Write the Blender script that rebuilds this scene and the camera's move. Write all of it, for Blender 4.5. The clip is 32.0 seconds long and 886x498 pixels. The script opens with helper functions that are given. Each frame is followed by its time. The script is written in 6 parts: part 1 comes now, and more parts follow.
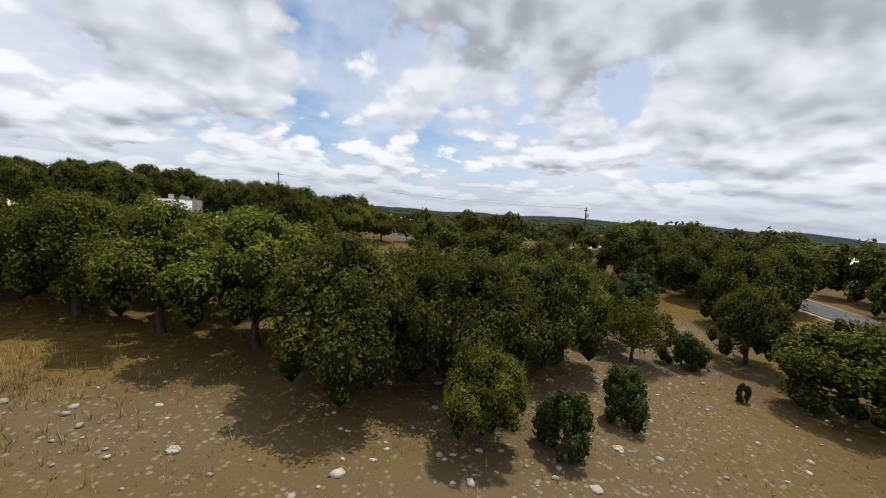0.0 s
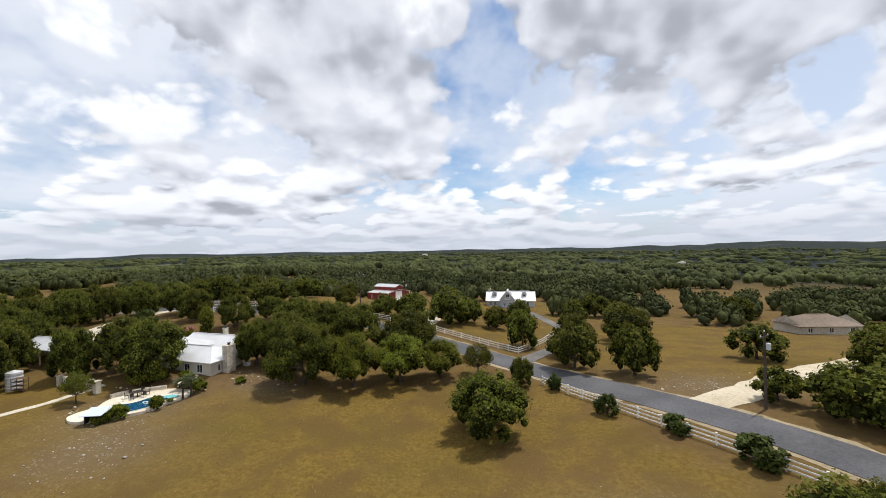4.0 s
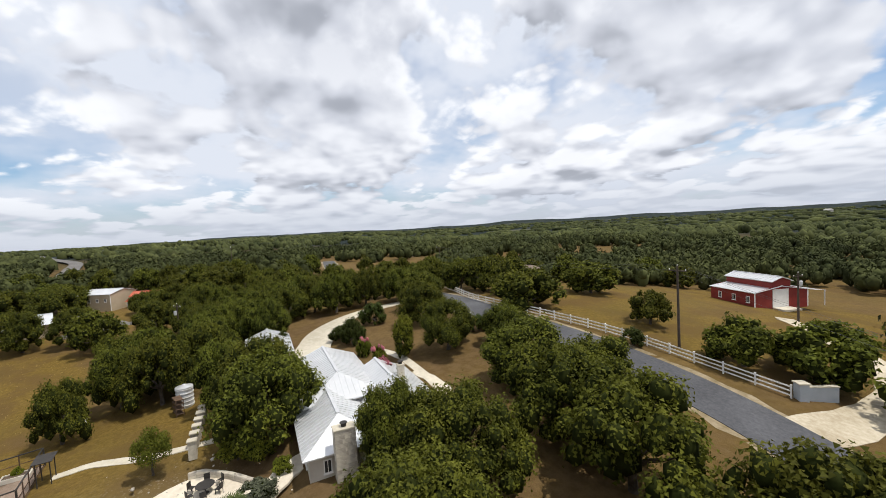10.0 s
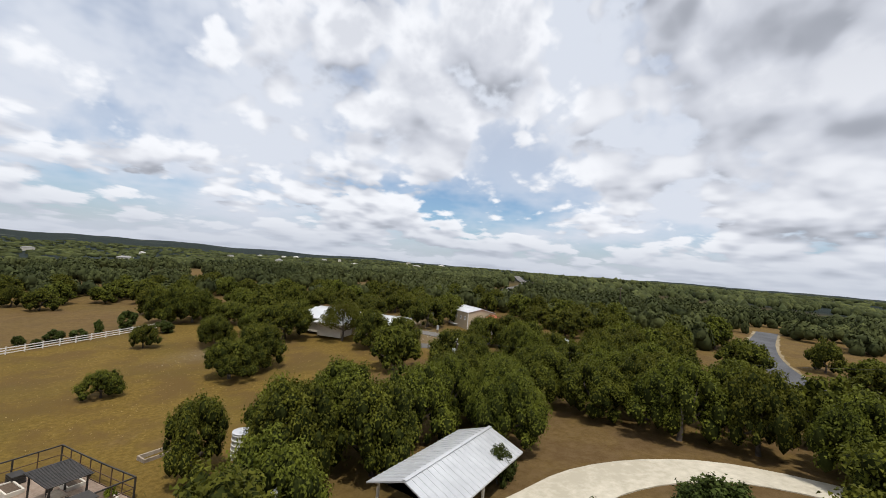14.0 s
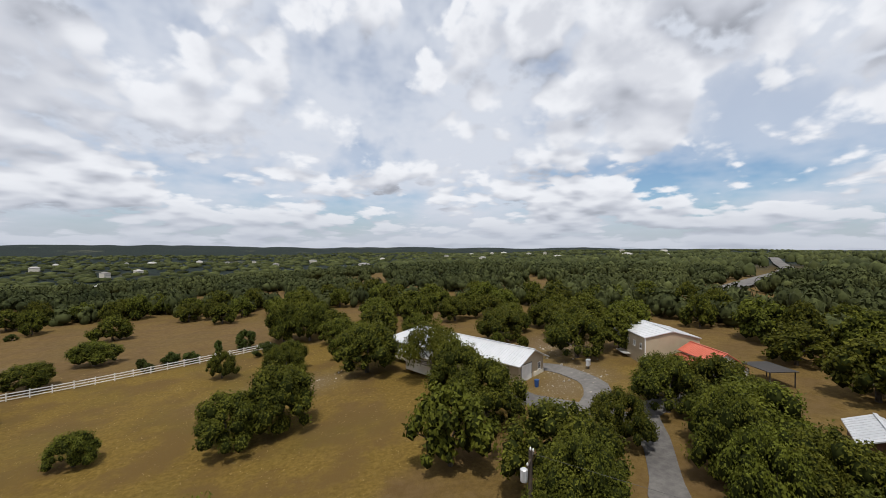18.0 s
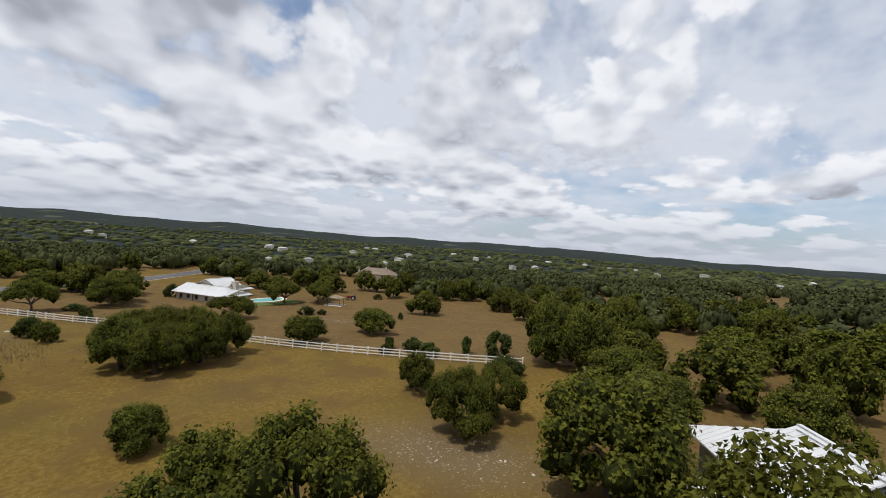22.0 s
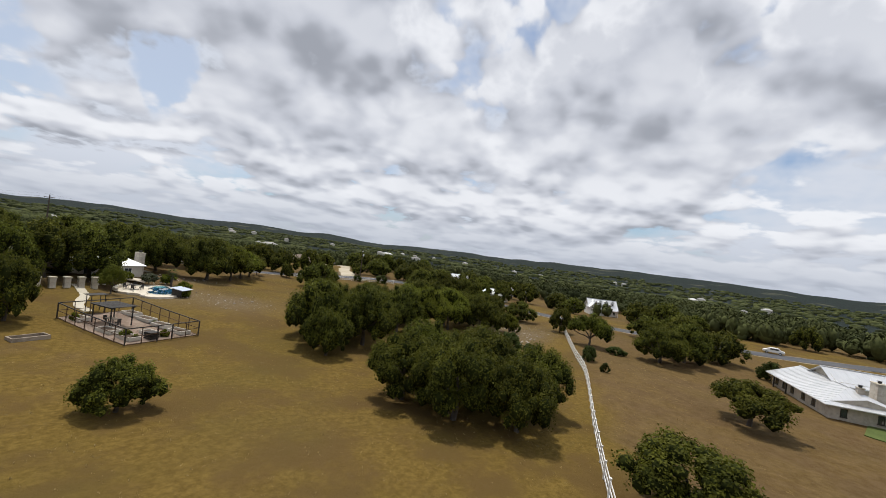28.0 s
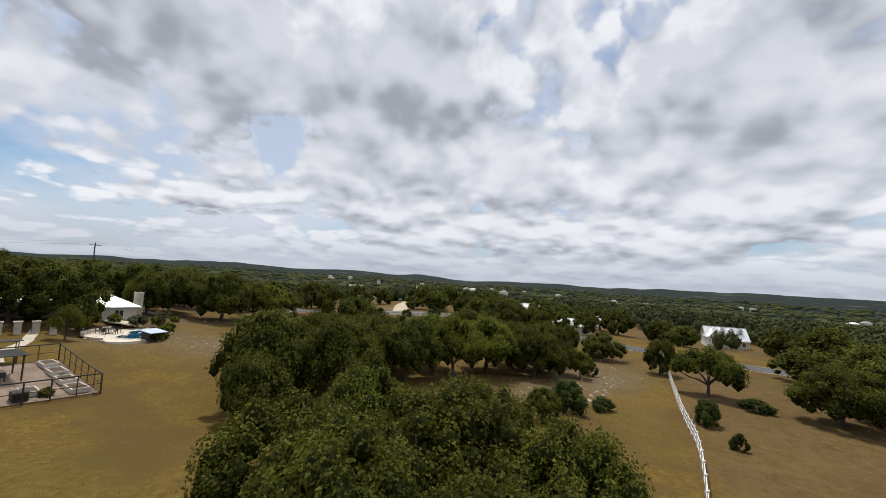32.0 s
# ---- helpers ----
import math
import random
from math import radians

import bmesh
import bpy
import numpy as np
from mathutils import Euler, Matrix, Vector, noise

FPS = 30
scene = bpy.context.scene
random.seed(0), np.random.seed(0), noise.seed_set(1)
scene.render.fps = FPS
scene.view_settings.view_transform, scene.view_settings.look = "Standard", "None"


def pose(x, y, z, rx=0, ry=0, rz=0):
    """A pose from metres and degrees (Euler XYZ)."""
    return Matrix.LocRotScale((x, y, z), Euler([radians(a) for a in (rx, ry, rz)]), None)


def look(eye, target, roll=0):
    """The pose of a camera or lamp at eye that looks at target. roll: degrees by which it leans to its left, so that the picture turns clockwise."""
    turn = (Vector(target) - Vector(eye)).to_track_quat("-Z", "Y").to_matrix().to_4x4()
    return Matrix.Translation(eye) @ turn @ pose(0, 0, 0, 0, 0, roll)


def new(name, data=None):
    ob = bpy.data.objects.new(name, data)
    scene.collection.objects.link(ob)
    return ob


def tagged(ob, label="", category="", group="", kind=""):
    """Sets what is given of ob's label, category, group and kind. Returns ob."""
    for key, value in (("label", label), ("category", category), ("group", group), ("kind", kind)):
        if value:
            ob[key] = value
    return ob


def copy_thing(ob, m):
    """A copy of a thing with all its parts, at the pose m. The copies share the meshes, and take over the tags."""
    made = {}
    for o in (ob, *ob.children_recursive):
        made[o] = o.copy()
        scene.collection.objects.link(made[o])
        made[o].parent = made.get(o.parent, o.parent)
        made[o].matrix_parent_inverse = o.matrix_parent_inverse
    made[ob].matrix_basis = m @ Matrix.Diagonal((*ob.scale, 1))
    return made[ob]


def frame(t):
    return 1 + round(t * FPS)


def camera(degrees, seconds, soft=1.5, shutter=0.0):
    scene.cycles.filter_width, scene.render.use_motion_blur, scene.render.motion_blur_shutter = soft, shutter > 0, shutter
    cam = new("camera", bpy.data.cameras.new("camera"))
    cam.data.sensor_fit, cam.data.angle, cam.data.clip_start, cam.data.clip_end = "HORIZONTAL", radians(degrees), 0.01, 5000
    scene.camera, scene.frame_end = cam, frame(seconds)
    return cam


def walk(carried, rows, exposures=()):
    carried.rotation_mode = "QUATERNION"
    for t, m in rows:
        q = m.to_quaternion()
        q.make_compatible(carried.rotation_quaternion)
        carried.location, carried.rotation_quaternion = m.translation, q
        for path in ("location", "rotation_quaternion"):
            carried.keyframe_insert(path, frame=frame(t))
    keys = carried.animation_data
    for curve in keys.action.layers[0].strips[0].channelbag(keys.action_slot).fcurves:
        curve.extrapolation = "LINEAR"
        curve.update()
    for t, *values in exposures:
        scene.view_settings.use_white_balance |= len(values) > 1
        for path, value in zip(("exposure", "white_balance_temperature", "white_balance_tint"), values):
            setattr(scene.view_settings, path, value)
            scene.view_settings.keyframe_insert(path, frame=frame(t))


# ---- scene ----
cam = camera(95.5, 32.0, soft=0.9)
# seconds, place, turn
ROWS = [
    (0.0, -0.62, 2.55, 7.65, 84.85, -3.94, -2.77),
    (0.5, 3.27, 4.09, 10.74, 83.08, -1.01, -0.20),
    (1.0, 6.08, 6.61, 14.14, 75.45, 2.62, 6.18),
    (1.5, 8.01, 10.18, 17.19, 68.82, 5.40, 9.46),
    (2.0, 9.95, 13.81, 19.50, 78.24, 6.35, 10.58),
    (2.5, 11.52, 17.24, 20.51, 87.10, 5.91, 10.69),
    (4.5, 13.33, 32.48, 21.83, 90.68, -0.03, 23.97),
    (5.0, 13.09, 36.81, 21.90, 91.90, -0.51, 29.30),
    (5.5, 13.00, 41.21, 22.06, 92.86, -1.54, 34.50),
    (6.0, 12.53, 45.94, 22.31, 92.08, -0.59, 40.09),
    (6.5, 11.35, 50.44, 22.96, 87.69, 1.73, 45.43),
    (7.0, 9.38, 54.69, 23.33, 84.74, 4.03, 50.88),
    (7.5, 6.80, 59.27, 23.32, 83.84, 1.85, 56.89),
    (8.0, 3.87, 63.03, 23.02, 85.16, -4.41, 64.36),
    (8.5, 1.23, 66.28, 23.21, 85.23, -3.15, 66.62),
    (9.0, -1.52, 69.29, 23.39, 84.79, -0.50, 66.29),
    (9.5, -4.62, 71.76, 23.07, 85.92, 0.46, 66.02),
    (10.0, -9.08, 74.78, 22.97, 86.80, 3.25, 65.10),
    (10.5, -13.18, 77.00, 22.39, 87.57, 4.87, 64.86),
    (11.0, -17.12, 79.45, 22.09, 89.13, 6.12, 68.25),
    (11.5, -21.62, 82.06, 22.10, 89.72, 6.91, 69.10),
    (12.0, -26.10, 84.30, 22.27, 90.36, 7.15, 72.22),
    (12.5, -32.90, 86.98, 21.91, 92.65, 3.72, 86.09),
    (13.0, -38.11, 89.48, 21.61, 93.35, -1.10, 102.32),
    (13.5, -43.52, 91.77, 22.02, 92.41, -6.62, 115.52),
    (14.0, -48.19, 92.17, 22.26, 92.26, -4.77, 123.69),
    (14.5, -54.06, 91.91, 22.05, 91.77, -2.29, 129.56),
    (16.5, -73.66, 88.25, 24.04, 89.06, -0.27, 142.29),
    (17.0, -77.80, 86.03, 23.95, 90.33, 1.88, 146.52),
    (17.5, -81.49, 83.89, 24.11, 90.98, 0.45, 149.47),
    (18.0, -85.65, 80.73, 24.19, 89.83, -0.19, 153.11),
    (18.5, -89.35, 78.32, 24.13, 84.45, 1.42, 158.02),
    (19.0, -92.58, 74.49, 23.69, 83.66, 3.79, 162.92),
    (19.5, -95.41, 70.76, 23.13, 84.81, 4.37, 168.79),
    (20.0, -98.15, 66.97, 22.48, 85.35, 3.00, 174.82),
    (20.5, -100.97, 62.00, 21.90, 85.72, 2.42, 180.32),
    (21.0, -104.17, 57.63, 21.06, 87.19, 4.62, 184.74),
    (21.5, -104.71, 49.68, 19.98, 88.19, 1.05, 193.60),
    (22.0, -105.56, 43.67, 19.60, 88.90, -4.45, 204.82),
    (22.5, -106.25, 37.65, 19.18, 87.49, -8.04, 217.70),
    (23.0, -106.46, 32.22, 18.83, 86.68, -6.04, 226.17),
    (23.5, -106.37, 27.46, 18.53, 87.11, -2.36, 233.96),
    (24.0, -106.25, 22.79, 18.32, 87.64, 0.21, 240.64),
    (24.5, -105.02, 18.10, 18.13, 87.41, 0.94, 249.57),
    (25.0, -102.52, 13.63, 16.98, 87.76, 1.59, 258.16),
    (25.5, -100.28, 9.52, 16.14, 88.87, 2.19, 265.09),
    (26.0, -97.51, 5.29, 15.72, 89.58, -0.07, 272.92),
    (26.5, -94.58, 2.01, 15.23, 90.38, -4.36, 281.15),
    (28.5, -81.48, -11.42, 14.23, 90.79, -10.17, 303.05),
    (29.0, -78.57, -12.67, 13.88, 91.46, -14.85, 306.99),
    (29.5, -75.00, -13.37, 13.30, 91.56, -14.07, 308.69),
    (30.0, -72.02, -13.37, 13.13, 91.61, -13.28, 310.95),
    (30.5, -69.20, -12.72, 12.85, 92.78, -11.60, 311.61),
    (31.0, -66.36, -11.21, 12.76, 92.75, -5.66, 311.93),
    (31.5, -63.98, -9.33, 12.71, 93.25, -5.94, 311.55),
    (32.0, -61.48, -7.17, 12.38, 94.21, -3.40, 311.13),
]
walk(cam, [(t, pose(x, y, z, rx, ry, rz)) for t, x, y, z, rx, ry, rz in ROWS],
     exposures=((0, -0.1), (0.8, 0.34), (1.5, 0.55), (2.2, 0.28), (3.5, 0.05), (9, 0.0), (14, -0.12), (18, -0.22), (32, -0.22)))

# ---- world, sun ----
SUN = Vector((0.22, 0.29, 0.95)).normalized()
world = bpy.data.worlds.new("sky")
scene.world = world
world.use_nodes = True


def link(tree, a, b):
    tree.links.new(a, b)


def build_sky(tree):
    n = tree.nodes
    n.clear()
    out = n.new("ShaderNodeOutputWorld")
    back = n.new("ShaderNodeBackground")
    back.inputs["Strength"].default_value = 0.1
    sky = n.new("ShaderNodeTexSky")
    sky.sky_type = "NISHITA"
    sky.sun_disc = False
    sky.sun_elevation = math.asin(SUN.z)
    sky.sun_rotation = math.atan2(SUN.x, SUN.y)
    sky.altitude = 300
    sky.dust_density = 1.2
    co = n.new("ShaderNodeTexCoord")
    sep = n.new("ShaderNodeSeparateXYZ")
    link(tree, co.outputs["Generated"], sep.inputs[0])

    def math_node(op, a, b=None, clamp=False):
        m = n.new("ShaderNodeMath")
        m.operation = op
        m.use_clamp = clamp
        for i, v in enumerate((a, b)):
            if v is None:
                continue
            if isinstance(v, (int, float)):
                m.inputs[i].default_value = v
            else:
                link(tree, v, m.inputs[i])
        return m.outputs[0]

    def mix(fac, a, b):
        m = n.new("ShaderNodeMix")
        m.data_type = "RGBA"
        for sock, v in ((m.inputs[0], fac), (m.inputs[6], a), (m.inputs[7], b)):
            if isinstance(v, (int, float)):
                sock.default_value = v
            elif isinstance(v, tuple):
                sock.default_value = v
            else:
                link(tree, v, sock)
        return m.outputs[2]

    def span(src, lo, hi, a=0.0, b=1.0, smooth=True):
        r = n.new("ShaderNodeMapRange")
        r.interpolation_type = "SMOOTHSTEP" if smooth else "LINEAR"
        for k, v in zip(("From Min", "From Max", "To Min", "To Max"), (lo, hi, a, b)):
            r.inputs[k].default_value = v
        link(tree, src, r.inputs[0])
        return r.outputs[0]

    def noise_at(vec, scale, detail, rough):
        tex = n.new("ShaderNodeTexNoise")
        tex.inputs["Scale"].default_value = scale
        tex.inputs["Detail"].default_value = detail
        tex.inputs["Roughness"].default_value = rough
        link(tree, vec, tex.inputs["Vector"])
        return tex.outputs[0]

    # heaps of cloud: round the horizon by bearing, upwards by the logarithm of the slope
    flat = math_node("SQRT", math_node("ADD", math_node("MULTIPLY", sep.outputs[0], sep.outputs[0]), math_node("MULTIPLY", sep.outputs[1], sep.outputs[1])))
    flat = math_node("MAXIMUM", flat, 0.05)
    slope = math_node("DIVIDE", math_node("MAXIMUM", sep.outputs[2], 0.0), flat)
    climb = math_node("MULTIPLY", math_node("LOGARITHM", math_node("ADD", slope, 0.11), math.e), 0.60)
    bx, by = math_node("DIVIDE", sep.outputs[0], flat), math_node("DIVIDE", sep.outputs[1], flat)

    def place(up):
        v = n.new("ShaderNodeCombineXYZ")
        link(tree, math_node("ADD", bx, CLOUD_SHIFT[0]), v.inputs[0])
        link(tree, math_node("ADD", by, CLOUD_SHIFT[1]), v.inputs[1])
        link(tree, math_node("ADD", climb, up), v.inputs[2])
        return v.outputs[0]

    swirl = n.new("ShaderNodeTexNoise")
    swirl.inputs["Scale"].default_value = 5.0
    swirl.inputs["Detail"].default_value = 5.0
    link(tree, co.outputs["Generated"], swirl.inputs["Vector"])
    shove = n.new("ShaderNodeVectorMath")
    shove.operation = "MULTIPLY_ADD"
    shove.inputs[1].default_value = (0.36, 0.36, 0.36)
    link(tree, swirl.outputs["Color"], shove.inputs[0])
    link(tree, co.outputs["Generated"], shove.inputs[2])
    back_off = n.new("ShaderNodeVectorMath")
    back_off.operation = "SUBTRACT"
    back_off.inputs[1].default_value = (0.18, 0.18, 0.18)
    link(tree, shove.outputs[0], back_off.inputs[0])
    unit = n.new("ShaderNodeVectorMath")
    unit.operation = "NORMALIZE"
    link(tree, back_off.outputs[0], unit.inputs[0])
    ragged = unit.outputs[0]

    def spots(where):
        """Broad soft spots about a few bearings."""
        total = None
        for x, y, z, size in where:
            dot = n.new("ShaderNodeVectorMath")
            dot.operation = "DOT_PRODUCT"
            dot.inputs[1].default_value = (x, y, z)
            link(tree, ragged, dot.inputs[0])
            one = span(dot.outputs["Value"], math.cos(2.0 * size), math.cos(0.3 * size))
            total = one if total is None else math_node("MAXIMUM", total, one)
        return total

    def heap(vec, fine, k=1.0):
        """How thick the cloud is: broad masses, swollen with round heads."""
        big = noise_at(vec, 2.3 * k, 3.0, 0.5)
        mid = noise_at(vec, 6.5 * k, 6.0 if fine else 2.0, 0.56)
        puff = n.new("ShaderNodeTexVoronoi")
        puff.feature = "SMOOTH_F1"
        puff.inputs["Scale"].default_value = 7.5 * k
        puff.inputs["Detail"].default_value = 3.0 if fine else 1.5
        puff.inputs["Roughness"].default_value = 0.52
        puff.inputs["Smoothness"].default_value = 0.35
        bend = n.new("ShaderNodeVectorMath")
        bend.operation = "MULTIPLY_ADD"
        bend.inputs[1].default_value = (0.10, 0.10, 0.10)
        wob = n.new("ShaderNodeTexNoise")
        wob.inputs["Scale"].default_value = 5.0
        wob.inputs["Detail"].default_value = 3.0
        link(tree, vec, wob.inputs["Vector"])
        link(tree, wob.outputs["Color"], bend.inputs[0])
        link(tree, vec, bend.inputs[2])
        link(tree, bend.outputs[0], puff.inputs["Vector"])
        heads = math_node("MULTIPLY", math_node("SUBTRACT", 0.40, puff.outputs["Distance"]), 0.30)
        return math_node("ADD", math_node("ADD", big, heads), math_node("MULTIPLY", math_node("SUBTRACT", mid, 0.5), 0.42))

    gaps, heavy = spots(GAPS), spots(HEAVY)
    low = span(slope, 0.10, 0.36, 1.0, 0.0)

    def banked(up, fine):
        """Broad heaps overhead, small ones in rows towards the horizon."""
        m = n.new("ShaderNodeMix")
        m.data_type = "FLOAT"
        link(tree, low, m.inputs[0])
        link(tree, heap(place(up), fine), m.inputs[2])
        link(tree, heap(place(up * 0.65), fine, 1.55), m.inputs[3])
        return m.outputs[0]

    here = banked(0.0, True)
    dense = math_node("ADD", here, math_node("MULTIPLY", heavy, 0.13))
    dense = math_node("ADD", dense, span(slope, 0.05, 0.30, 0.06, 0.0))
    dense = math_node("SUBTRACT", dense, math_node("ADD", math_node("MULTIPLY", gaps, 0.11), CLOUD_COVER))
    # flat grey bellies, white heads where the heap thins upwards
    soft = banked(0.0, False)
    over = banked(0.11, False)
    rim = math_node("SUBTRACT", soft, over)
    light = span(rim, -0.30, 0.20, 0.0, 1.0)
    core = math_node("MULTIPLY", span(dense, 0.06, 0.30), span(slope, 0.10, 0.55, 0.45, 1.0))
    core = math_node("MAXIMUM", core, math_node("MULTIPLY", heavy, 0.60))
    light = math_node("MULTIPLY", light, math_node("SUBTRACT", 1.0, math_node("MULTIPLY", core, 0.46)))
    cloud = mix(span(light, -0.06, 0.42, 0.0, 1.0), (3.9, 4.15, 4.75, 1), (6.7, 7.0, 7.8, 1))
    cloud = mix(span(light, 0.30, 0.95, 0.0, 1.0), cloud, (10.2, 10.4, 10.9, 1))
    thin = noise_at(place(3.0), 1.9, 5, 0.6)
    blue = n.new("ShaderNodeVectorMath")
    blue.operation = "MULTIPLY"
    blue.inputs[1].default_value = (0.95, 1.15, 1.30)
    link(tree, sky.outputs[0], blue.inputs[0])
    veil = math_node("SUBTRACT", span(thin, 0.30, 0.56, 0.10, 1.0), math_node("MULTIPLY", gaps, 0.38))
    col = mix(math_node("MAXIMUM", veil, 0.04), blue.outputs[0], (7.7, 8.2, 9.2, 1))
    col = mix(span(dense, -0.01, 0.10, 0.0, 0.98), col, cloud)
    col = mix(span(slope, 0.0, 0.13, 0.75, 0.0), col, (5.6, 6.1, 7.1, 1))
    link(tree, col, back.inputs["Color"])
    link(tree, back.outputs[0], out.inputs[0])


CLOUD_COVER, CLOUD_SHIFT = 0.27, (3.1, 1.7)
# bearings of the blue gaps and of the heaviest clouds, with their breadth
GAPS = ((-0.16, 0.91, 0.39, 0.10), (0.05, 0.96, 0.26, 0.06), (-0.13, 0.92, 0.36, 0.10), (0.34, 0.90, 0.27, 0.03), (-0.92, -0.34, 0.19, 0.07), (-0.88, -0.42, 0.22, 0.07), (-0.29, -0.94, 0.18, 0.04), (-0.88, -0.42, 0.21, 0.08), (-0.85, -0.50, 0.17, 0.06), (0.87, -0.25, 0.42, 0.05), (0.94, -0.24, 0.24, 0.04), (0.12, 0.98, 0.18, 0.07), (0.40, 0.87, 0.29, 0.03))
HEAVY = ((-0.52, 0.70, 0.49, 0.17), (-0.43, 0.84, 0.35, 0.10), (0.07, 0.92, 0.40, 0.15), (-0.96, 0.22, 0.17, 0.09), (0.78, -0.51, 0.37, 0.20), (0.94, 0.08, 0.34, 0.15), (0.84, 0.50, 0.20, 0.12), (0.29, 0.87, 0.40, 0.15), (0.94, 0.08, 0.33, 0.14), (-0.87, 0.11, 0.49, 0.13), (-0.89, 0.04, 0.46, 0.16), (0.37, -0.89, 0.26, 0.13), (0.23, 0.90, 0.38, 0.12), (0.63, 0.71, 0.33, 0.16), (-0.41, 0.86, 0.30, 0.13), (-0.97, 0.16, 0.20, 0.10), (-0.93, -0.13, 0.36, 0.10))
build_sky(world.node_tree)
sun = new("sun", bpy.data.lights.new("sun", "SUN"))
sun.data.energy, sun.data.angle, sun.data.color = 3.75, radians(0.6), (1.0, 0.95, 0.86)
sun.matrix_world = look((0, 0, 0), -SUN)

# ---- materials ----
def material(name, tones, scale=1.0, rough=0.9, metal=0.0, bump=0.0, bump_scale=8.0, island=0.0, random_object=0.0, spec=0.3, coords="Object", big=0.07):
    """Two tones mixed by fine grain and by broad stains, with fine relief."""
    m = bpy.data.materials.new(name)
    m.use_nodes = True
    t = m.node_tree
    n = t.nodes
    b = n["Principled BSDF"]
    b.inputs["Roughness"].default_value = rough
    b.inputs["Metallic"].default_value = metal
    b.inputs["Specular IOR Level"].default_value = spec
    co = n.new("ShaderNodeTexCoord")
    fine = n.new("ShaderNodeTexNoise")
    fine.inputs["Scale"].default_value = scale
    fine.inputs["Detail"].default_value = 6
    fine.inputs["Roughness"].default_value = 0.65
    broad = n.new("ShaderNodeTexNoise")
    broad.inputs["Scale"].default_value = scale * big
    broad.inputs["Detail"].default_value = 3
    for x in (fine, broad):
        link(t, co.outputs[coords], x.inputs["Vector"])
    add = n.new("ShaderNodeMath")
    add.operation = "ADD"
    link(t, fine.outputs[0], add.inputs[0])
    link(t, broad.outputs[0], add.inputs[1])
    rng = n.new("ShaderNodeMapRange")
    rng.inputs["From Min"].default_value, rng.inputs["From Max"].default_value = 0.75, 1.25
    link(t, add.outputs[0], rng.inputs[0])
    fac = rng.outputs[0]
    mix = n.new("ShaderNodeMix")
    mix.data_type = "RGBA"
    mix.inputs[6].default_value = (*tones[0], 1)
    mix.inputs[7].default_value = (*tones[1], 1)
    link(t, fac, mix.inputs[0])
    col = mix.outputs[2]
    for amount, kind in ((island, "i"), (random_object, "o")):
        if not amount:
            continue
        if kind == "i":
            src = n.new("ShaderNodeNewGeometry").outputs["Random Per Island"]
        else:
            src = n.new("ShaderNodeObjectInfo").outputs["Random"]
        val = n.new("ShaderNodeMapRange")
        val.inputs["To Min"].default_value, val.inputs["To Max"].default_value = 1 - amount, 1 + amount
        link(t, src, val.inputs[0])
        hsv = n.new("ShaderNodeHueSaturation")
        link(t, val.outputs[0], hsv.inputs["Value"])
        if kind == "o":
            hue = n.new("ShaderNodeMapRange")
            hue.inputs["To Min"].default_value, hue.inputs["To Max"].default_value = 0.5 - amount * 0.05, 0.5 + amount * 0.05
            link(t, src, hue.inputs[0])
            link(t, hue.outputs[0], hsv.inputs["Hue"])
        link(t, col, hsv.inputs["Color"])
        col = hsv.outputs[0]
    link(t, col, b.inputs["Base Color"])
    if bump:
        tex = n.new("ShaderNodeTexNoise")
        tex.inputs["Scale"].default_value = bump_scale
        tex.inputs["Detail"].default_value = 5
        link(t, co.outputs[coords], tex.inputs["Vector"])
        bn = n.new("ShaderNodeBump")
        bn.inputs["Strength"].default_value = bump
        bn.inputs["Distance"].default_value = 0.05
        link(t, tex.outputs[0], bn.inputs["Height"])
        link(t, bn.outputs[0], b.inputs["Normal"])
    return m


def leaf_material(name, dark, light, through_light=0.27):
    """Leaves: matt, a little light shining through, each leaf of its own tone."""
    m = material(name, (dark, light), 0.55, 0.65, island=0.28, random_object=0.22, spec=0.08, big=0.25)
    t = m.node_tree
    n = t.nodes
    b = n["Principled BSDF"]
    tr = n.new("ShaderNodeBsdfTranslucent")
    link(t, b.inputs["Base Color"].links[0].from_socket, tr.inputs["Color"])
    mx = n.new("ShaderNodeMixShader")
    mx.inputs[0].default_value = through_light
    link(t, b.outputs[0], mx.inputs[1])
    link(t, tr.outputs[0], mx.inputs[2])
    link(t, mx.outputs[0], n["Material Output"].inputs[0])
    return m


LEAF = leaf_material("oak_leaf", (0.050, 0.057, 0.008), (0.132, 0.137, 0.018))
LEAF_LIGHT = leaf_material("light_leaf", (0.078, 0.090, 0.009), (0.185, 0.195, 0.022))
LEAF_CEDAR = leaf_material("cedar_leaf", (0.030, 0.042, 0.009), (0.072, 0.090, 0.018), 0.1)
LEAF_GREY = leaf_material("grey_green_leaf", (0.063, 0.072, 0.045), (0.144, 0.153, 0.099), 0.15)
LEAF_PALM = leaf_material("palm_leaf", (0.045, 0.063, 0.018), (0.117, 0.135, 0.045))
# darker leaf green: the shade deep inside crowns put into the colour
CORE_SHADE = material("crown_inner_shade", ((0.012, 0.016, 0.004), (0.034, 0.040, 0.009)), 1.2, 1.0, spec=0.05)
BARK = material("oak_bark", ((0.045, 0.036, 0.028), (0.12, 0.10, 0.085)), 3.0, 0.95, bump=0.6, bump_scale=14)
# darker and bluer than LEAF: distance haze and cloud shade put into the colour
FAR_LEAF_HAZED = material("far_woods_hazed_leaf", ((0.026, 0.033, 0.013), (0.074, 0.082, 0.028)), 0.09, 0.9, island=0.36, spec=0.1, big=0.2)
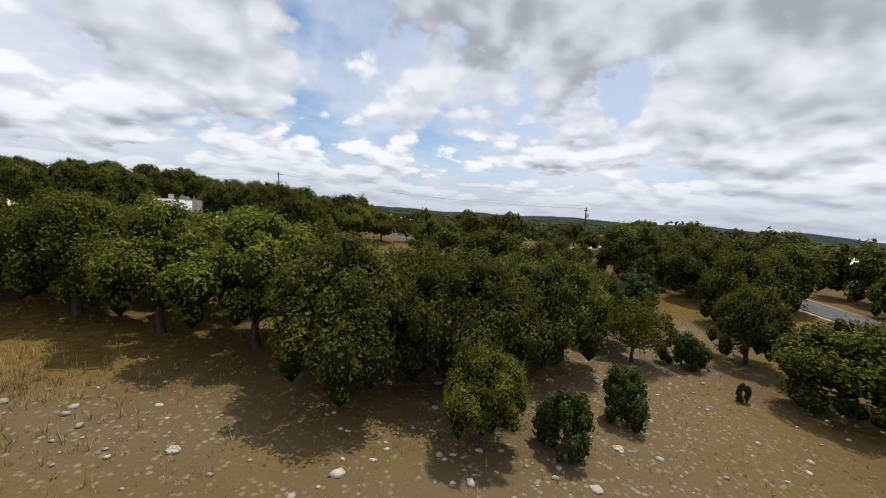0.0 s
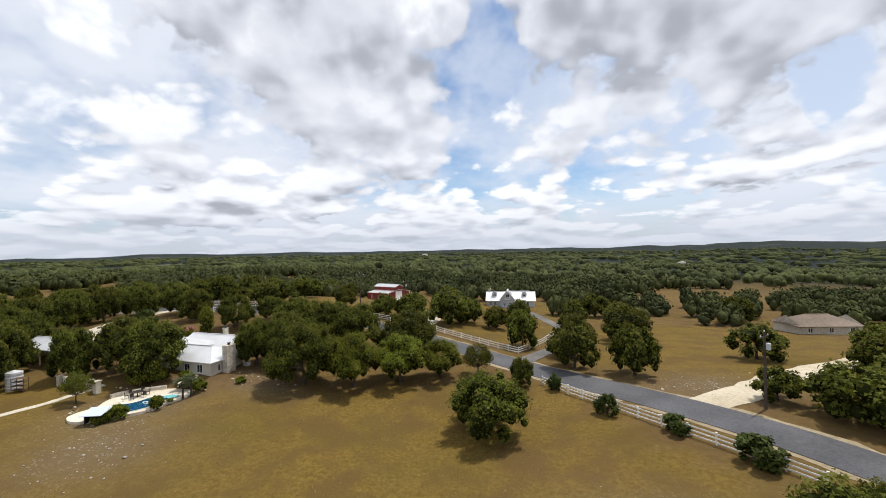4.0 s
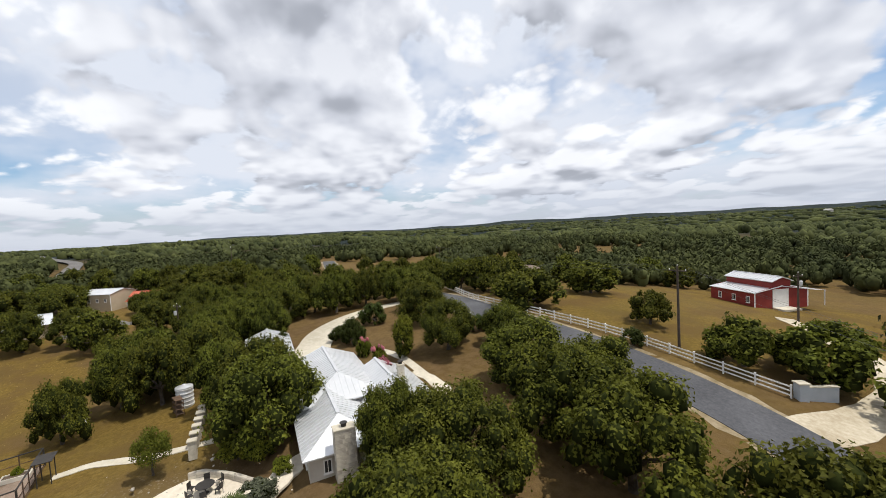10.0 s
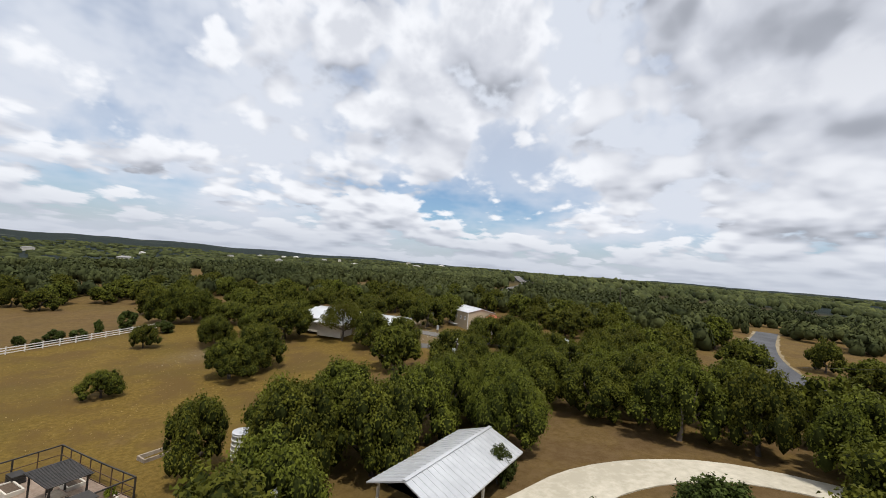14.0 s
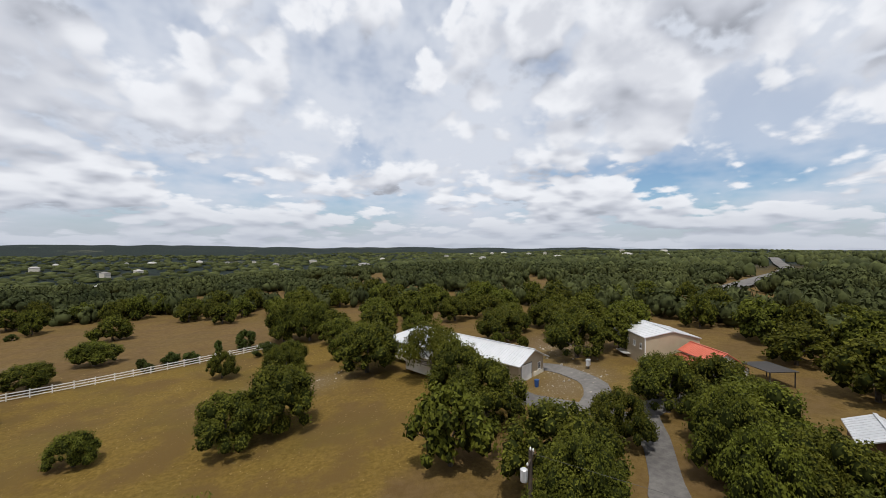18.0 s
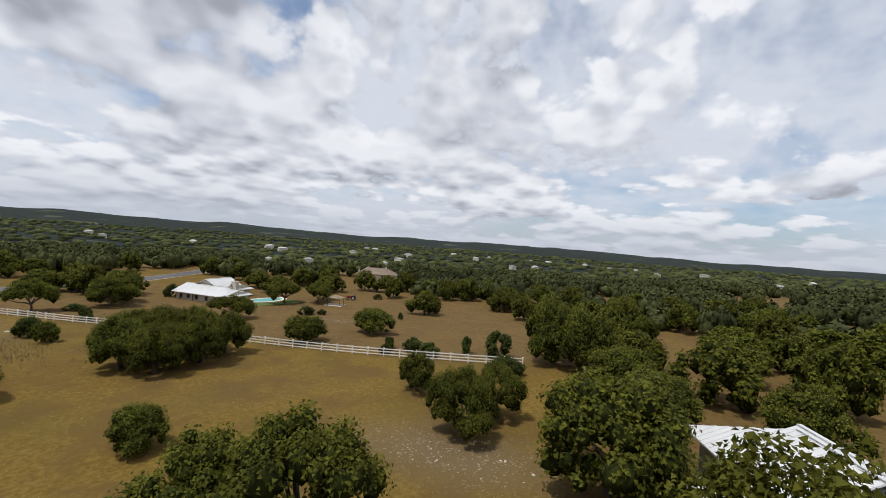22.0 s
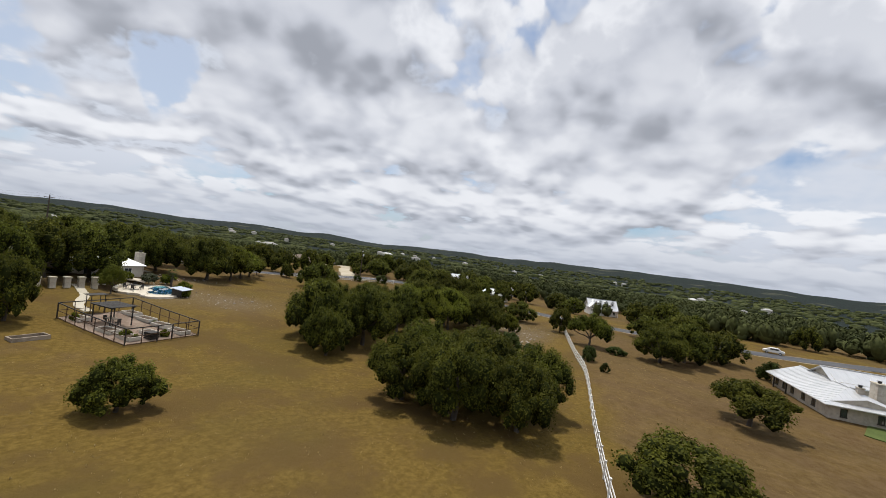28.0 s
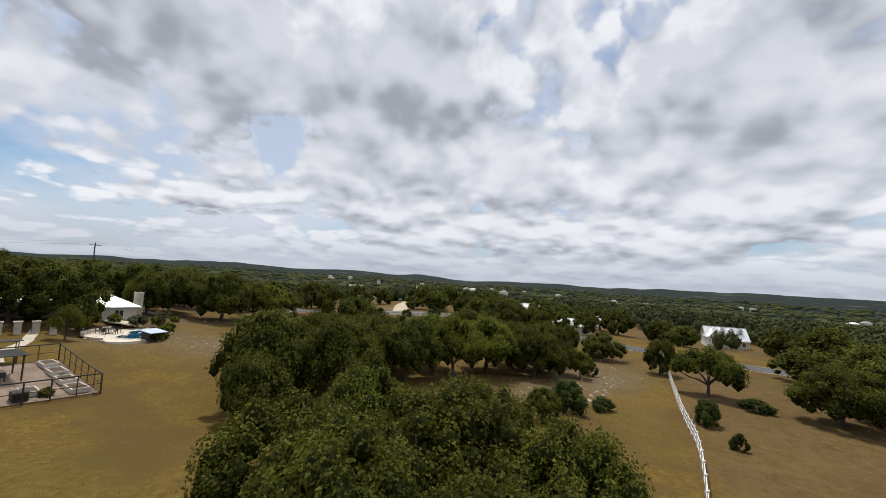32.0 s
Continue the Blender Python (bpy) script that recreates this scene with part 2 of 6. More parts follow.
VERGE = material("stony_verge", ((0.16, 0.12, 0.06), (0.34, 0.28, 0.19)), 1.1, 1.0, bump=0.5, bump_scale=12)
ASPHALT = material("asphalt", ((0.055, 0.056, 0.062), (0.105, 0.106, 0.115)), 3.0, 0.92, bump=0.25, bump_scale=30, big=0.05)
OLD_ASPHALT = material("worn_asphalt", ((0.085, 0.08, 0.078), (0.17, 0.16, 0.15)), 1.4, 0.95, bump=0.2, bump_scale=20)
CALICHE = material("pale_gravel", ((0.34, 0.28, 0.19), (0.54, 0.48, 0.37)), 2.2, 0.95, bump=0.5, bump_scale=12)
CONCRETE = material("concrete", ((0.40, 0.36, 0.28), (0.60, 0.55, 0.45)), 1.2, 0.9, bump=0.15, bump_scale=25)
DECK = material("pool_deck", ((0.55, 0.48, 0.38), (0.72, 0.66, 0.55)), 1.6, 0.85, bump=0.15, bump_scale=20)
LIMESTONE = material("limestone", ((0.36, 0.32, 0.26), (0.62, 0.57, 0.48)), 1.8, 0.9, bump=0.5, bump_scale=9, random_object=0.16)
ROCK = material("field_rock", ((0.26, 0.23, 0.19), (0.50, 0.46, 0.40)), 1.5, 0.95, bump=0.6, bump_scale=6, island=0.22)
WHITE_ROOF = material("white_metal_roof", ((0.62, 0.63, 0.64), (0.76, 0.76, 0.77)), 0.5, 0.36, metal=0.45, spec=0.5)
GALV_ROOF = material("galvanised_roof", ((0.50, 0.51, 0.53), (0.66, 0.67, 0.69)), 0.6, 0.4, metal=0.35, spec=0.5)
RED_ROOF = material("red_metal_roof", ((0.44, 0.10, 0.06), (0.58, 0.16, 0.10)), 0.6, 0.5)
SHINGLE = material("brown_shingle_roof", ((0.13, 0.10, 0.08), (0.24, 0.19, 0.15)), 2.0, 0.95, bump=0.4, bump_scale=12)
CREAM = material("cream_wall", ((0.50, 0.46, 0.40), (0.62, 0.58, 0.50)), 0.8, 0.9, bump=0.15)
TAN_METAL = material("tan_metal_wall", ((0.36, 0.29, 0.20), (0.46, 0.38, 0.27)), 0.4, 0.6, spec=0.4)
WHITE_PAINT = material("white_paint", ((0.68, 0.67, 0.64), (0.82, 0.81, 0.79)), 1.3, 0.6)
GREY_SIDING = material("grey_siding", ((0.36, 0.40, 0.44), (0.47, 0.51, 0.55)), 0.8, 0.75)
BARN_RED = material("barn_red_metal", ((0.17, 0.018, 0.015), (0.26, 0.035, 0.025)), 0.7, 0.6, spec=0.35)
DARK_METAL = material("dark_painted_steel", ((0.018, 0.017, 0.016), (0.05, 0.042, 0.036)), 3.0, 0.6, spec=0.4)
RUST_PIPE = material("rusty_pipe", ((0.06, 0.035, 0.022), (0.13, 0.08, 0.05)), 4.0, 0.85)
POLE_WOOD = material("pole_wood", ((0.05, 0.038, 0.03), (0.11, 0.085, 0.065)), 3.0, 0.95)
PLANK = material("weathered_plank", ((0.20, 0.16, 0.12), (0.38, 0.32, 0.26)), 2.5, 0.9, bump=0.3, random_object=0.12)
GLASS = material("window_glass", ((0.02, 0.025, 0.03), (0.05, 0.06, 0.07)), 0.5, 0.08, spec=0.8)
WATER = material("pool_water", ((0.005, 0.055, 0.12), (0.012, 0.085, 0.17)), 0.5, 0.06, spec=0.6, bump=0.12, bump_scale=3)
WATER_PALE = material("pale_pool_water", ((0.18, 0.50, 0.56), (0.26, 0.62, 0.66)), 0.5, 0.06, spec=0.6, bump=0.1, bump_scale=3)
MULCH = material("bed_soil", ((0.07, 0.05, 0.035), (0.14, 0.10, 0.07)), 4.0, 1.0, bump=0.5)
PALE_GRAVEL_BED = material("bed_gravel", ((0.30, 0.25, 0.19), (0.48, 0.42, 0.34)), 6.0, 1.0, bump=0.5)
BLUE_PANEL = material("pale_blue_panel", ((0.48, 0.55, 0.66), (0.62, 0.68, 0.78)), 1.0, 0.4, spec=0.5)
PINK = leaf_material("pink_blossom", (0.34, 0.10, 0.13), (0.52, 0.20, 0.24))
DRY_STEM = material("dry_grass_blade", ((0.26, 0.19, 0.08), (0.42, 0.32, 0.15)), 0.2, 1.0, island=0.3, spec=0.1)
BLUE_PLASTIC = material("blue_plastic", ((0.02, 0.06, 0.2), (0.04, 0.1, 0.28)), 1.0, 0.5)
RUBBER = material("rubber", ((0.01, 0.01, 0.01), (0.03, 0.03, 0.03)), 3.0, 0.8)
WIRE = material("cable", ((0.05, 0.05, 0.05), (0.12, 0.12, 0.12)), 1.0, 0.6)


def ground_material():
    """Dry summer pasture: straw, bare brown soil, green flushes, pale stony ground and leaf litter."""
    m = bpy.data.materials.new("dry_pasture")
    m.use_nodes = True
    t = m.node_tree
    n = t.nodes
    b = n["Principled BSDF"]
    b.inputs["Roughness"].default_value = 1.0
    b.inputs["Specular IOR Level"].default_value = 0.1
    co = n.new("ShaderNodeTexCoord").outputs["Object"]

    def noise_tex(scale, detail=4, rough=0.6):
        x = n.new("ShaderNodeTexNoise")
        x.inputs["Scale"].default_value = scale
        x.inputs["Detail"].default_value = detail
        x.inputs["Roughness"].default_value = rough
        link(t, co, x.inputs["Vector"])
        return x.outputs[0]

    def ramp(src, lo, hi, a=0.0, c=1.0):
        x = n.new("ShaderNodeMapRange")
        x.interpolation_type = "SMOOTHSTEP"
        for k, v in zip(("From Min", "From Max", "To Min", "To Max"), (lo, hi, a, c)):
            x.inputs[k].default_value = v
        link(t, src, x.inputs[0])
        return x.outputs[0]

    def mix(fac, a, c):
        x = n.new("ShaderNodeMix")
        x.data_type = "RGBA"
        link(t, fac, x.inputs[0])
        for s, v in ((x.inputs[6], a), (x.inputs[7], c)):
            if isinstance(v, tuple):
                s.default_value = (*v, 1)
            else:
                link(t, v, s)
        return x.outputs[2]

    straw = mix(ramp(noise_tex(2.2, 6, 0.7), 0.3, 0.7), (0.100, 0.064, 0.014), (0.176, 0.117, 0.029))
    straw = mix(ramp(noise_tex(0.16, 5), 0.42, 0.62), straw, (0.108, 0.068, 0.022))
    straw = mix(ramp(noise_tex(0.055, 5), 0.42, 0.85), straw, (0.097, 0.072, 0.018))
    straw = mix(ramp(noise_tex(0.9, 6, 0.75), 0.60, 0.78), straw, (0.144, 0.109, 0.050))
    att = n.new("ShaderNodeAttribute")
    att.attribute_name = "stony"
    stones = n.new("ShaderNodeTexVoronoi")
    stones.inputs["Scale"].default_value = 3.4
    link(t, co, stones.inputs["Vector"])
    peb = n.new("ShaderNodeMath")
    peb.operation = "MULTIPLY"
    link(t, ramp(stones.outputs["Distance"], 0.42, 0.25), peb.inputs[0])
    link(t, ramp(noise_tex(1.3, 4), 0.42, 0.62), peb.inputs[1])
    peb = peb.outputs[0]
    stony = mix(peb, (0.135, 0.097, 0.050), (0.252, 0.217, 0.165))
    col = mix(att.outputs["Fac"], straw, stony)
    soil = n.new("ShaderNodeAttribute")
    soil.attribute_name = "soil"
    brown = mix(ramp(noise_tex(0.8, 6, 0.7), 0.35, 0.65), (0.086, 0.053, 0.026), (0.140, 0.092, 0.050))
    col = mix(soil.outputs["Fac"], col, brown)
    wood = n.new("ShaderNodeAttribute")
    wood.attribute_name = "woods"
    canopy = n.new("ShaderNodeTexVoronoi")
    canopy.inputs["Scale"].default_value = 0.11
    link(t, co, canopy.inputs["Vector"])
    # far crowns: shade between the cells and bluish distance haze, both painted in
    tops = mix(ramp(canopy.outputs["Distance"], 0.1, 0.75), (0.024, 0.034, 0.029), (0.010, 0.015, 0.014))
    tops = mix(ramp(noise_tex(0.004, 4), 0.60, 0.66), tops, (0.075, 0.075, 0.05))
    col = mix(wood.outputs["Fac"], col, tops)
    link(t, col, b.inputs["Base Color"])
    bn = n.new("ShaderNodeBump")
    bn.inputs["Strength"].default_value = 0.7
    bn.inputs["Distance"].default_value = 0.12
    link(t, noise_tex(5.0, 6, 0.7), bn.inputs["Height"])
    link(t, bn.outputs[0], b.inputs["Normal"])
    return m


GROUND = ground_material()

# ---- building tools ----
def part(name, bm, material, parent, label=""):
    """One bmesh (or mesh) as one object under its thing."""
    if isinstance(bm, bmesh.types.BMesh):
        me = bpy.data.meshes.new(name)
        bm.to_mesh(me)
        bm.free()
    else:
        me = bm
    if not me.materials:
        me.materials.append(material)
    ob = new(name, me)
    ob.parent = parent
    if label:
        tagged(ob, label)
    return ob


def thing(name, x, y, z=None, turn=0.0, label="", category="", group="", kind=""):
    ob = new(name)
    ob.empty_display_size = 0.3
    ob.matrix_basis = pose(x, y, ground(x, y) if z is None else z, 0, 0, turn)
    return tagged(ob, label, category, group, kind)


def box(bm, x0, y0, z0, x1, y1, z1):
    v = [bm.verts.new(p) for p in ((x0, y0, z0), (x1, y0, z0), (x1, y1, z0), (x0, y1, z0), (x0, y0, z1), (x1, y0, z1), (x1, y1, z1), (x0, y1, z1))]
    for f in ((3, 2, 1, 0), (4, 5, 6, 7), (0, 1, 5, 4), (1, 2, 6, 5), (2, 3, 7, 6), (3, 0, 4, 7)):
        bm.faces.new([v[i] for i in f])
    return v


def block(x0, y0, z0, x1, y1, z1, bevel=0.0):
    bm = bmesh.new()
    box(bm, x0, y0, z0, x1, y1, z1)
    if bevel:
        bmesh.ops.bevel(bm, geom=bm.edges[:], offset=bevel, segments=2, affect="EDGES")
    return bm


def beam(bm, a, b, w, h=None):
    """A squared bar from a to b."""
    a, b = Vector(a), Vector(b)
    h = h or w
    d = (b - a).normalized()
    side = d.cross(Vector((0, 0, 1)))
    side = Vector((1, 0, 0)) if side.length < 1e-4 else side.normalized()
    up = side.cross(d).normalized()
    v = []
    for p in (a, b):
        for s, u in ((-1, -1), (1, -1), (1, 1), (-1, 1)):
            v.append(bm.verts.new(p + side * (s * w / 2) + up * (u * h / 2)))
    for f in ((0, 1, 2, 3), (7, 6, 5, 4), (0, 4, 5, 1), (1, 5, 6, 2), (2, 6, 7, 3), (3, 7, 4, 0)):
        bm.faces.new([v[i] for i in f])


def tube(bm, points, radii, sides=8):
    """A tapered round tube through points."""
    rings = []
    for i, p in enumerate(points):
        p = Vector(p)
        d = (Vector(points[min(i + 1, len(points) - 1)]) - Vector(points[max(i - 1, 0)])).normalized()
        s = d.orthogonal().normalized()
        u = d.cross(s)
        rings.append([bm.verts.new(p + (s * math.cos(a) + u * math.sin(a)) * radii[i]) for a in (2 * math.pi * k / sides for k in range(sides))])
    for a, b in zip(rings, rings[1:]):
        for k in range(sides):
            bm.faces.new((a[k], a[(k + 1) % sides], b[(k + 1) % sides], b[k]))
    bm.faces.new(rings[0][::-1])
    bm.faces.new(rings[-1])


def lathe(profile, sides=20):
    """A turned body from (radius, height) pairs."""
    bm = bmesh.new()
    rings = [[bm.verts.new((r * math.cos(a), r * math.sin(a), z)) for a in (2 * math.pi * k / sides for k in range(sides))] for r, z in profile]
    for a, b in zip(rings, rings[1:]):
        for k in range(sides):
            bm.faces.new((a[k], a[(k + 1) % sides], b[(k + 1) % sides], b[k]))
    bm.faces.new(rings[0][::-1])
    bm.faces.new(rings[-1])
    return bm


def fill(outline, z0, z1):
    """A flat slab with a free outline."""
    bm = bmesh.new()
    lo = [bm.verts.new((x, y, z0)) for x, y in outline]
    hi = [bm.verts.new((x, y, z1)) for x, y in outline]
    bm.faces.new(lo[::-1])
    bm.faces.new(hi)
    k = len(lo)
    for i in range(k):
        bm.faces.new((lo[i], lo[(i + 1) % k], hi[(i + 1) % k], hi[i]))
    bmesh.ops.recalc_face_normals(bm, faces=bm.faces[:])
    return bm


def spline(points, step=2.0):
    """A smooth line through points, as (x, y) about step apart."""
    p = [Vector(q) for q in points]
    p = [2 * p[0] - p[1], *p, 2 * p[-1] - p[-2]]
    out = []
    for a, b, c, d in zip(p, p[1:], p[2:], p[3:]):
        k = max(1, int((c - b).length / step))
        for i in range(k):
            t = i / k
            out.append(0.5 * (2 * b + (c - a) * t + (2 * a - 5 * b + 4 * c - d) * t * t + (3 * b - a - 3 * c + d) * t ** 3))
    out.append(p[-2])
    return out


def ribbon(points, width, lift, thick=0.25, step=2.0, ragged=0.0, seed=1, cross=4):
    """A strip of paving that lies on the ground along a line."""
    rnd = random.Random(seed)
    line = spline(points, step)
    bm = bmesh.new()
    rows = []
    for i, p in enumerate(line):
        d = (line[min(i + 1, len(line) - 1)] - line[max(i - 1, 0)]).normalized()
        s = Vector((-d.y, d.x))
        w = width if isinstance(width, (int, float)) else width[0] + (width[1] - width[0]) * i / (len(line) - 1)
        row = []
        for k in range(cross + 1):
            e = (k / cross - 0.5) * w
            if k in (0, cross):
                e += rnd.uniform(-ragged, ragged)
            q = p + s * e
            z = ground(q.x, q.y) + lift
            row.append(bm.verts.new((q.x, q.y, z)))
        for k in (cross, 0):
            c = row[k].co
            row.append(bm.verts.new((c.x, c.y, c.z - thick)))
        rows.append(row)
    m = cross + 3
    for a, b in zip(rows, rows[1:]):
        for k in range(m):
            bm.faces.new((a[k], b[k], b[(k + 1) % m], a[(k + 1) % m]))
    bm.faces.new(rows[0])
    bm.faces.new(rows[-1][::-1])
    bmesh.ops.recalc_face_normals(bm, faces=bm.faces[:])
    return bm


def inside(x, y, outline):
    hit = False
    for (x0, y0), (x1, y1) in zip(outline, outline[1:] + outline[:1]):
        if (y0 > y) != (y1 > y) and x < (x1 - x0) * (y - y0) / (y1 - y0) + x0:
            hit = not hit
    return hit


def near_line(x, y, points, reach):
    best = 1e9
    for (x0, y0), (x1, y1) in zip(points, points[1:]):
        dx, dy = x1 - x0, y1 - y0
        t = max(0, min(1, ((x - x0) * dx + (y - y0) * dy) / (dx * dx + dy * dy)))
        best = min(best, math.hypot(x - x0 - t * dx, y - y0 - t * dy))
    return best < reach

# ---- plan: ground, roads, clearings ----
ROAD = [(120, -150), (70, -85), (50, -45), (44, -18), (43, 2), (45, 20), (48, 40), (49, 55), (46, 67), (38, 77), (24, 88.5), (5, 101), (-3, 106), (-15, 112), (-31, 115.5), (-45, 115), (-58, 112.5), (-72, 110.5), (-90, 111), (-112, 112), (-140, 110), (-180, 104), (-240, 110)]
DRIVE = [(-70.5, 80.5), (-75, 81), (-80, 82.5), (-86, 84.5), (-91.5, 89), (-95, 95), (-95, 103), (-92, 110)]
LANE = [(-100, 73), (-106, 69), (-112.9, 63.8), (-116.9, 60.1), (-122.6, 55), (-126.5, 50.9), (-131, 48.5), (-137, 49.5), (-143, 52)]
LOOP = [(-119.6, 35.2), (-119.9, 38.2), (-121.5, 41.4), (-124, 44.6), (-127.7, 42.9), (-130.8, 39.5), (-131.8, 35.5), (-131.3, 30.7), (-129, 26.5), (-127, 22)]
LOOP_LINK = [(-124.6, 44.8), (-125.4, 48), (-126.5, 50.9)]
LOT = [(-157, 21), (-164, 15.5), (-174, 8)]
GRAVEL = [(27.5, 88.5), (34, 94.5), (45, 106), (57, 116), (70, 130), (78, 150)]
SIDE = [(2.2, 105.5), (4.6, 112), (8, 121), (11, 136), (4, 156), (-6, 178)]
ENTRY = [(-27.5, 117.5), (-26.5, 122), (-26, 130), (-30, 142), (-48, 158)]
FENCE_S = [(41, 15.5), (-4, 3.5), (-20, -1), (-44, -5.4), (-60.6, -8.9), (-76, -13.4), (-92, -18.5)]
FENCE_N = [(-110, 121), (-86, 114.5), (-75, 113.5), (-62, 116), (-49, 119.8), (-40, 121.5), (-31, 123)]
FENCE_NE = [(-20.7, 121.0), (-11, 117.2), (0.6, 111.6)]
FENCE_SIDE = [(0.6, 111.6), (2.2, 116), (4.5, 124), (6, 134)]
FENCE_ROAD = [(-76, 106.5), (-68, 106.3)]
FENCE_E = [(7, 93.5), (15, 87), (24, 79.5), (33, 72)]
FAR_ROAD = [(-232, -2), (-330, -30), (-408, -53), (-480, -88), (-554, -123), (-634, -161), (-760, -215)]


# rises and hollows of the near ground: place, reach, height
SWELLS = ((-130, 40, 38, 1.57), (-50, 62, 22, 1.41), (-22, 118, 24, 0.24), (30, 85, 38, 2.1), (15, 25, 28, -0.89), (0, -48, 42, -1.9), (-75, -75, 40, -1.4), (75, 110, 40, 3.56), (112, 12, 40, -3.6))


def ground(x, y):
    """The height of the ground: a gentle rise behind the house, a valley beyond the far fields, low hills on the horizon."""
    a, b = max(-1.9, min(1.5, x / 100)), max(-1.5, min(2.6, y / 100))
    near = -1.18 - 0.74 * a - 0.39 * b + 2.06 * min(a, 0) ** 2 + 8.28 * math.exp(-((x + 70) ** 2 + (y - 125) ** 2) / 2450)
    near -= 1.1 * math.exp(-((x + 58) ** 2 + (y - 52) ** 2) / 650) + 1.0 * math.exp(-((x - 2) ** 2 + (y - 73) ** 2) / 300)
    near += sum(k * math.exp(-((x - p) ** 2 + (y - q) ** 2) / (w * w)) for p, q, w, k in SWELLS)
    dx, dy = x + 45, y - 40
    r = math.hypot(dx, dy)
    if r < 170:
        return near
    w = min(1, (r - 170) / 500)
    w = w * w * (3 - 2 * w)
    ang = math.atan2(dy, dx)
    valley = -22 - 18 * math.cos(ang + 0.8) + 24 * max(0.0, math.cos(ang + 2.75)) ** 3
    roll = 9 * noise.noise((x / 420, y / 420, 0.5)) + 4 * noise.noise((x / 150, y / 150, 2.5))
    far = valley + roll
    k = max(0, min(1, (r - 1500) / 2500))
    k = k * k * (3 - 2 * k)
    hills = 26 + 26 * noise.noise((math.cos(ang) * 2.4, math.sin(ang) * 2.4, 7.0)) + 20 * noise.noise((math.cos(ang) * 9, math.sin(ang) * 9, 3.0)) + 9 * noise.noise((math.cos(ang) * 26, math.sin(ang) * 26, 5.0))
    return near * (1 - w) + w * (far * (1 - k) + k * hills)


FIELD = [(-95, 48), (-75, 52), (-66, 37), (-48, 38), (-33, 60), (-33, 78), (-10, 88), (4, 90), (22, 76), (30, 66), (22, 58), (8, 48), (-8, 44), (-14, 26), (-8, 8), (33, 14), (40, 0), (20, -22), (12, -50), (-30, -75), (-62, -78), (-95, -55), (-98, -22), (-108, -8), (-112, 22), (-108, 40)]
YARD = [(-100, 75), (-72, 72), (-40, 70), (-28, 88), (-36, 108), (-62, 108), (-88, 110), (-102, 100)]
PADDOCK = [(-84, 116), (-40, 123), (-28, 128), (-30, 150), (-40, 190), (-75, 180), (-95, 150)]
NORTH_YARD = [(-20, 123), (0, 120), (10, 135), (4, 170), (6, 190), (-6, 206), (-30, 204), (-26, 168)]
EAST_FIELD = [(8, 118), (30, 94), (60, 116), (72, 150), (40, 165), (14, 150)]
HOUSE_YARDS = [(10, -25), (40, -40), (42, 10), (60, 40), (75, 36), (72, -60), (20, -70)]
WEST_YARD = [(-146, 30), (-141, 44), (-128, 50), (-112, 46), (-108, 30), (-109, 4), (-132, 10)]
START = [(-30, 60), (-14, 44), (-14, 26), (-8, 8), (33, 14), (42, 10), (44, 60), (30, 66), (10, 92), (-10, 88), (-33, 78)]
GARDEN = [(-75, 56), (-64, 34), (-44, 36), (-30, 60), (-34, 80), (-66, 74)]
CLEARINGS = (FIELD, START, GARDEN, YARD, PADDOCK, NORTH_YARD, EAST_FIELD, HOUSE_YARDS, WEST_YARD)
STONY = ((8, 22, 12, 7), (14, 30, 9, 8), (-12, 18, 8, 4), (5, 15, 14, 4), (-38, 58, 6, 6), (30, 96, 9, 6), (-93, 12, 9, 4), (-45, 66, 7, 8), (-34, 79, 7, 4), (-132, 34, 5, 6), (-125.6, 38.2, 3.6, 3.8), (-142, 20, 8, 8), (-44, -33, 4, 2.5), (23, 38, 4, 5), (20, 62, 8, 5))


def clear_at(x, y):
    return any(inside(x, y, c) for c in CLEARINGS)


def patch(x, y, spots):
    return max(math.exp(-((x - a) / rx) ** 2 - ((y - b) / ry) ** 2) for a, b, rx, ry in spots)


def build_ground():
    k = 270
    u = np.linspace(-5.06, 5.06, k)
    axis = 60 * np.sinh(u)
    verts, stony, soil, woods = [], [], [], []
    for b in axis:
        for a in axis:
            x, y = a - 45, b + 40
            z = ground(x, y)
            r = math.hypot(a, b)
            if r < 200:
                z += 0.10 * noise.noise((x / 3, y / 3, 0)) + 0.04 * noise.noise((x, y, 4))
            m = max(0.0, min(1.0, (8.5 - math.hypot(x + 46.2, (y - 67.2) * 0.9)) / 2.5))
            z += (1.05 - z) * m if z > 1.05 else 0
            verts.append((x, y, z))
            s = patch(x, y, STONY) if r < 160 else 0
            stony.append(min(1, 1.2 * s))
            e = 0.0
            if r < 330:
                if inside(x, y, YARD):
                    e = 0.6
                elif not clear_at(x, y):
                    e = 0.4
                else:
                    e = 0.22 * max(0, noise.noise((x / 22, y / 22, 9)))
                    if y < -8.5 + (x + 47) * 0.26 and x < 30:
                        e = max(e, 0.55)
            soil.append(e)
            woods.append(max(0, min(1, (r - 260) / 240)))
    faces = [(j * k + i, j * k + i + 1, (j + 1) * k + i + 1, (j + 1) * k + i) for j in range(k - 1) for i in range(k - 1)]
    me = bpy.data.meshes.new("ground")
    me.from_pydata(verts, [], faces)
    for name, data in (("stony", stony), ("soil", soil), ("woods", woods)):
        at = me.attributes.new(name, "FLOAT", "POINT")
        at.data.foreach_set("value", data)
    me.shade_smooth()
    me.materials.append(GROUND)
    tagged(new("ground", me), "dry straw-coloured pasture with brown soil and stones", "ground", kind="structure")


build_ground()


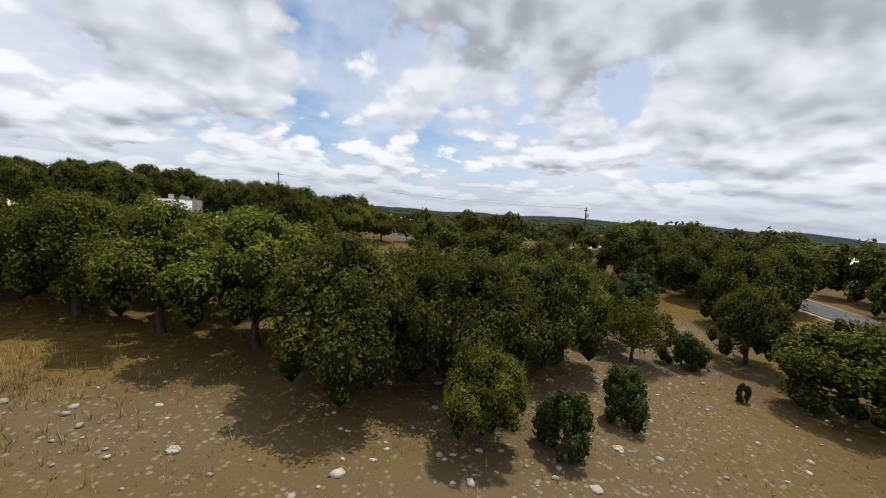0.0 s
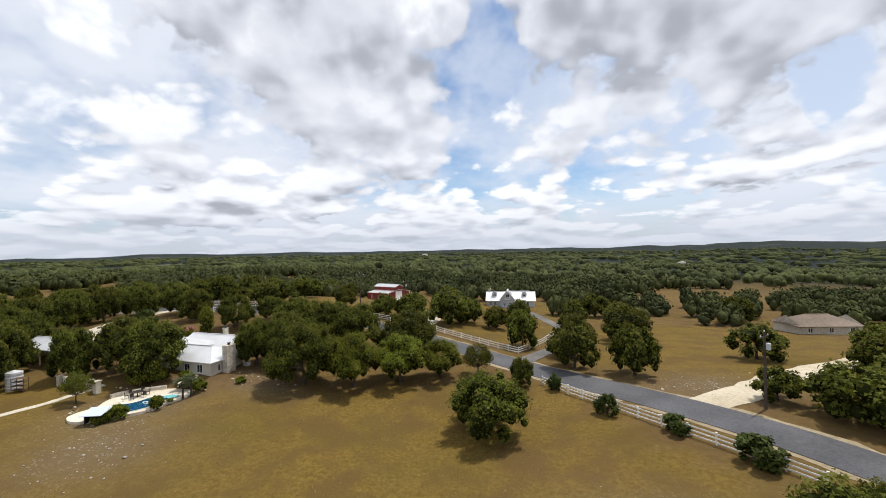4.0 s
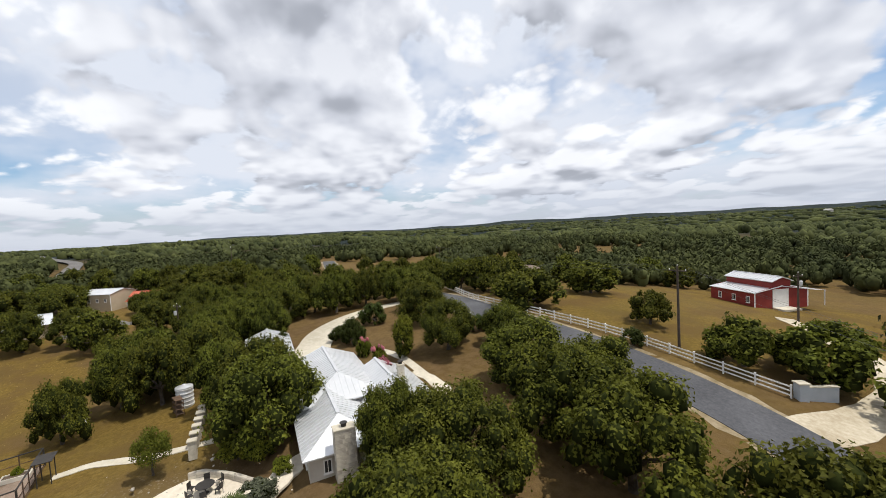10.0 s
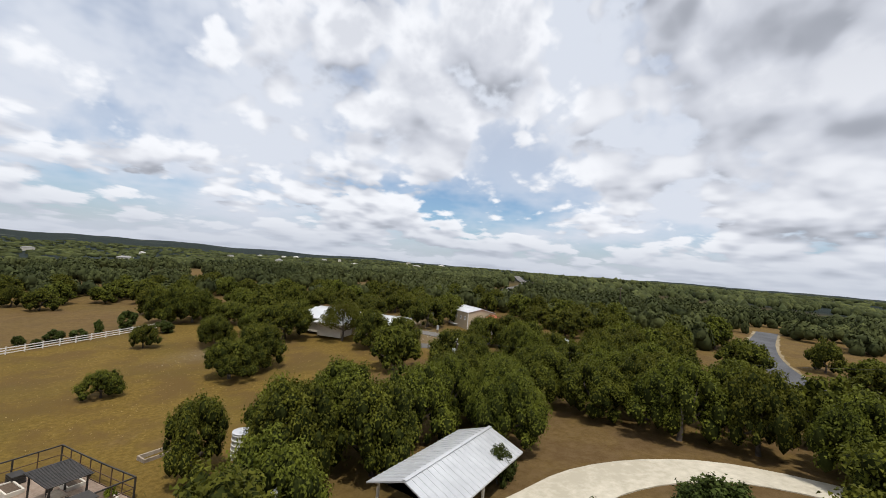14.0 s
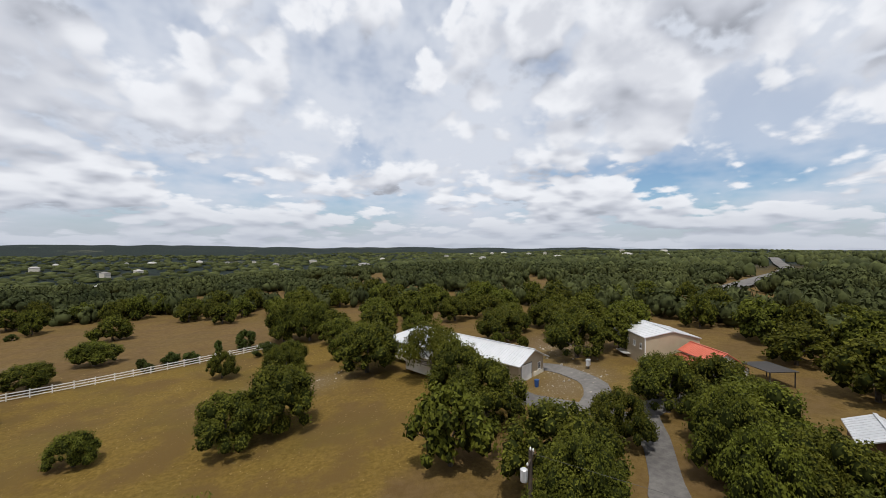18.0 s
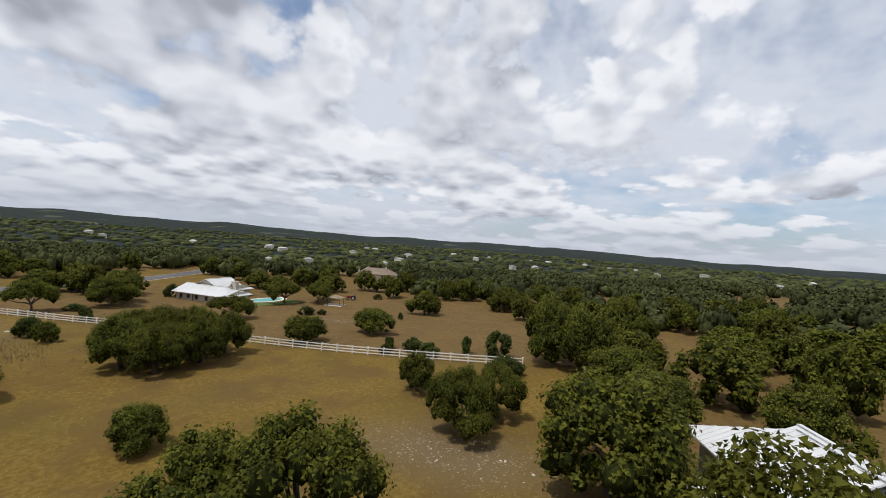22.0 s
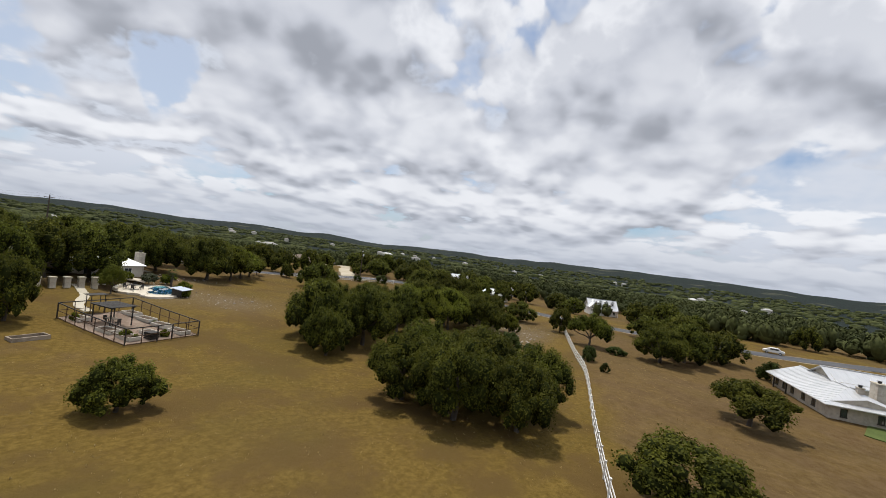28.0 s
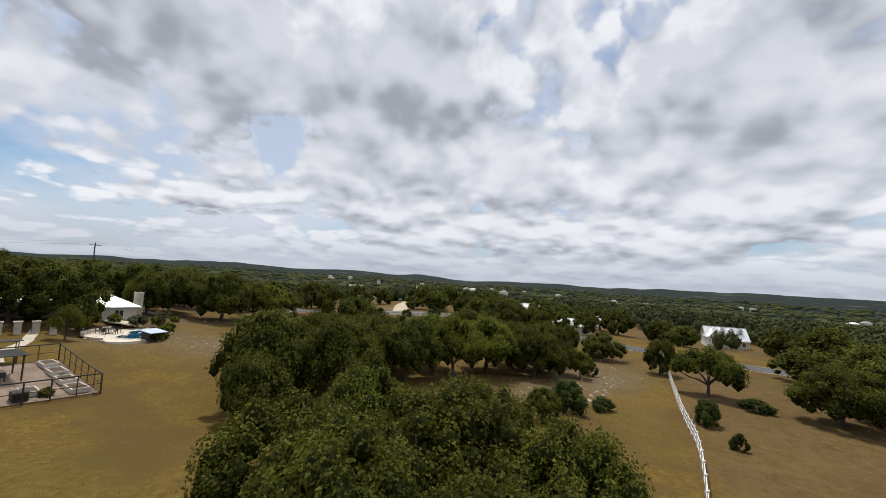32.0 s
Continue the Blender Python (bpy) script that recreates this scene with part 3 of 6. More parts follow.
def paving(name, bm, mat, label, category):
    ob = part(name, bm, mat, None)
    return tagged(ob, label, category, kind="structure")


paving("road_verge", ribbon(ROAD, 7.8, 0.03, ragged=0.4, seed=3), VERGE, "pale gravel verge along the asphalt road", "road verge")
paving("road", ribbon(ROAD, 6.2, 0.09), ASPHALT, "dark grey asphalt country road", "road")
paving("driveway", ribbon(DRIVE, (6.5, 3.6), 0.09), CONCRETE, "pale concrete driveway curving round the yard", "driveway")
paving("lane", ribbon(LANE, 3.0, 0.06, ragged=0.25, seed=5), OLD_ASPHALT, "worn grey asphalt lane between oaks", "lane")
paving("loop_driveway", ribbon(LOOP, 3.6, 0.06, ragged=0.15, seed=6), OLD_ASPHALT, "worn grey turning loop beside the long house", "driveway")
paving("loop_link", ribbon(LOOP_LINK, 3.2, 0.05, ragged=0.15, seed=16), OLD_ASPHALT, "worn grey asphalt joining lane and turning loop", "driveway")
paving("parking_lot", ribbon(LOT, 9.0, 0.06, ragged=0.2, seed=17), ASPHALT, "dark asphalt yard behind the workshop", "parking lot")
paving("gravel_driveway", ribbon(GRAVEL, (5.0, 3.4), 0.06, ragged=0.35, seed=7), CALICHE, "white caliche gravel driveway", "driveway")
paving("side_driveway", ribbon(SIDE, 3.4, 0.07, ragged=0.1, seed=8), OLD_ASPHALT, "grey side driveway off the road", "driveway")
paving("entry_driveway", ribbon(ENTRY, (4.4, 3.0), 0.06, ragged=0.2, seed=9), CALICHE, "pale gravel gate entry off the road", "driveway")
paving("far_road", ribbon(FAR_ROAD, 8, 1.4), OLD_ASPHALT, "pale straight road running to the horizon", "road")

# ---- trees ----
def sprays(centres, normals, sizes, rng):
    """Corners of many small leaf sprays."""
    k = len(centres)
    ref = rng.normal(size=(k, 3))
    s = np.cross(normals, ref)
    s /= np.linalg.norm(s, axis=1)[:, None] + 1e-9
    u = np.cross(normals, s)
    a = sizes[:, None]
    pts = np.empty((k, 3, 3))
    pts[:, 0] = centres - s * a * 0.55 - u * a * 0.3
    pts[:, 1] = centres + s * a * 0.55 - u * a * 0.3 + normals * a * rng.uniform(-0.25, 0.25, (k, 1))
    pts[:, 2] = centres + u * a * 0.6 * rng.uniform(0.7, 1.2, (k, 1))
    return pts.reshape(-1, 3)


def soup(name, verts, quads, mat):
    me = bpy.data.meshes.new(name)
    w = quads.shape[1]
    me.vertices.add(len(verts))
    me.vertices.foreach_set("co", np.asarray(verts, dtype=np.float32).ravel())
    me.loops.add(quads.size)
    me.loops.foreach_set("vertex_index", quads.astype(np.int32).ravel())
    me.polygons.add(len(quads))
    me.polygons.foreach_set("loop_start", np.arange(0, quads.size, w, dtype=np.int32))
    me.materials.append(mat)
    me.update(calc_edges=True)
    me.validate()
    return me


def ball(level):
    bm = bmesh.new()
    bmesh.ops.create_icosphere(bm, subdivisions=level, radius=1)
    v = np.array([x.co for x in bm.verts])
    f = np.array([[x.index for x in q.verts] for q in bm.faces])
    bm.free()
    return v, f


BALL = {k: ball(k) for k in (1, 2)}


def lobes_of(rng, count, spread=1.0, flat=0.62, base=0.28):
    """Lobes of a broad uneven crown of radius 1 and height 1 above its trunk."""
    out = []
    sway = rng.uniform(0, 6.28, 3)
    for i in range(count):
        a = 2.4 * i + rng.uniform(-0.5, 0.5)
        reach = 1 + 0.13 * math.sin(2 * a + sway[0]) + 0.09 * math.sin(3 * a + sway[1])
        d = math.sqrt((i + 0.5) / count) * 0.80 * spread * reach
        top = 1.0 - 0.52 * d * d + rng.uniform(-0.12, 0.04)
        r = rng.uniform(0.6, 1.35) * (0.66 / math.sqrt(count) + 0.075)
        out.append((d * math.cos(a), d * math.sin(a), top - r * 0.7, r, r * 0.8))
        for level in range(2):
            if d > 0.35 and rng.random() < 0.8:
                r2 = r * rng.uniform(0.75, 1.1)
                b = a + rng.uniform(-0.4, 0.4)
                q = d * rng.uniform(0.8, 1.0) if level else d * rng.uniform(1.0, 1.12)
                out.append((q * math.cos(b), q * math.sin(b), base + (top - base) * (rng.uniform(0.45, 0.7) if level == 0 else rng.uniform(0.08, 0.4)), r2, r2 * 0.78))
    return np.array(out)


def crown(name, seed, radius, height, leaves, size, lobes=15, mat=None, core=True, base=0.3, spread=1.0):
    rng = np.random.default_rng(seed)
    lb = lobes_of(rng, lobes, spread, base=base)
    sc = np.array([radius, radius, height])
    share = lb[:, 3] ** 2
    pick = rng.choice(len(lb), leaves, p=share / share.sum())
    n = rng.normal(size=(leaves, 3))
    n /= np.linalg.norm(n, axis=1)[:, None]
    n[:, 2] = np.where(n[:, 2] < -0.35, -n[:, 2], n[:, 2])
    shell = 0.62 + 0.55 * rng.beta(2.2, 1.6, (leaves, 1)) + 0.22 * (rng.random((leaves, 1)) > 0.93)
    # small bumps in each lobe
    bump = 1 + 0.10 * np.sin(n[:, :1] * 9 + pick[:, None]) * np.sin(n[:, 1:2] * 9 + 2 * pick[:, None])
    c = lb[pick, :3] + n * np.stack([lb[pick, 3], lb[pick, 3], lb[pick, 4]], 1) * shell * bump
    c = c * sc
    nn = n + rng.normal(scale=0.55, size=(leaves, 3)) + np.array([0, 0, 0.3])
    nn /= np.linalg.norm(nn, axis=1)[:, None]
    vs = [sprays(c, nn, size * rng.uniform(0.6, 1.3, leaves), rng)]
    fs = [np.arange(3 * leaves).reshape(-1, 3)]
    # filler balls keep the crown opaque and carry its inner shade as colour
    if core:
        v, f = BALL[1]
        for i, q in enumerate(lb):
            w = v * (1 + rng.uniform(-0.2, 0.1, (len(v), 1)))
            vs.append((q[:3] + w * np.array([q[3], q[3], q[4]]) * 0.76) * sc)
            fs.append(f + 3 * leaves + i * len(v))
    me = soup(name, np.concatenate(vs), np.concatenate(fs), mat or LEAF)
    me.materials.append(CORE_SHADE)
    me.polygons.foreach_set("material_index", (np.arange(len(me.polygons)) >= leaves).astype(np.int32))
    return me, lb * np.array([radius, radius, height, radius, height])


def trunk(seed, lb, height, girth, parent, lean=0.0, forks=5):
    """A tapered trunk, and bent limbs that fork from it and reach the lobes."""
    rnd = random.Random(seed)
    bm = bmesh.new()
    fork = height * rnd.uniform(0.2, 0.3)
    top = Vector((lean * 0.5 + rnd.uniform(-0.2, 0.2), rnd.uniform(-0.2, 0.2), fork))
    tube(bm, [(0, 0, -0.3), (0, 0, 0.15), top * 0.55 + Vector((0.1, 0, 0)), top], [girth * 1.5, girth * 1.1, girth * 0.9, girth * 0.8], 8)
    stem = part("trunk", bm, BARK, parent)
    ends = sorted(lb.tolist(), key=lambda q: rnd.random())[:forks]
    for q in ends:
        e = Vector(q[:3])
        m = top.lerp(e, 0.5) + Vector((rnd.uniform(-0.4, 0.4), rnd.uniform(-0.4, 0.4), rnd.uniform(-0.4, 0.1)))
        bm = bmesh.new()
        tube(bm, [top * 0.93, top.lerp(m, 0.5) + Vector((0, 0, 0.1)), m, e], [girth * 0.6, girth * 0.48, girth * 0.34, girth * 0.1], 6)
        part("limb", bm, BARK, stem)
    return stem


PROTO = {}


def tree_kind(key, seed, radius, height, leaves, size, girth=0.28, lobes=15, mat=None, name="live_oak", label="", category="tree", base=0.3, forks=5, spread=1.0, core=True):
    ob = new(name)
    ob.empty_display_size = 0.3
    tagged(ob, label, category)
    me, lb = crown(name + "_crown", seed, radius, height, leaves, size, lobes, mat, core, base, spread)
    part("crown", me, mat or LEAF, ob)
    trunk(seed, lb, height, girth, ob, forks=forks)
    ob.matrix_basis = pose(0, 0, -400)
    PROTO[key] = (ob, radius, height)


OAK = "dark green live oak with a broad dense crown"
for i in range(4):
    tree_kind(("close", i), 21 + i, 5.5, 8.0, 17000, 0.185, 0.32, 40, label=OAK, base=0.18)
    tree_kind(("near", i), 11 + i, 5.5, 8.0, 8600, 0.25, 0.32, 34, label=OAK, base=0.12)
for i in range(5):
    tree_kind(("mid", i), 31 + i, 5.0, 7.5, 2900, 0.45, 0.28, 22, label=OAK, base=0.12, forks=4)
tree_kind(("light", 0), 51, 5.0, 8.0, 15000, 0.19, 0.26, 26, LEAF_LIGHT, label="light yellow-green oak in full leaf")
tree_kind(("light", 1), 52, 5.0, 8.0, 5000, 0.40, 0.26, 20, LEAF_LIGHT, label="light yellow-green oak in full leaf")
tree_kind(("open", 0), 61, 5.0, 8.0, 8000, 0.27, 0.24, 20, label="thin-crowned oak with bare grey limbs showing", forks=14, core=False)
tree_kind(("umbrella", 0), 65, 5.0, 6.0, 9000, 0.24, 0.26, 26, label="live oak with bent trunks under a flat crown", base=0.5, forks=7)
tree_kind(("cedar", 0), 71, 1.6, 3.2, 4200, 0.15, 0.1, 14, LEAF_CEDAR, "cedar_bush", "dark green round cedar bush on dry grass", "bush", 0.02)
tree_kind(("cedar", 1), 72, 1.6, 3.2, 1500, 0.28, 0.1, 11, LEAF_CEDAR, "cedar_bush", "dark green round cedar bush on dry grass", "bush", 0.02)
tree_kind(("shrub", 0), 81, 1.3, 1.6, 2200, 0.14, 0.06, 11, LEAF_LIGHT, "shrub", "rounded green garden shrub", "shrub", 0.03)
tree_kind(("grey_shrub", 0), 82, 1.3, 1.6, 2200, 0.14, 0.06, 11, LEAF_GREY, "shrub", "silver-green round shrub", "shrub", 0.03)
tree_kind(("magnolia", 0), 91, 2.4, 7.0, 4200, 0.28, 0.16, 22, LEAF_LIGHT, "magnolia", "upright glossy yellow-green magnolia", "tree", 0.06, spread=0.8)
PLANTED = []
# stretches of the plan where the crowns are looked at closely
FINE = ((-38, 20, 15, 46), (-42, 78, -14, 90), (-64, 92, -40, 101), (-112, 56, -86, 78), (-106, -3, -92, 10), (-5, -13, 8, 3), (-57, -4, -36, 17))


def plant(kind, i, x, y, r, h, group="", label=""):
    if kind == "near" and any(a < x < c and b < y < d for a, b, c, d in FINE):
        kind = "close"
    proto, r0, h0 = PROTO[(kind, i)]
    rnd = random.Random(int(x * 31 + y * 17))
    z = ground(x, y) - 0.05
    m = pose(x, y, z, 0, 0, rnd.uniform(0, 360)) @ Matrix.Diagonal((r / r0 * rnd.uniform(0.95, 1.05), r / r0 * rnd.uniform(0.95, 1.05), h / h0, 1))
    ob = copy_thing(proto, m)
    tagged(ob, label, group=group)
    PLANTED.append((x, y, r))
    return ob


N_, M_ = "near", "mid"
# grove by the start
for x, y, r, h in ((-4.4, 23.0, 4.8, 8.2), (-7.5, 30, 4.6, 8.4), (2.2, 23.8, 4.4, 7.8), (-0.5, 29.5, 4.2, 7.8), (8, 28, 4.4, 7.8), (6.5, 33, 4.0, 7.2), (7.2, 46, 5.4, 7.8), (14, 45, 5.2, 7.6), (14, 34.5, 3.0, 6.0), (-24, 31, 5.0, 8.6), (-22, 38, 5.0, 8.2), (-28.5, 34.5, 4.6, 8.6), (-31, 41, 4.6, 8.2), (30.5, 39.8, 3.8, 7.6), (12, 38, 3.6, 5.6), (28.5, 57, 5.6, 8.6), (34, 50, 4.6, 8.0), (38, 56, 5.0, 8.0), (34, 62, 4.4, 7.0), (42, 48, 4.6, 7.6)):
    plant(N_, int(abs(x * 3 + y)) % 4, x, y, r, h, "oaks of the start grove")
for x, y, r, h in ((-10.5, 27.5, 5.0, 8.6), (-17, 28.8, 4.8, 8.6), (-15, 35, 4.4, 8.2)):
    plant("light", 0, x, y, r, h, "oaks of the start grove")
plant("cedar", 0, -13.2, 9.6, 1.3, 1.6, label="low green bush among pale rocks")
plant("cedar", 0, -17.4, 12.0, 1.9, 3.6)
plant("light", 0, 2.4, 18.6, 2.3, 4.3, label="small light green oak in front of the grove")
plant(N_, 1, 24, 30.5, 3.0, 6.2)
plant("cedar", 0, 6, 18.5, 1.2, 2.9)
plant("cedar", 0, 10, 21.5, 1.2, 3.0)
plant("cedar", 0, 18.5, 29.5, 1.5, 2.6)
plant("cedar", 1, 18.8, 24.4, 0.4, 1.2)
plant("cedar", 0, 23.5, 45.5, 2.9, 4.0)
plant("open", 0, 15, 30, 2.6, 4.8)
# clumps in the big pasture
for x, y, r, h in ((-43, 31, 5.0, 9.2), (-37, 28, 5.2, 9.0), (-45.5, 27, 3.2, 6.2), (-33, 32.5, 4.6, 8.4), (-39, 35.5, 4.6, 8.8)):
    plant(N_, int(abs(x)) % 4, x, y, r, h, "oak clump in the pasture")
for x, y, r, h in ((-51, 11.6, 4.2, 7.0), (-51.6, 5.6, 4.4, 7.6), (-49.5, 0.4, 3.8, 6.8), (-45, 12.6, 4.4, 7.4), (-44.5, 6.6, 5.0, 7.9), (-43, 1.0, 4.2, 7.0), (-39.5, 8, 4.2, 7.0)):
    plant(N_, int(abs(x)) % 4, x, y, r, h, "oak clump in the pasture")
plant(N_, 2, -69.6, 23.6, 2.6, 4.0, label="small round live oak alone in the pasture")
for x, y, r, h in ((-84.6, 28.4, 4.2, 6.8), (-90.4, 27, 4.9, 8.2)):
    plant(N_, int(abs(x)) % 4, x, y, r, h, "oak pair in the pasture")
plant(N_, 0, -83, -0.6, 2.6, 5.1)
for x, y, r, h in ((-92.4, 8.2, 3.6, 6.8), (-94.4, 2.8, 3.1, 6.0)):
    plant(N_, 3, x, y, r, h)
plant(N_, 1, -105.6, 12.4, 6.4, 9.2)
plant("open", 0, -112.8, 23.4, 5.4, 9.8, label="open live oak leaning over a white roof")
plant(N_, 2, -112.4, 32.5, 4.4, 8.4)
plant(N_, 3, -111.6, 41.2, 4.8, 7.9)
plant("cedar", 0, -91, -12, 2.4, 3.0)
for x, y, r, h in ((-13.2, -46.3, 5.6, 7.0), (-20.5, -52.8, 5.0, 6.6), (-16, -60, 4.8, 7.0), (-24, -20.4, 5.1, 5.3), (8.6, 2.4, 4.4, 7.0)):
    plant("umbrella", 0, x, y, r, h, "spreading oaks south of the fence")
for x, y, r, h in ((-73.5, -16.8, 1.8, 2.6), (-68.4, -17.4, 1.1, 2.0), (-81.6, -21.1, 1.1, 3.1), (-87.2, -21.4, 2.3, 4.6), (-70.3, -13.2, 1.0, 1.8), (-77, -16, 1.7, 2.4), (-52.7, -42.8, 0.6, 1.3), (-54.6, -44.4, 0.6, 1.9), (-30, -71, 1.3, 2.0), (-32.8, -34.8, 2.0, 2.3), (-35.5, -37.4, 1.2, 1.5), (-8, 0.2, 1.4, 2.8), (-14.4, -3.2, 0.7, 1.6), (4.5, -3.2, 1.8, 1.7), (14.2, -30, 2.0, 3.9), (9, 91.5, 1.2, 2.6), (16, 84, 1.4, 2.8), (23, 80, 1.5, 2.2), (29, 74.5, 2.1, 3.0)):
    plant("cedar", int(abs(x)) % 2, x, y, r, h)
for x, y, r, h in ((-53.6, -12.2, 4.3, 5.0), (-59, -26, 4.9, 5.3), (-55.4, -56.2, 4.7, 6.9), (-23, 12, 2.0, 3.4), (19, 10.9, 3.2, 6.5), (6.5, -11.2, 5.0, 7.6), (12.6, -15.6, 5.4, 8.2), (24, 23, 4.4, 5.6), (-81, -66, 4.2, 6.5), (-95.5, -23.4, 5.4, 10.2), (-101, -20.6, 5.4, 9.8), (-106, -11.9, 5.0, 6.4), (-109.5, -3.5, 4.2, 6.0), (-104.5, 1.2, 3.4, 5.0), (-121, -2, 4.0, 6.6), (-109.7, -53.3, 2.7, 5.2), (-105, -78.5, 5.6, 6.7), (-132, -64, 4.0, 6.6)):
    plant(N_ if y > -30 and x > -145 else M_, int(abs(x + y)) % 4, x, y, r, h)
for x, y, r, h in ((-80, 123, 4.6, 7.6), (-88, 121, 4.6, 8.0), (-96, 119, 4.8, 8.0), (-102, 105, 4.4, 8.0), (-106, 118, 4.6, 8.0), (-111, 104, 4.4, 8.4), (-117, 118, 4.6, 8.0)):
    plant(M_, int(abs(x + y)) % 5, x, y, r, h, "oaks along the road")
# along the road and the yard
for x, y, r, h in ((-28.5, 81, 6.0, 10.4), (-36, 87.5, 5.8, 9.2), (-40.5, 84.0, 3.8, 8.6), (-30, 99, 6.0, 9.4), (-19, 100.5, 6.2, 9.2), (-38, 99, 5.6, 9.0)):
    plant(N_, int(abs(x)) % 4, x, y, r, h, "oaks between house and road")
for x, y, r, h in ((-21, 83.5, 5.2, 8.6), (-15, 88, 5.0, 7.8), (-9.5, 92, 4.4, 6.6)):
    plant("light", 0, x, y, r, h, "oaks between house and road")
plant("open", 0, -4, 96, 2.9, 5.4)
plant(N_, 2, 4, 92.5, 2.4, 4.6)
plant(N_, 0, 2, 76.6, 5.6, 8.0, label="round live oak alone in the dry field")
for x, y, r, h in ((-52.5, 74.8, 5.6, 9.2), (-58.5, 74, 5.4, 9.2), (-64, 70, 4.0, 8.6), (-72, 62, 4.6, 9.6), (-79, 60, 4.8, 9.2), (-84.5, 55, 4.2, 8.2), (-77, 67, 4.4, 9.2), (-84, 66, 4.6, 9.0), (-90, 67, 4.6, 9.0), (-88, 75, 4.4, 8.6), (-67.8, 53.2, 3.3, 7.7), (-74.5, 57, 3.8, 8.6)):
    plant(N_, int(abs(x + y)) % 4, x, y, r, h, "oaks beside the house")
for x, y, r, h in ((-60, 98.2, 4.2, 7.6), (-46.5, 102, 6.0, 7.6), (-40, 106, 4.4, 6.8), (-56, 105.5, 4.0, 6.0), (-84, 104, 5.2, 8.0), (-74, 100, 4.6, 7.6)):
    plant(N_, int(abs(x + y)) % 4, x, y, r, h, "yard oaks")
plant("magnolia", 0, -62, 92.4, 2.0, 6.0)
plant("cedar", 0, -77, 86.5, 2.0, 2.8)
plant("cedar", 0, -82, 93.5, 2.5, 4.2, label="round green cedar elm in the drive's yard")
plant("cedar", 0, -73.5, 87.5, 1.8, 4.6, label="narrow green tree beside the drive")
plant("cedar", 0, -81.5, 77.5, 1.5, 3.4)
plant("cedar", 0, -63, 105, 1.7, 2.6)
plant("cedar", 0, -46.5, 119, 1.6, 2.6)
for x, y, r, h in ((-104, 80, 4.8, 8.0), (-102, 90, 4.8, 9.6), (-102, 97, 4.4, 9.4), (-97, 104, 4.2, 8.0), (-95, 71, 5.6, 8.4), (-93, 66, 5.0, 9.0), (-108, 86, 4.6, 9.0), (-110, 95, 4.6, 9.0), (-99, 69, 4.4, 8.0), (-106, 72, 5.0, 8.6)):
    plant(N_, int(abs(x + y)) % 4, x, y, r, h, "oaks behind the drive")
for x, y, r, h in ((-51, 128, 3.6, 5.4), (-67, 117, 6.0, 7.4), (-71, 136, 5.6, 6.8), (-93, 180, 6.5, 8.0), (-37, 126, 4.4, 6.2), (-31.5, 130, 5.4, 7.0), (-21.2, 130.5, 5.8, 9.4), (-18, 138, 5.0, 7.8), (-9, 136, 4.2, 6.2), (-4, 145, 3.9, 7.8), (11.6, 103.2, 4.8, 8.2), (22.5, 133, 6.0, 9.2), (43, 116, 4.6, 6.8), (43, 87, 5.2, 6.8), (50, 92, 4.6, 6.6), (37, 92, 3.0, 4.6), (55, 46, 2.8, 6.2), (58, 175, 6, 8)):
    plant(M_, int(abs(x + y)) % 5, x, y, r, h)
for x, y, r, h in ((-138.4, 28.6, 5.8, 8.6), (-133.5, 54.5, 4.6, 7.6), (-127, 61, 5.2, 8.2), (-128, 66, 3.0, 5.0), (-136, 69, 2.0, 3.4), (-160, 22, 4.8, 7.2), (-141, 5, 5.0, 7.2), (-135.4, 10, 5.8, 7.4), (-131, 15, 1.6, 3.6), (-135, 18, 1.2, 2.6), (-139, -17, 5.0, 7.4), (-106.4, 60.5, 4.0, 8.2), (-122, 68, 4.6, 7.8), (-118, 74, 4.8, 8.0)):
    plant(N_ if x > -145 else M_, int(abs(x + y)) % 4, x, y, r, h)

for x, y, r, h in ((-131.3, 50.2, 4.6, 7.0), (-120.3, 52.3, 3.1, 6.2), (-123.4, 61.4, 3.6, 8.3), (-118.2, 66.0, 3.4, 8.4), (-110.4, 54.6, 5.2, 7.6), (-127.7, 60, 5.2, 7.4), (-120.4, 68.5, 2.6, 6.2), (-135.5, 46.4, 3.6, 5.4), (-131.9, 73.9, 4.3, 8.2), (-121, 77, 4.4, 8.0), (-130, 77, 4.6, 8.0), (-155.5, 61, 5.2, 8.0), (-152, 76, 4.6, 8.0), (-138.5, 79, 4.8, 8.2), (-151, 85, 5.0, 8.0), (-113, 80, 4.4, 8.0), (-145, 82, 4.6, 8.0), (-160, 70, 5.0, 8.2), (-166, 61, 5.0, 8.2), (-174, 55, 5.2, 8.2), (-181, 63, 5.0, 8.0), (-131, 59.5, 3.6, 7.0), (-148, 29.5, 4.8, 7.6), (-126, 84, 4.6, 8.0), (-134, 87, 4.6, 8.0), (-118, 88, 4.6, 8.0)):
    plant(N_ if x > -140 else M_, int(abs(x + y)) % 4, x, y, r, h, "oaks along the lane")


def keep_clear(x, y, margin=0.0):
    if near_line(x, y, ROAD, 7.5) or near_line(x, y, DRIVE, 6) or near_line(x, y, LANE, 4.5) or near_line(x, y, GRAVEL, 5) or near_line(x, y, SIDE, 4.5) or near_line(x, y, ENTRY, 5) or near_line(x, y, FAR_ROAD, 9):
        return False
    if clear_at(x, y):
        return False
    return all((x - a) ** 2 + (y - b) ** 2 > (r + 4) ** 2 for a, b, r in HOUSES)


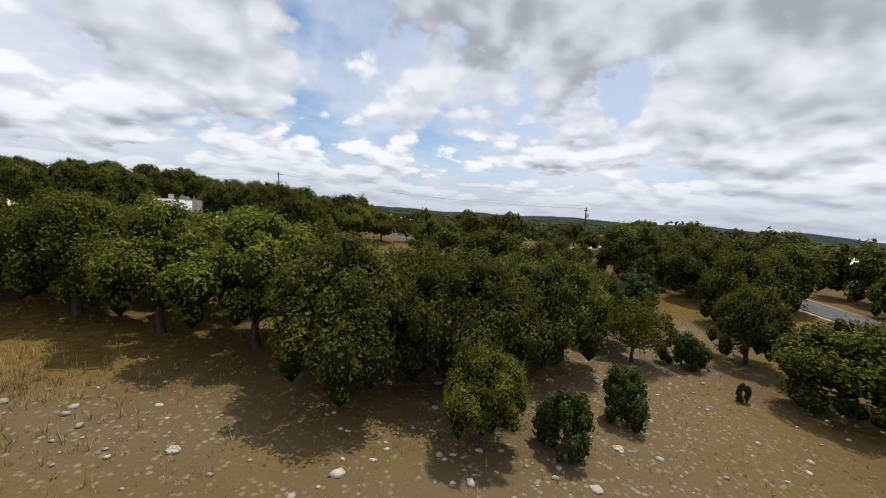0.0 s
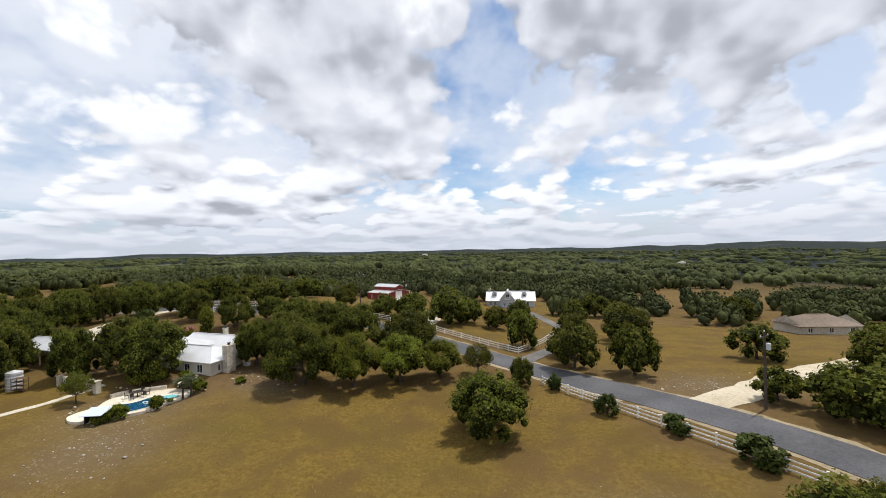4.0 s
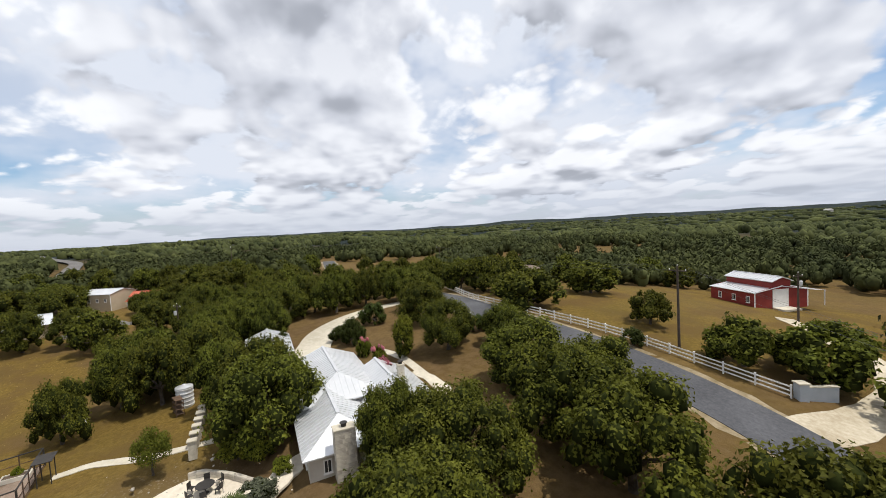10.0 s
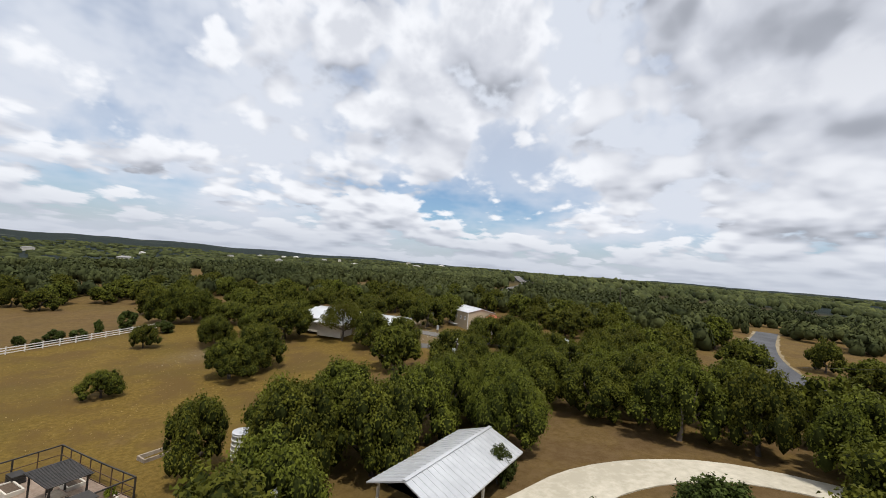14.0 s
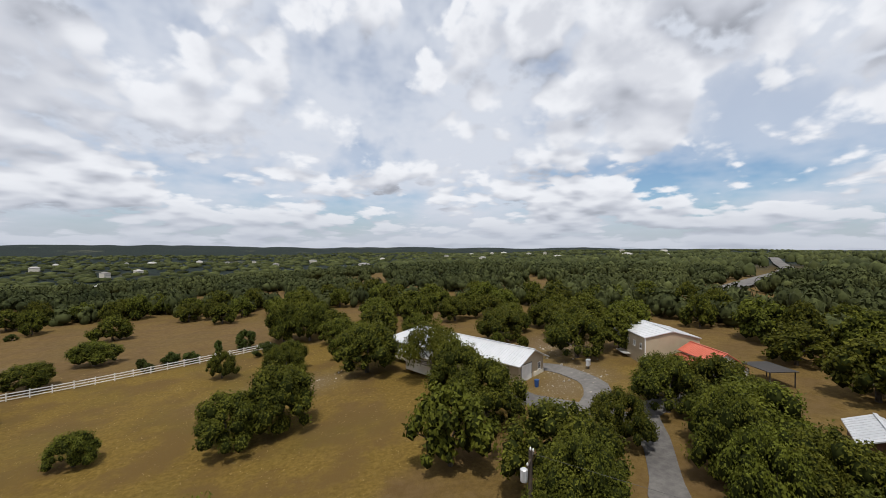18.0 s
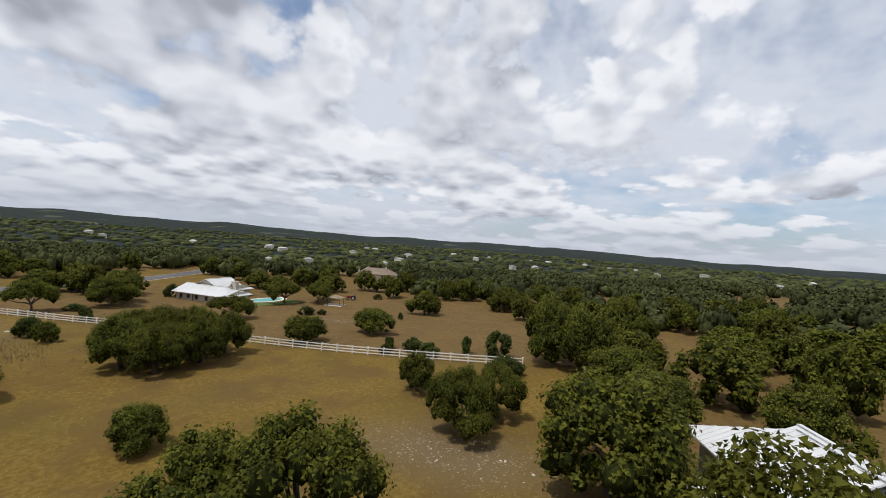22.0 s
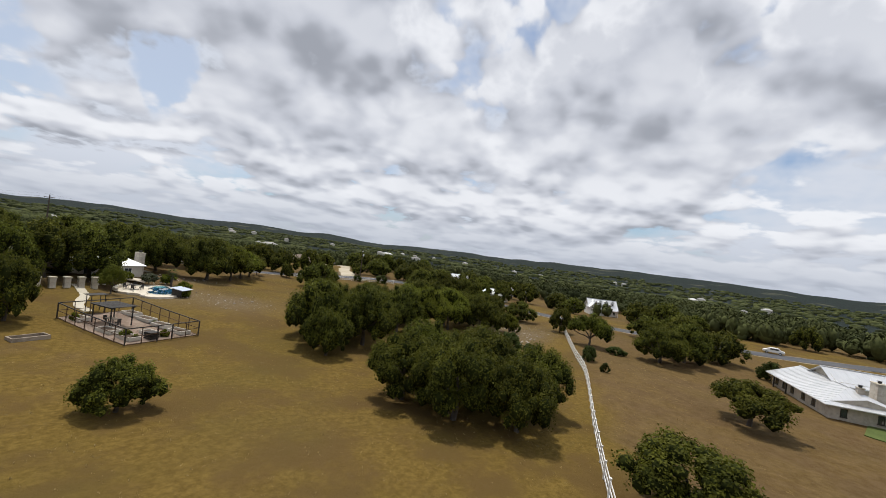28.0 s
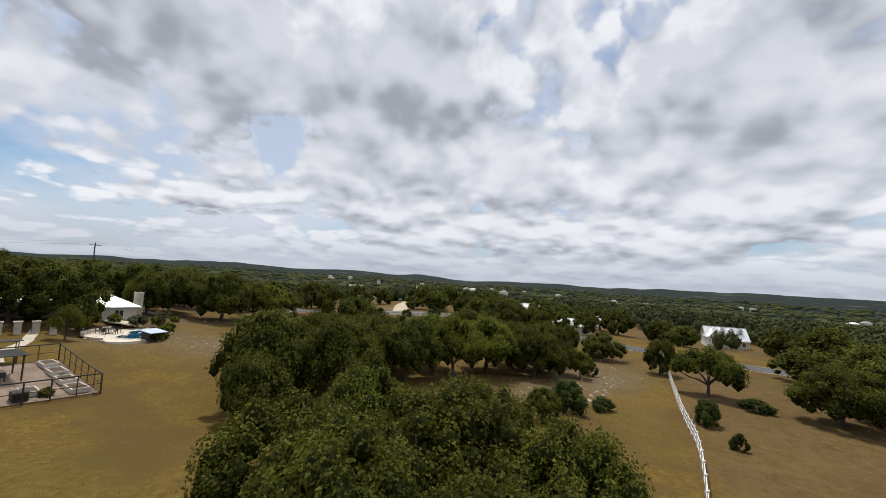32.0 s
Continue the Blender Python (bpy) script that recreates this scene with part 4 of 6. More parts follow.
HOUSES = ((-45, 84, 10), (-73, 77, 8), (-60, 171, 10), (-15, 195, 14), (5, -38, 14), (112, 12, 12), (-122, 20, 14), (-149, 36, 8), (-147, 46, 7), (-139, 66, 5), (71, 160, 10), (-5, -105, 14), (84, 75, 10), (101, 54, 10))


def woods():
    rnd = random.Random(5)
    count = 0
    for _ in range(60000):
        if count >= 150:
            break
        x, y = rnd.uniform(-190, 90), rnd.uniform(-120, 200)
        if not keep_clear(x, y) or any((x - a) ** 2 + (y - b) ** 2 < (0.72 * (r + 4.5)) ** 2 for a, b, r in PLANTED):
            continue
        if math.hypot(x + 45, y - 40) > 150:
            continue
        plant(M_, rnd.randrange(5), x, y, rnd.uniform(3.6, 5.6), rnd.uniform(6, 8.8), "woods round the fields")
        count += 1

    # farther off: one mesh of many crowns
    protos = {}
    for level, leaves, size, lobes, lo in ((0, 200, 0.95, 6, 140), (1, 0, 0, 3, 300), (2, 0, 0, 1, 800)):
        kinds = []
        for s in range(6):
            rng = np.random.default_rng(200 + s + 10 * level)
            lb = lobes_of(rng, lobes)
            v, f = BALL[1]
            vs, fs, k = [], [], 0
            for q in lb:
                if level == 2:
                    q = np.array([0, 0, 0.55, 0.85, 0.45])
                w = v * (1 + rng.uniform(-0.22, 0.12, (len(v), 1)))
                grow = 0.95 if level == 0 else 1.3
                vs.append(q[:3] + w * np.array([q[3], q[3], q[4]]) * grow)
                fs.append(f + k)
                k += len(v)
                if level == 2:
                    break
            vs, fs = np.concatenate(vs), np.concatenate(fs)
            if level:
                # keep the upper side only
                keep = vs[fs].mean(1)[:, 2] > 0.3
                fs = fs[keep]
            else:
                keep = np.ones(len(fs), bool)
            if leaves:
                share = lb[:, 3] ** 2
                pick = rng.choice(len(lb), leaves, p=share / share.sum())
                n = rng.normal(size=(leaves, 3))
                n /= np.linalg.norm(n, axis=1)[:, None]
                n[:, 2] = np.abs(n[:, 2])
                c = lb[pick, :3] + n * lb[pick, 3:4] * 1.05
                t1 = np.cross(n, rng.normal(size=(leaves, 3)))
                t1 /= np.linalg.norm(t1, axis=1)[:, None]
                t2 = np.cross(n, t1)
                a = (size / 10) * rng.uniform(0.7, 1.3, (leaves, 1))
                tri = np.stack([c - t1 * a, c + t1 * a + n * a * 0.3, c + t2 * a * 1.4], 1)
                fs = np.concatenate([fs, np.arange(leaves * 3).reshape(-1, 3) + len(vs)])
                vs = np.concatenate([vs, tri.reshape(-1, 3)])
            kinds.append((vs, fs))
        protos[level] = kinds
    rng = np.random.default_rng(77)
    plan = ((0, 130, 310, 1900, 85), (1, 290, 850, 6500, 120), (2, 800, 2300, 11000, 600))
    for level, r0, r1, most, _ in plan:
        vs, fs, k, made = [], [], 0, 0
        tries = 0
        while made < most and tries < most * 4:
            tries += 1
            r = math.sqrt(rng.uniform(r0 * r0, r1 * r1))
            a = rng.uniform(0, 2 * math.pi)
            x, y = -45 + r * math.cos(a), 40 + r * math.sin(a)
            if noise.noise((x / 120, y / 120, 3.0)) > 0.30 or noise.noise((x / 45, y / 45, 8.0)) > 0.38:
                continue
            if (r < 330 and not keep_clear(x, y)) or near_line(x, y, FAR_ROAD, 11):
                continue
            v, f = protos[level][int(rng.integers(6))]
            s = rng.uniform(3.6, 6.0) if level < 2 else rng.uniform(7, 13)
            h = rng.uniform(6.0, 9.0) if level < 2 else rng.uniform(7, 10)
            ca, sa = math.cos(a * 7), math.sin(a * 7)
            w = np.stack([(v[:, 0] * ca - v[:, 1] * sa) * s + x, (v[:, 0] * sa + v[:, 1] * ca) * s + y, v[:, 2] * h + ground(x, y) - 0.6], 1)
            vs.append(w)
            fs.append(f + k)
            k += len(v)
            made += 1
        me = soup("far_woods", np.concatenate(vs), np.concatenate(fs), FAR_LEAF_HAZED)
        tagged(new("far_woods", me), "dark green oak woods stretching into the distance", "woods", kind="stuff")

# ---- buildings ----
def metal_roof(parent, length, width, z, rise, over=0.4, hips=(False, False), mat=None, rib=0.6, at=(0, 0), turn=0.0, thick=0.12, name="roof"):
    """A gabled or hipped roof, ridge along x, with raised seams running down both slopes."""
    mat = mat or WHITE_ROOF
    a, b = length / 2 + over, width / 2 + over
    top = rise * (b / (width / 2))
    z0 = z - rise * over / (width / 2)
    h0, h1 = (b if hips[0] else 0), (b if hips[1] else 0)
    bm = bmesh.new()

    def solid(points):
        lo = [bm.verts.new((p[0], p[1], p[2] - thick)) for p in points]
        hi = [bm.verts.new(p) for p in points]
        bm.faces.new(hi)
        bm.faces.new(lo[::-1])
        k = len(points)
        for i in range(k):
            bm.faces.new((lo[i], lo[(i + 1) % k], hi[(i + 1) % k], hi[i]))

    r0, r1 = (-a + h0, 0, z0 + top), (a - h1, 0, z0 + top)
    solid([(-a, -b, z0), (a, -b, z0), r1, r0])
    solid([(a, b, z0), (-a, b, z0), r0, r1])
    if h0:
        solid([(-a, b, z0), (-a, -b, z0), r0])
    if h1:
        solid([(a, -b, z0), (a, b, z0), r1])
    m = pose(at[0], at[1], 0, 0, 0, turn)
    bm.transform(m)
    roof = part(name, bm, mat, parent)
    if rib:
        rb = bmesh.new()
        for side in (-1, 1):
            k = int(2 * a / rib)
            for i in range(1, k):
                x = -a + i * 2 * a / k
                run = b
                if h0:
                    run = min(run, x + a)
                if h1:
                    run = min(run, a - x)
                if run > 0.3:
                    beam(rb, (x, side * b, z0 + 0.02), (x, side * (b - run), z0 + top * run / b + 0.02), 0.05, 0.05)
        for end, h in ((-1, h0), (1, h1)):
            if h:
                k = int(2 * b / rib)
                for i in range(1, k):
                    y = -b + i * 2 * b / k
                    run = b - abs(y)
                    if run > 0.3:
                        beam(rb, (end * a, y, z0 + 0.02), (end * (a - run), y, z0 + top * run / b + 0.02), 0.05, 0.05)
        rb.transform(m)
        tagged(part("roof_seams", rb, mat, roof), kind="stuff")
    cap = bmesh.new()
    beam(cap, Vector(r0) + Vector((0, 0, 0.04)), Vector(r1) + Vector((0, 0, 0.04)), 0.32, 0.06)
    cap.transform(m)
    part("ridge_cap", cap, mat, roof)
    return roof


def walls(parent, length, width, z0, z1, rise, mat, at=(0, 0), turn=0.0, gables=(True, True), name="wall"):
    """A closed shell whose ends rise into gables."""
    bm = bmesh.new()
    a, b = length / 2, width / 2
    ring = [(-a, -b), (a, -b), (a, b), (-a, b)]
    lo = [bm.verts.new((x, y, z0)) for x, y in ring]
    hi = [bm.verts.new((x, y, z1)) for x, y in ring]
    tops = [bm.verts.new((-a, 0, z1 + rise)) if gables[0] else None, bm.verts.new((a, 0, z1 + rise)) if gables[1] else None]
    bm.faces.new((lo[0], lo[1], hi[1], hi[0]))
    bm.faces.new((lo[2], lo[3], hi[3], hi[2]))
    bm.faces.new((lo[1], lo[2], hi[2], tops[1], hi[1]) if tops[1] else (lo[1], lo[2], hi[2], hi[1]))
    bm.faces.new((lo[3], lo[0], hi[0], tops[0], hi[3]) if tops[0] else (lo[3], lo[0], hi[0], hi[3]))
    bm.faces.new(lo[::-1])
    bm.transform(pose(at[0], at[1], 0, 0, 0, turn))
    return part(name, bm, mat, parent)


def window(parent, x, y, z, face, w=1.0, h=1.3, frame_mat=None, panes=2, name="window", pane_mat=None):
    """A framed window on a wall; face: the way it looks, degrees from +x."""
    frame_mat = frame_mat or WHITE_PAINT
    m = pose(x, y, z, 0, 0, face)
    bm = bmesh.new()
    t = 0.09
    box(bm, -0.02, -w / 2, -h / 2, 0.06, -w / 2 + t, h / 2)
    box(bm, -0.02, w / 2 - t, -h / 2, 0.06, w / 2, h / 2)
    box(bm, -0.02, -w / 2 + t, h / 2 - t, 0.06, w / 2 - t, h / 2)
    box(bm, -0.02, -w / 2 + t, -h / 2, 0.06, w / 2 - t, -h / 2 + t)
    for i in range(1, panes):
        yy = -w / 2 + w * i / panes
        box(bm, 0.012, yy - 0.025, -h / 2 + t, 0.05, yy + 0.025, h / 2 - t)
    bm.transform(m)
    ob = part(name, bm, frame_mat, parent)
    g = bmesh.new()
    box(g, 0.006, -w / 2 + t, -h / 2 + t, 0.02, w / 2 - t, h / 2 - t)
    g.transform(m)
    part("pane", g, pane_mat or GLASS, ob)
    s = bmesh.new()
    box(s, 0.0, -w / 2 - 0.06, -h / 2 - 0.07, 0.12, w / 2 + 0.06, -h / 2)
    s.transform(m)
    part("sill", s, frame_mat, ob)
    return ob


def door(parent, x, y, z, face, w=1.0, h=2.05, mat=None, rails=0, name="door", frame_mat=None):
    m = pose(x, y, z, 0, 0, face)
    bm = bmesh.new()
    box(bm, 0.0, -w / 2, 0.02, 0.05, w / 2, h)
    for i in range(1, rails):
        zz = h * i / rails
        box(bm, 0.05, -w / 2, zz - 0.02, 0.062, w / 2, zz + 0.02)
    bm.transform(m)
    ob = part(name, bm, mat or WHITE_PAINT, parent)
    f = bmesh.new()
    box(f, 0.0, -w / 2 - 0.1, 0, 0.07, -w / 2, h + 0.1)
    box(f, 0.0, w / 2, 0, 0.07, w / 2 + 0.1, h + 0.1)
    box(f, 0.0, -w / 2, h, 0.07, w / 2, h + 0.1)
    f.transform(m)
    part("frame", f, frame_mat or WHITE_PAINT, ob)
    k = bmesh.new()
    box(k, 0.05, w / 2 - 0.14, 0.98, 0.10, w / 2 - 0.09, 1.08)
    k.transform(m)
    part("handle", k, DARK_METAL, ob)
    return ob


def chimney(parent, x, y, z0, z1, wx, wy, name="chimney", rows=True):
    bm = block(x - wx / 2, y - wy / 2, z0, x + wx / 2, y + wy / 2, z1)
    ob = part(name, bm, LIMESTONE, parent, "cut limestone block chimney")
    rnd = random.Random(int(x * 7))
    if rows:
        shapes = {}
        z = z0
        course = 0.36
        count = 0
        while z < z1 - 0.05:
            h = min(course, z1 - z)
            for face in range(4):
                w = wy if face % 2 == 0 else wx
                e = -w / 2
                while e < w / 2 - 0.05:
                    ln = min(rnd.choice((0.4, 0.6, 0.8)), w / 2 - e)
                    key = (round(ln, 2), round(h, 2))
                    if key not in shapes:
                        me = bpy.data.meshes.new("stone")
                        b2 = block(-0.03, -ln / 2 + 0.012, -h / 2 + 0.012, 0.035, ln / 2 - 0.012, h / 2 - 0.012)
                        b2.to_mesh(me)
                        b2.free()
                        me.materials.append(LIMESTONE)
                        shapes[key] = me
                    d = (wx if face % 2 == 0 else wy) / 2
                    c, s = ((1, 0), (0, 1), (-1, 0), (0, -1))[face]
                    px, py = x + c * d - s * (e + ln / 2), y + s * d + c * (e + ln / 2)
                    o = new("stone", shapes[key])
                    o.parent = ob
                    o.matrix_basis = pose(px, py, z + h / 2, 0, 0, 90 * face)
                    count += 1
                    e += ln
            z += course
    cap = block(x - wx / 2 - 0.08, y - wy / 2 - 0.08, z1, x + wx / 2 + 0.08, y + wy / 2 + 0.08, z1 + 0.14, 0.02)
    part("chimney_cap", cap, CONCRETE, ob)
    pot = lathe([(0.22, z1 + 0.14), (0.22, z1 + 0.4), (0.32, z1 + 0.42), (0.32, z1 + 0.48)], 10)
    bmesh.ops.translate(pot, verts=pot.verts[:], vec=(x, y, 0))
    part("chimney_pot", pot, DARK_METAL, ob)
    return ob


def post(parent, x, y, z0, z1, w=0.16, mat=None, name="post"):
    return part(name, block(x - w / 2, y - w / 2, z0, x + w / 2, y + w / 2, z1, 0.01), mat or WHITE_PAINT, parent)


# the pool house: two hipped wings that look over the pool, a garage wing behind
def main_house():
    h = thing("house", -44, 80, 0, 0, "single-storey cream house with white standing-seam metal roofs", "house")
    h.matrix_basis = pose(-43.2, 79.8, 0.05)

    def at(x, y):
        return (x + 44, y - 80)

    # chimney wing
    walls(h, 15, 6.2, 1.0, 4.75, 1.6, CREAM, at(-51.8, 80.6), gables=(False, False))
    metal_roof(h, 15, 6.2, 4.75, 1.5, 0.55, (False, True), at=at(-51.8, 80.6))
    chimney(h, *at(-43.55, 80.4), 1.2, 6.6, 1.0, 1.7)
    window(h, 0.0 - 0.29 + 0.0, -1.0, 3.3, 0, 0.7, 1.2)
    for x in (-2.6, -5.4, -8.6):
        window(h, x, -2.5, 3.3, -90, 1.3, 1.4)
    # porch wing
    walls(h, 12, 6.4, 1.4, 4.95, 1.6, CREAM, at(-53.2, 87.6), gables=(False, False))
    metal_roof(h, 14.4, 6.8, 4.95, 1.6, 0.55, (False, True), at=at(-52.6, 87.6))
    for y in (84.4, 87.6, 90.8):
        post(h, *at(-45.6, y), 1.6, 4.9, 0.32, CREAM, "porch_post")
    door(h, *at(-47.2, 87.6), 2.0, 0, 1.8, 2.1, GLASS)
    window(h, *at(-47.2, 85.4), 3.4, 0, 1.2, 1.4)
    window(h, *at(-47.2, 89.8), 3.4, 0, 1.2, 1.4)
    for x in (-50, -53.5, -57):
        window(h, *at(x, 90.8), 3.4, 90, 1.2, 1.4)
    # link and garage wing
    walls(h, 14.6, 7.4, 2.2, 5.6, 1.4, CREAM, at(-60.2, 82.2), gables=(True, False))
    metal_roof(h, 15.0, 7.6, 5.6, 1.5, 0.5, (False, True), at=at(-60.0, 82.2))
    door(h, *at(-67.5, 82.2), 3.2, 180, 4.6, 2.3, WHITE_PAINT, 4, "garage_door")
    for x in (-63.5, -59.5):
        window(h, *at(x, 85.9), 4.5, 90, 1.2, 1.2)
    chimney(h, *at(-53.4, 88.8), 5.4, 7.4, 0.7, 0.7, "roof_flue", rows=False)
    return h


main_house()


def carport():
    c = thing("carport", -77.6, 75.2, 3.0, 0, "open carport with a grey metal gable roof on posts", "carport")
    metal_roof(c, 12.4, 6.2, 3.0, 1.15, 0.35, mat=GALV_ROOF)
    for x in (-5.8, 0, 5.8):
        for y in (-2.9, 2.9):
            post(c, x, y, -0.6, 2.9, 0.18, CREAM)
    for y in (-2.9, 2.9):
        part("eave_beam", block(-6.1, y - 0.1, 2.7, 6.1, y + 0.1, 2.95), CREAM, c)
    bm = bmesh.new()
    for v in ((5.95, -2.9, 2.95), (5.95, 2.9, 2.95), (5.95, 0, 4.0)):
        bm.verts.new(v)
    bm.faces.new(bm.verts[:])
    bmesh.ops.solidify(bm, geom=bm.faces[:], thickness=0.08)
    part("gable_panel", bm, CREAM, c)
    part("back_wall", block(-6.0, -2.95, -0.6, -5.85, 2.95, 2.9), CREAM, c)


carport()


def front_walk():
    line = [(-70.7, 87.9), (-66.7, 90.5), (-62.8, 91.8), (-60.1, 92.2), (-53, 92.7), (-46.8, 92.7)]
    paving("front_walk", ribbon(line, 1.1, 0.07, step=1.0), CONCRETE, "pale concrete walk curving along the house front", "path")


front_walk()
for x, y in ((-67, 87.8), (-62.3, 88.6)):
    myrtle = plant("shrub", 0, x, y, 1.25, 2.9, "flowering shrubs by the house", "crape myrtle with pink blossom beside the front walk")
    rnd_m = random.Random(int(x * 7))
    for _ in range(9):
        a, d = rnd_m.uniform(0, 6.28), rnd_m.uniform(0.2, 0.95)
        bm = bmesh.new()
        bmesh.ops.create_icosphere(bm, subdivisions=1, radius=0.2)
        for v in bm.verts:
            v.co *= rnd_m.uniform(0.7, 1.25)
        bmesh.ops.translate(bm, verts=bm.verts[:], vec=(d * math.cos(a), d * math.sin(a), 1.5 - 0.3 * d * d))
        part("blossom", bm, PINK, myrtle, "pink blossom cluster")


def shade_canopy(x, y):
    c = thing("shade_canopy", x, y, None, 15, "tan shade canopy on thin posts over a slab", "canopy")
    part("slab", block(-2.6, -2.2, -0.3, 2.6, 2.2, 0.1, 0.02), CONCRETE, c)
    for px in (-1.9, 1.9):
        for py in (-1.5, 1.5):
            part("canopy_post", block(px - 0.05, py - 0.05, 0.1, px + 0.05, py + 0.05, 2.3), DARK_METAL, c)
    bm = bmesh.new()
    base = [bm.verts.new((px, py, 2.3)) for px, py in ((-2.2, -1.8), (2.2, -1.8), (2.2, 1.8), (-2.2, 1.8))]
    tip = bm.verts.new((0, 0, 3.2))
    for i in range(4):
        bm.faces.new((base[i], base[(i + 1) % 4], tip))
    bmesh.ops.solidify(bm, geom=bm.faces[:], thickness=0.05)
    part("canopy_roof", bm, TAN_METAL, c)


shade_canopy(-26.7, -53.3)


def meter_box(x, y):
    m = thing("meter_box", x, y, None, 30, "grey steel utility box on a post in the weeds", "utility box")
    part("post", block(-0.06, -0.06, -0.3, 0.06, 0.06, 1.0), POLE_WOOD, m)
    part("box", block(-0.45, -0.25, 0.5, 0.45, 0.25, 1.4, 0.03), GALV_ROOF, m)
    part("lid", block(-0.5, -0.3, 1.4, 0.5, 0.3, 1.46, 0.01), GALV_ROOF, m)


meter_box(-135.3, 34.1)


def barn():
    turn = math.degrees(math.atan2(0.3, -0.95))
    b = thing("barn", -58.8, 171.0, ground(-58, 167) - 0.1, turn, "dark red metal barn with a white raised-centre roof", "barn")
    # local x runs back along the windowed side, local y across the front
    L, W = 11.0, 12.0
    walls(b, L, W, -0.4, 3.3, 1.2, BARN_RED)
    metal_roof(b, L, W, 3.3, 1.0, 0.25, rib=0.9)
    walls(b, L, 4.2, 3.9, 5.4, 0.7, BARN_RED, name="clerestory_wall")
    metal_roof(b, L, 4.2, 5.4, 0.75, 0.35, rib=0.9, name="upper_roof")
    for x in (-3.4, 0.2, 3.6):
        window(b, -x - 0.4, 6.0, 1.75, 90, 0.9, 1.3)
        window(b, x, -6.0, 1.75, -90, 0.9, 1.3)
    door(b, -5.5, 0.2, -0.05, 180, 3.4, 3.6, WHITE_PAINT, 5, "roller_door")
    bm = bmesh.new()
    for s in (-1, 1):
        box(bm, -5.56, s * 6.0 - 0.12, -0.3, -5.5, s * 6.0 + 0.12, 3.3)
    part("corner_trim", bm, WHITE_PAINT, b)
    bm = bmesh.new()
    lo = [bm.verts.new(p) for p in ((-5.6, -6.1, 3.15), (5.4, -6.1, 3.15), (5.4, -10.4, 2.6), (-5.6, -10.4, 2.6))]
    bm.faces.new(lo)
    bmesh.ops.solidify(bm, geom=bm.faces[:], thickness=0.1)
    lean = part("lean_to_roof", bm, WHITE_ROOF, b)
    for x in (-5.3, 0, 5.1):
        post(b, x, -10.2, -0.5, 2.5, 0.15, WHITE_PAINT, "lean_to_post")
    part("ramp", block(-8.2, -1.7, -0.35, -5.6, 2.1, 0.04, 0.03), CONCRETE, b, "pale concrete apron")


barn()


def dormer(parent, x, y, z, face, w=1.8, h=1.7, depth=2.4, wall_mat=None):
    m = pose(x, y, z, 0, 0, face)
    d = part("dormer", block(-depth, -w / 2, 0, 0, w / 2, h), wall_mat or GREY_SIDING, parent)
    d.data.transform(m)
    bm = bmesh.new()
    for s in (-1, 1):
        v = [bm.verts.new(p) for p in ((0.25, s * (w / 2 + 0.2), h - 0.12), (-depth, s * (w / 2 + 0.2), h - 0.12), (-depth, 0, h + 0.75), (0.25, 0, h + 0.75))]
        bm.faces.new(v)
    g = [bm.verts.new(p) for p in ((0, -w / 2, h), (0, w / 2, h), (0, 0, h + 0.7))]
    bm.faces.new(g)
    bmesh.ops.solidify(bm, geom=bm.faces[:], thickness=0.07)
    bm.transform(m)
    part("dormer_roof", bm, WHITE_ROOF, d)
    window(d, *(m @ Vector((0.01, 0, h * 0.5))), face, w * 0.6, h * 0.7)
    return d


def farmhouse():
    f = thing("farmhouse", -15, 195, ground(-15, 195) - 0.6, -172, "grey two-storey farmhouse with white metal roofs and dormers", "house")
    walls(f, 19, 8, -0.3, 3.4, 2.8, GREY_SIDING)
    metal_roof(f, 19, 8, 3.4, 3.0, 0.5, rib=0.7)
    walls(f, 8.5, 5.4, 0, 4.4, 3.0, GREY_SIDING, (1.0, 3.4), 90)
    metal_roof(f, 8.5, 5.4, 4.4, 3.0, 0.45, at=(1.0, 3.4), turn=90, rib=0.7)
    metal_roof(f, 9, 6, 3.6, 2.4, 0.4, at=(-3, -6), rib=0.7)
    walls(f, 9, 6, -0.3, 3.6, 2.2, GREY_SIDING, (-3, -6))
    window(f, 1.0, 7.66, 5.2, 90, 1.5, 1.8)
    part("balcony", block(0.0, 7.6, 4.0, 2.0, 8.4, 4.12), WHITE_PAINT, f)
    bm = bmesh.new()
    for x in np.linspace(0.05, 1.95, 9):
        box(bm, x - 0.03, 8.32, 4.12, x + 0.03, 8.38, 4.9)
    box(bm, 0, 8.3, 4.9, 2.0, 8.4, 4.97)
    part("balustrade", bm, WHITE_PAINT, f)
    for x in (-0.3, 2.2):
        window(f, x, 7.66, 1.9, 90, 0.9, 1.5)
    for x in (-7, -4, 6, 8):
        window(f, x, 4.01, 1.9, 90, 1.0, 1.6)
    dormer(f, -5.6, 2.4, 4.3, 90)
    dormer(f, 6.4, 2.4, 4.3, 90)
    chimney(f, 8.6, -0.5, 3.0, 7.4, 0.9, 0.9, rows=False)


farmhouse()


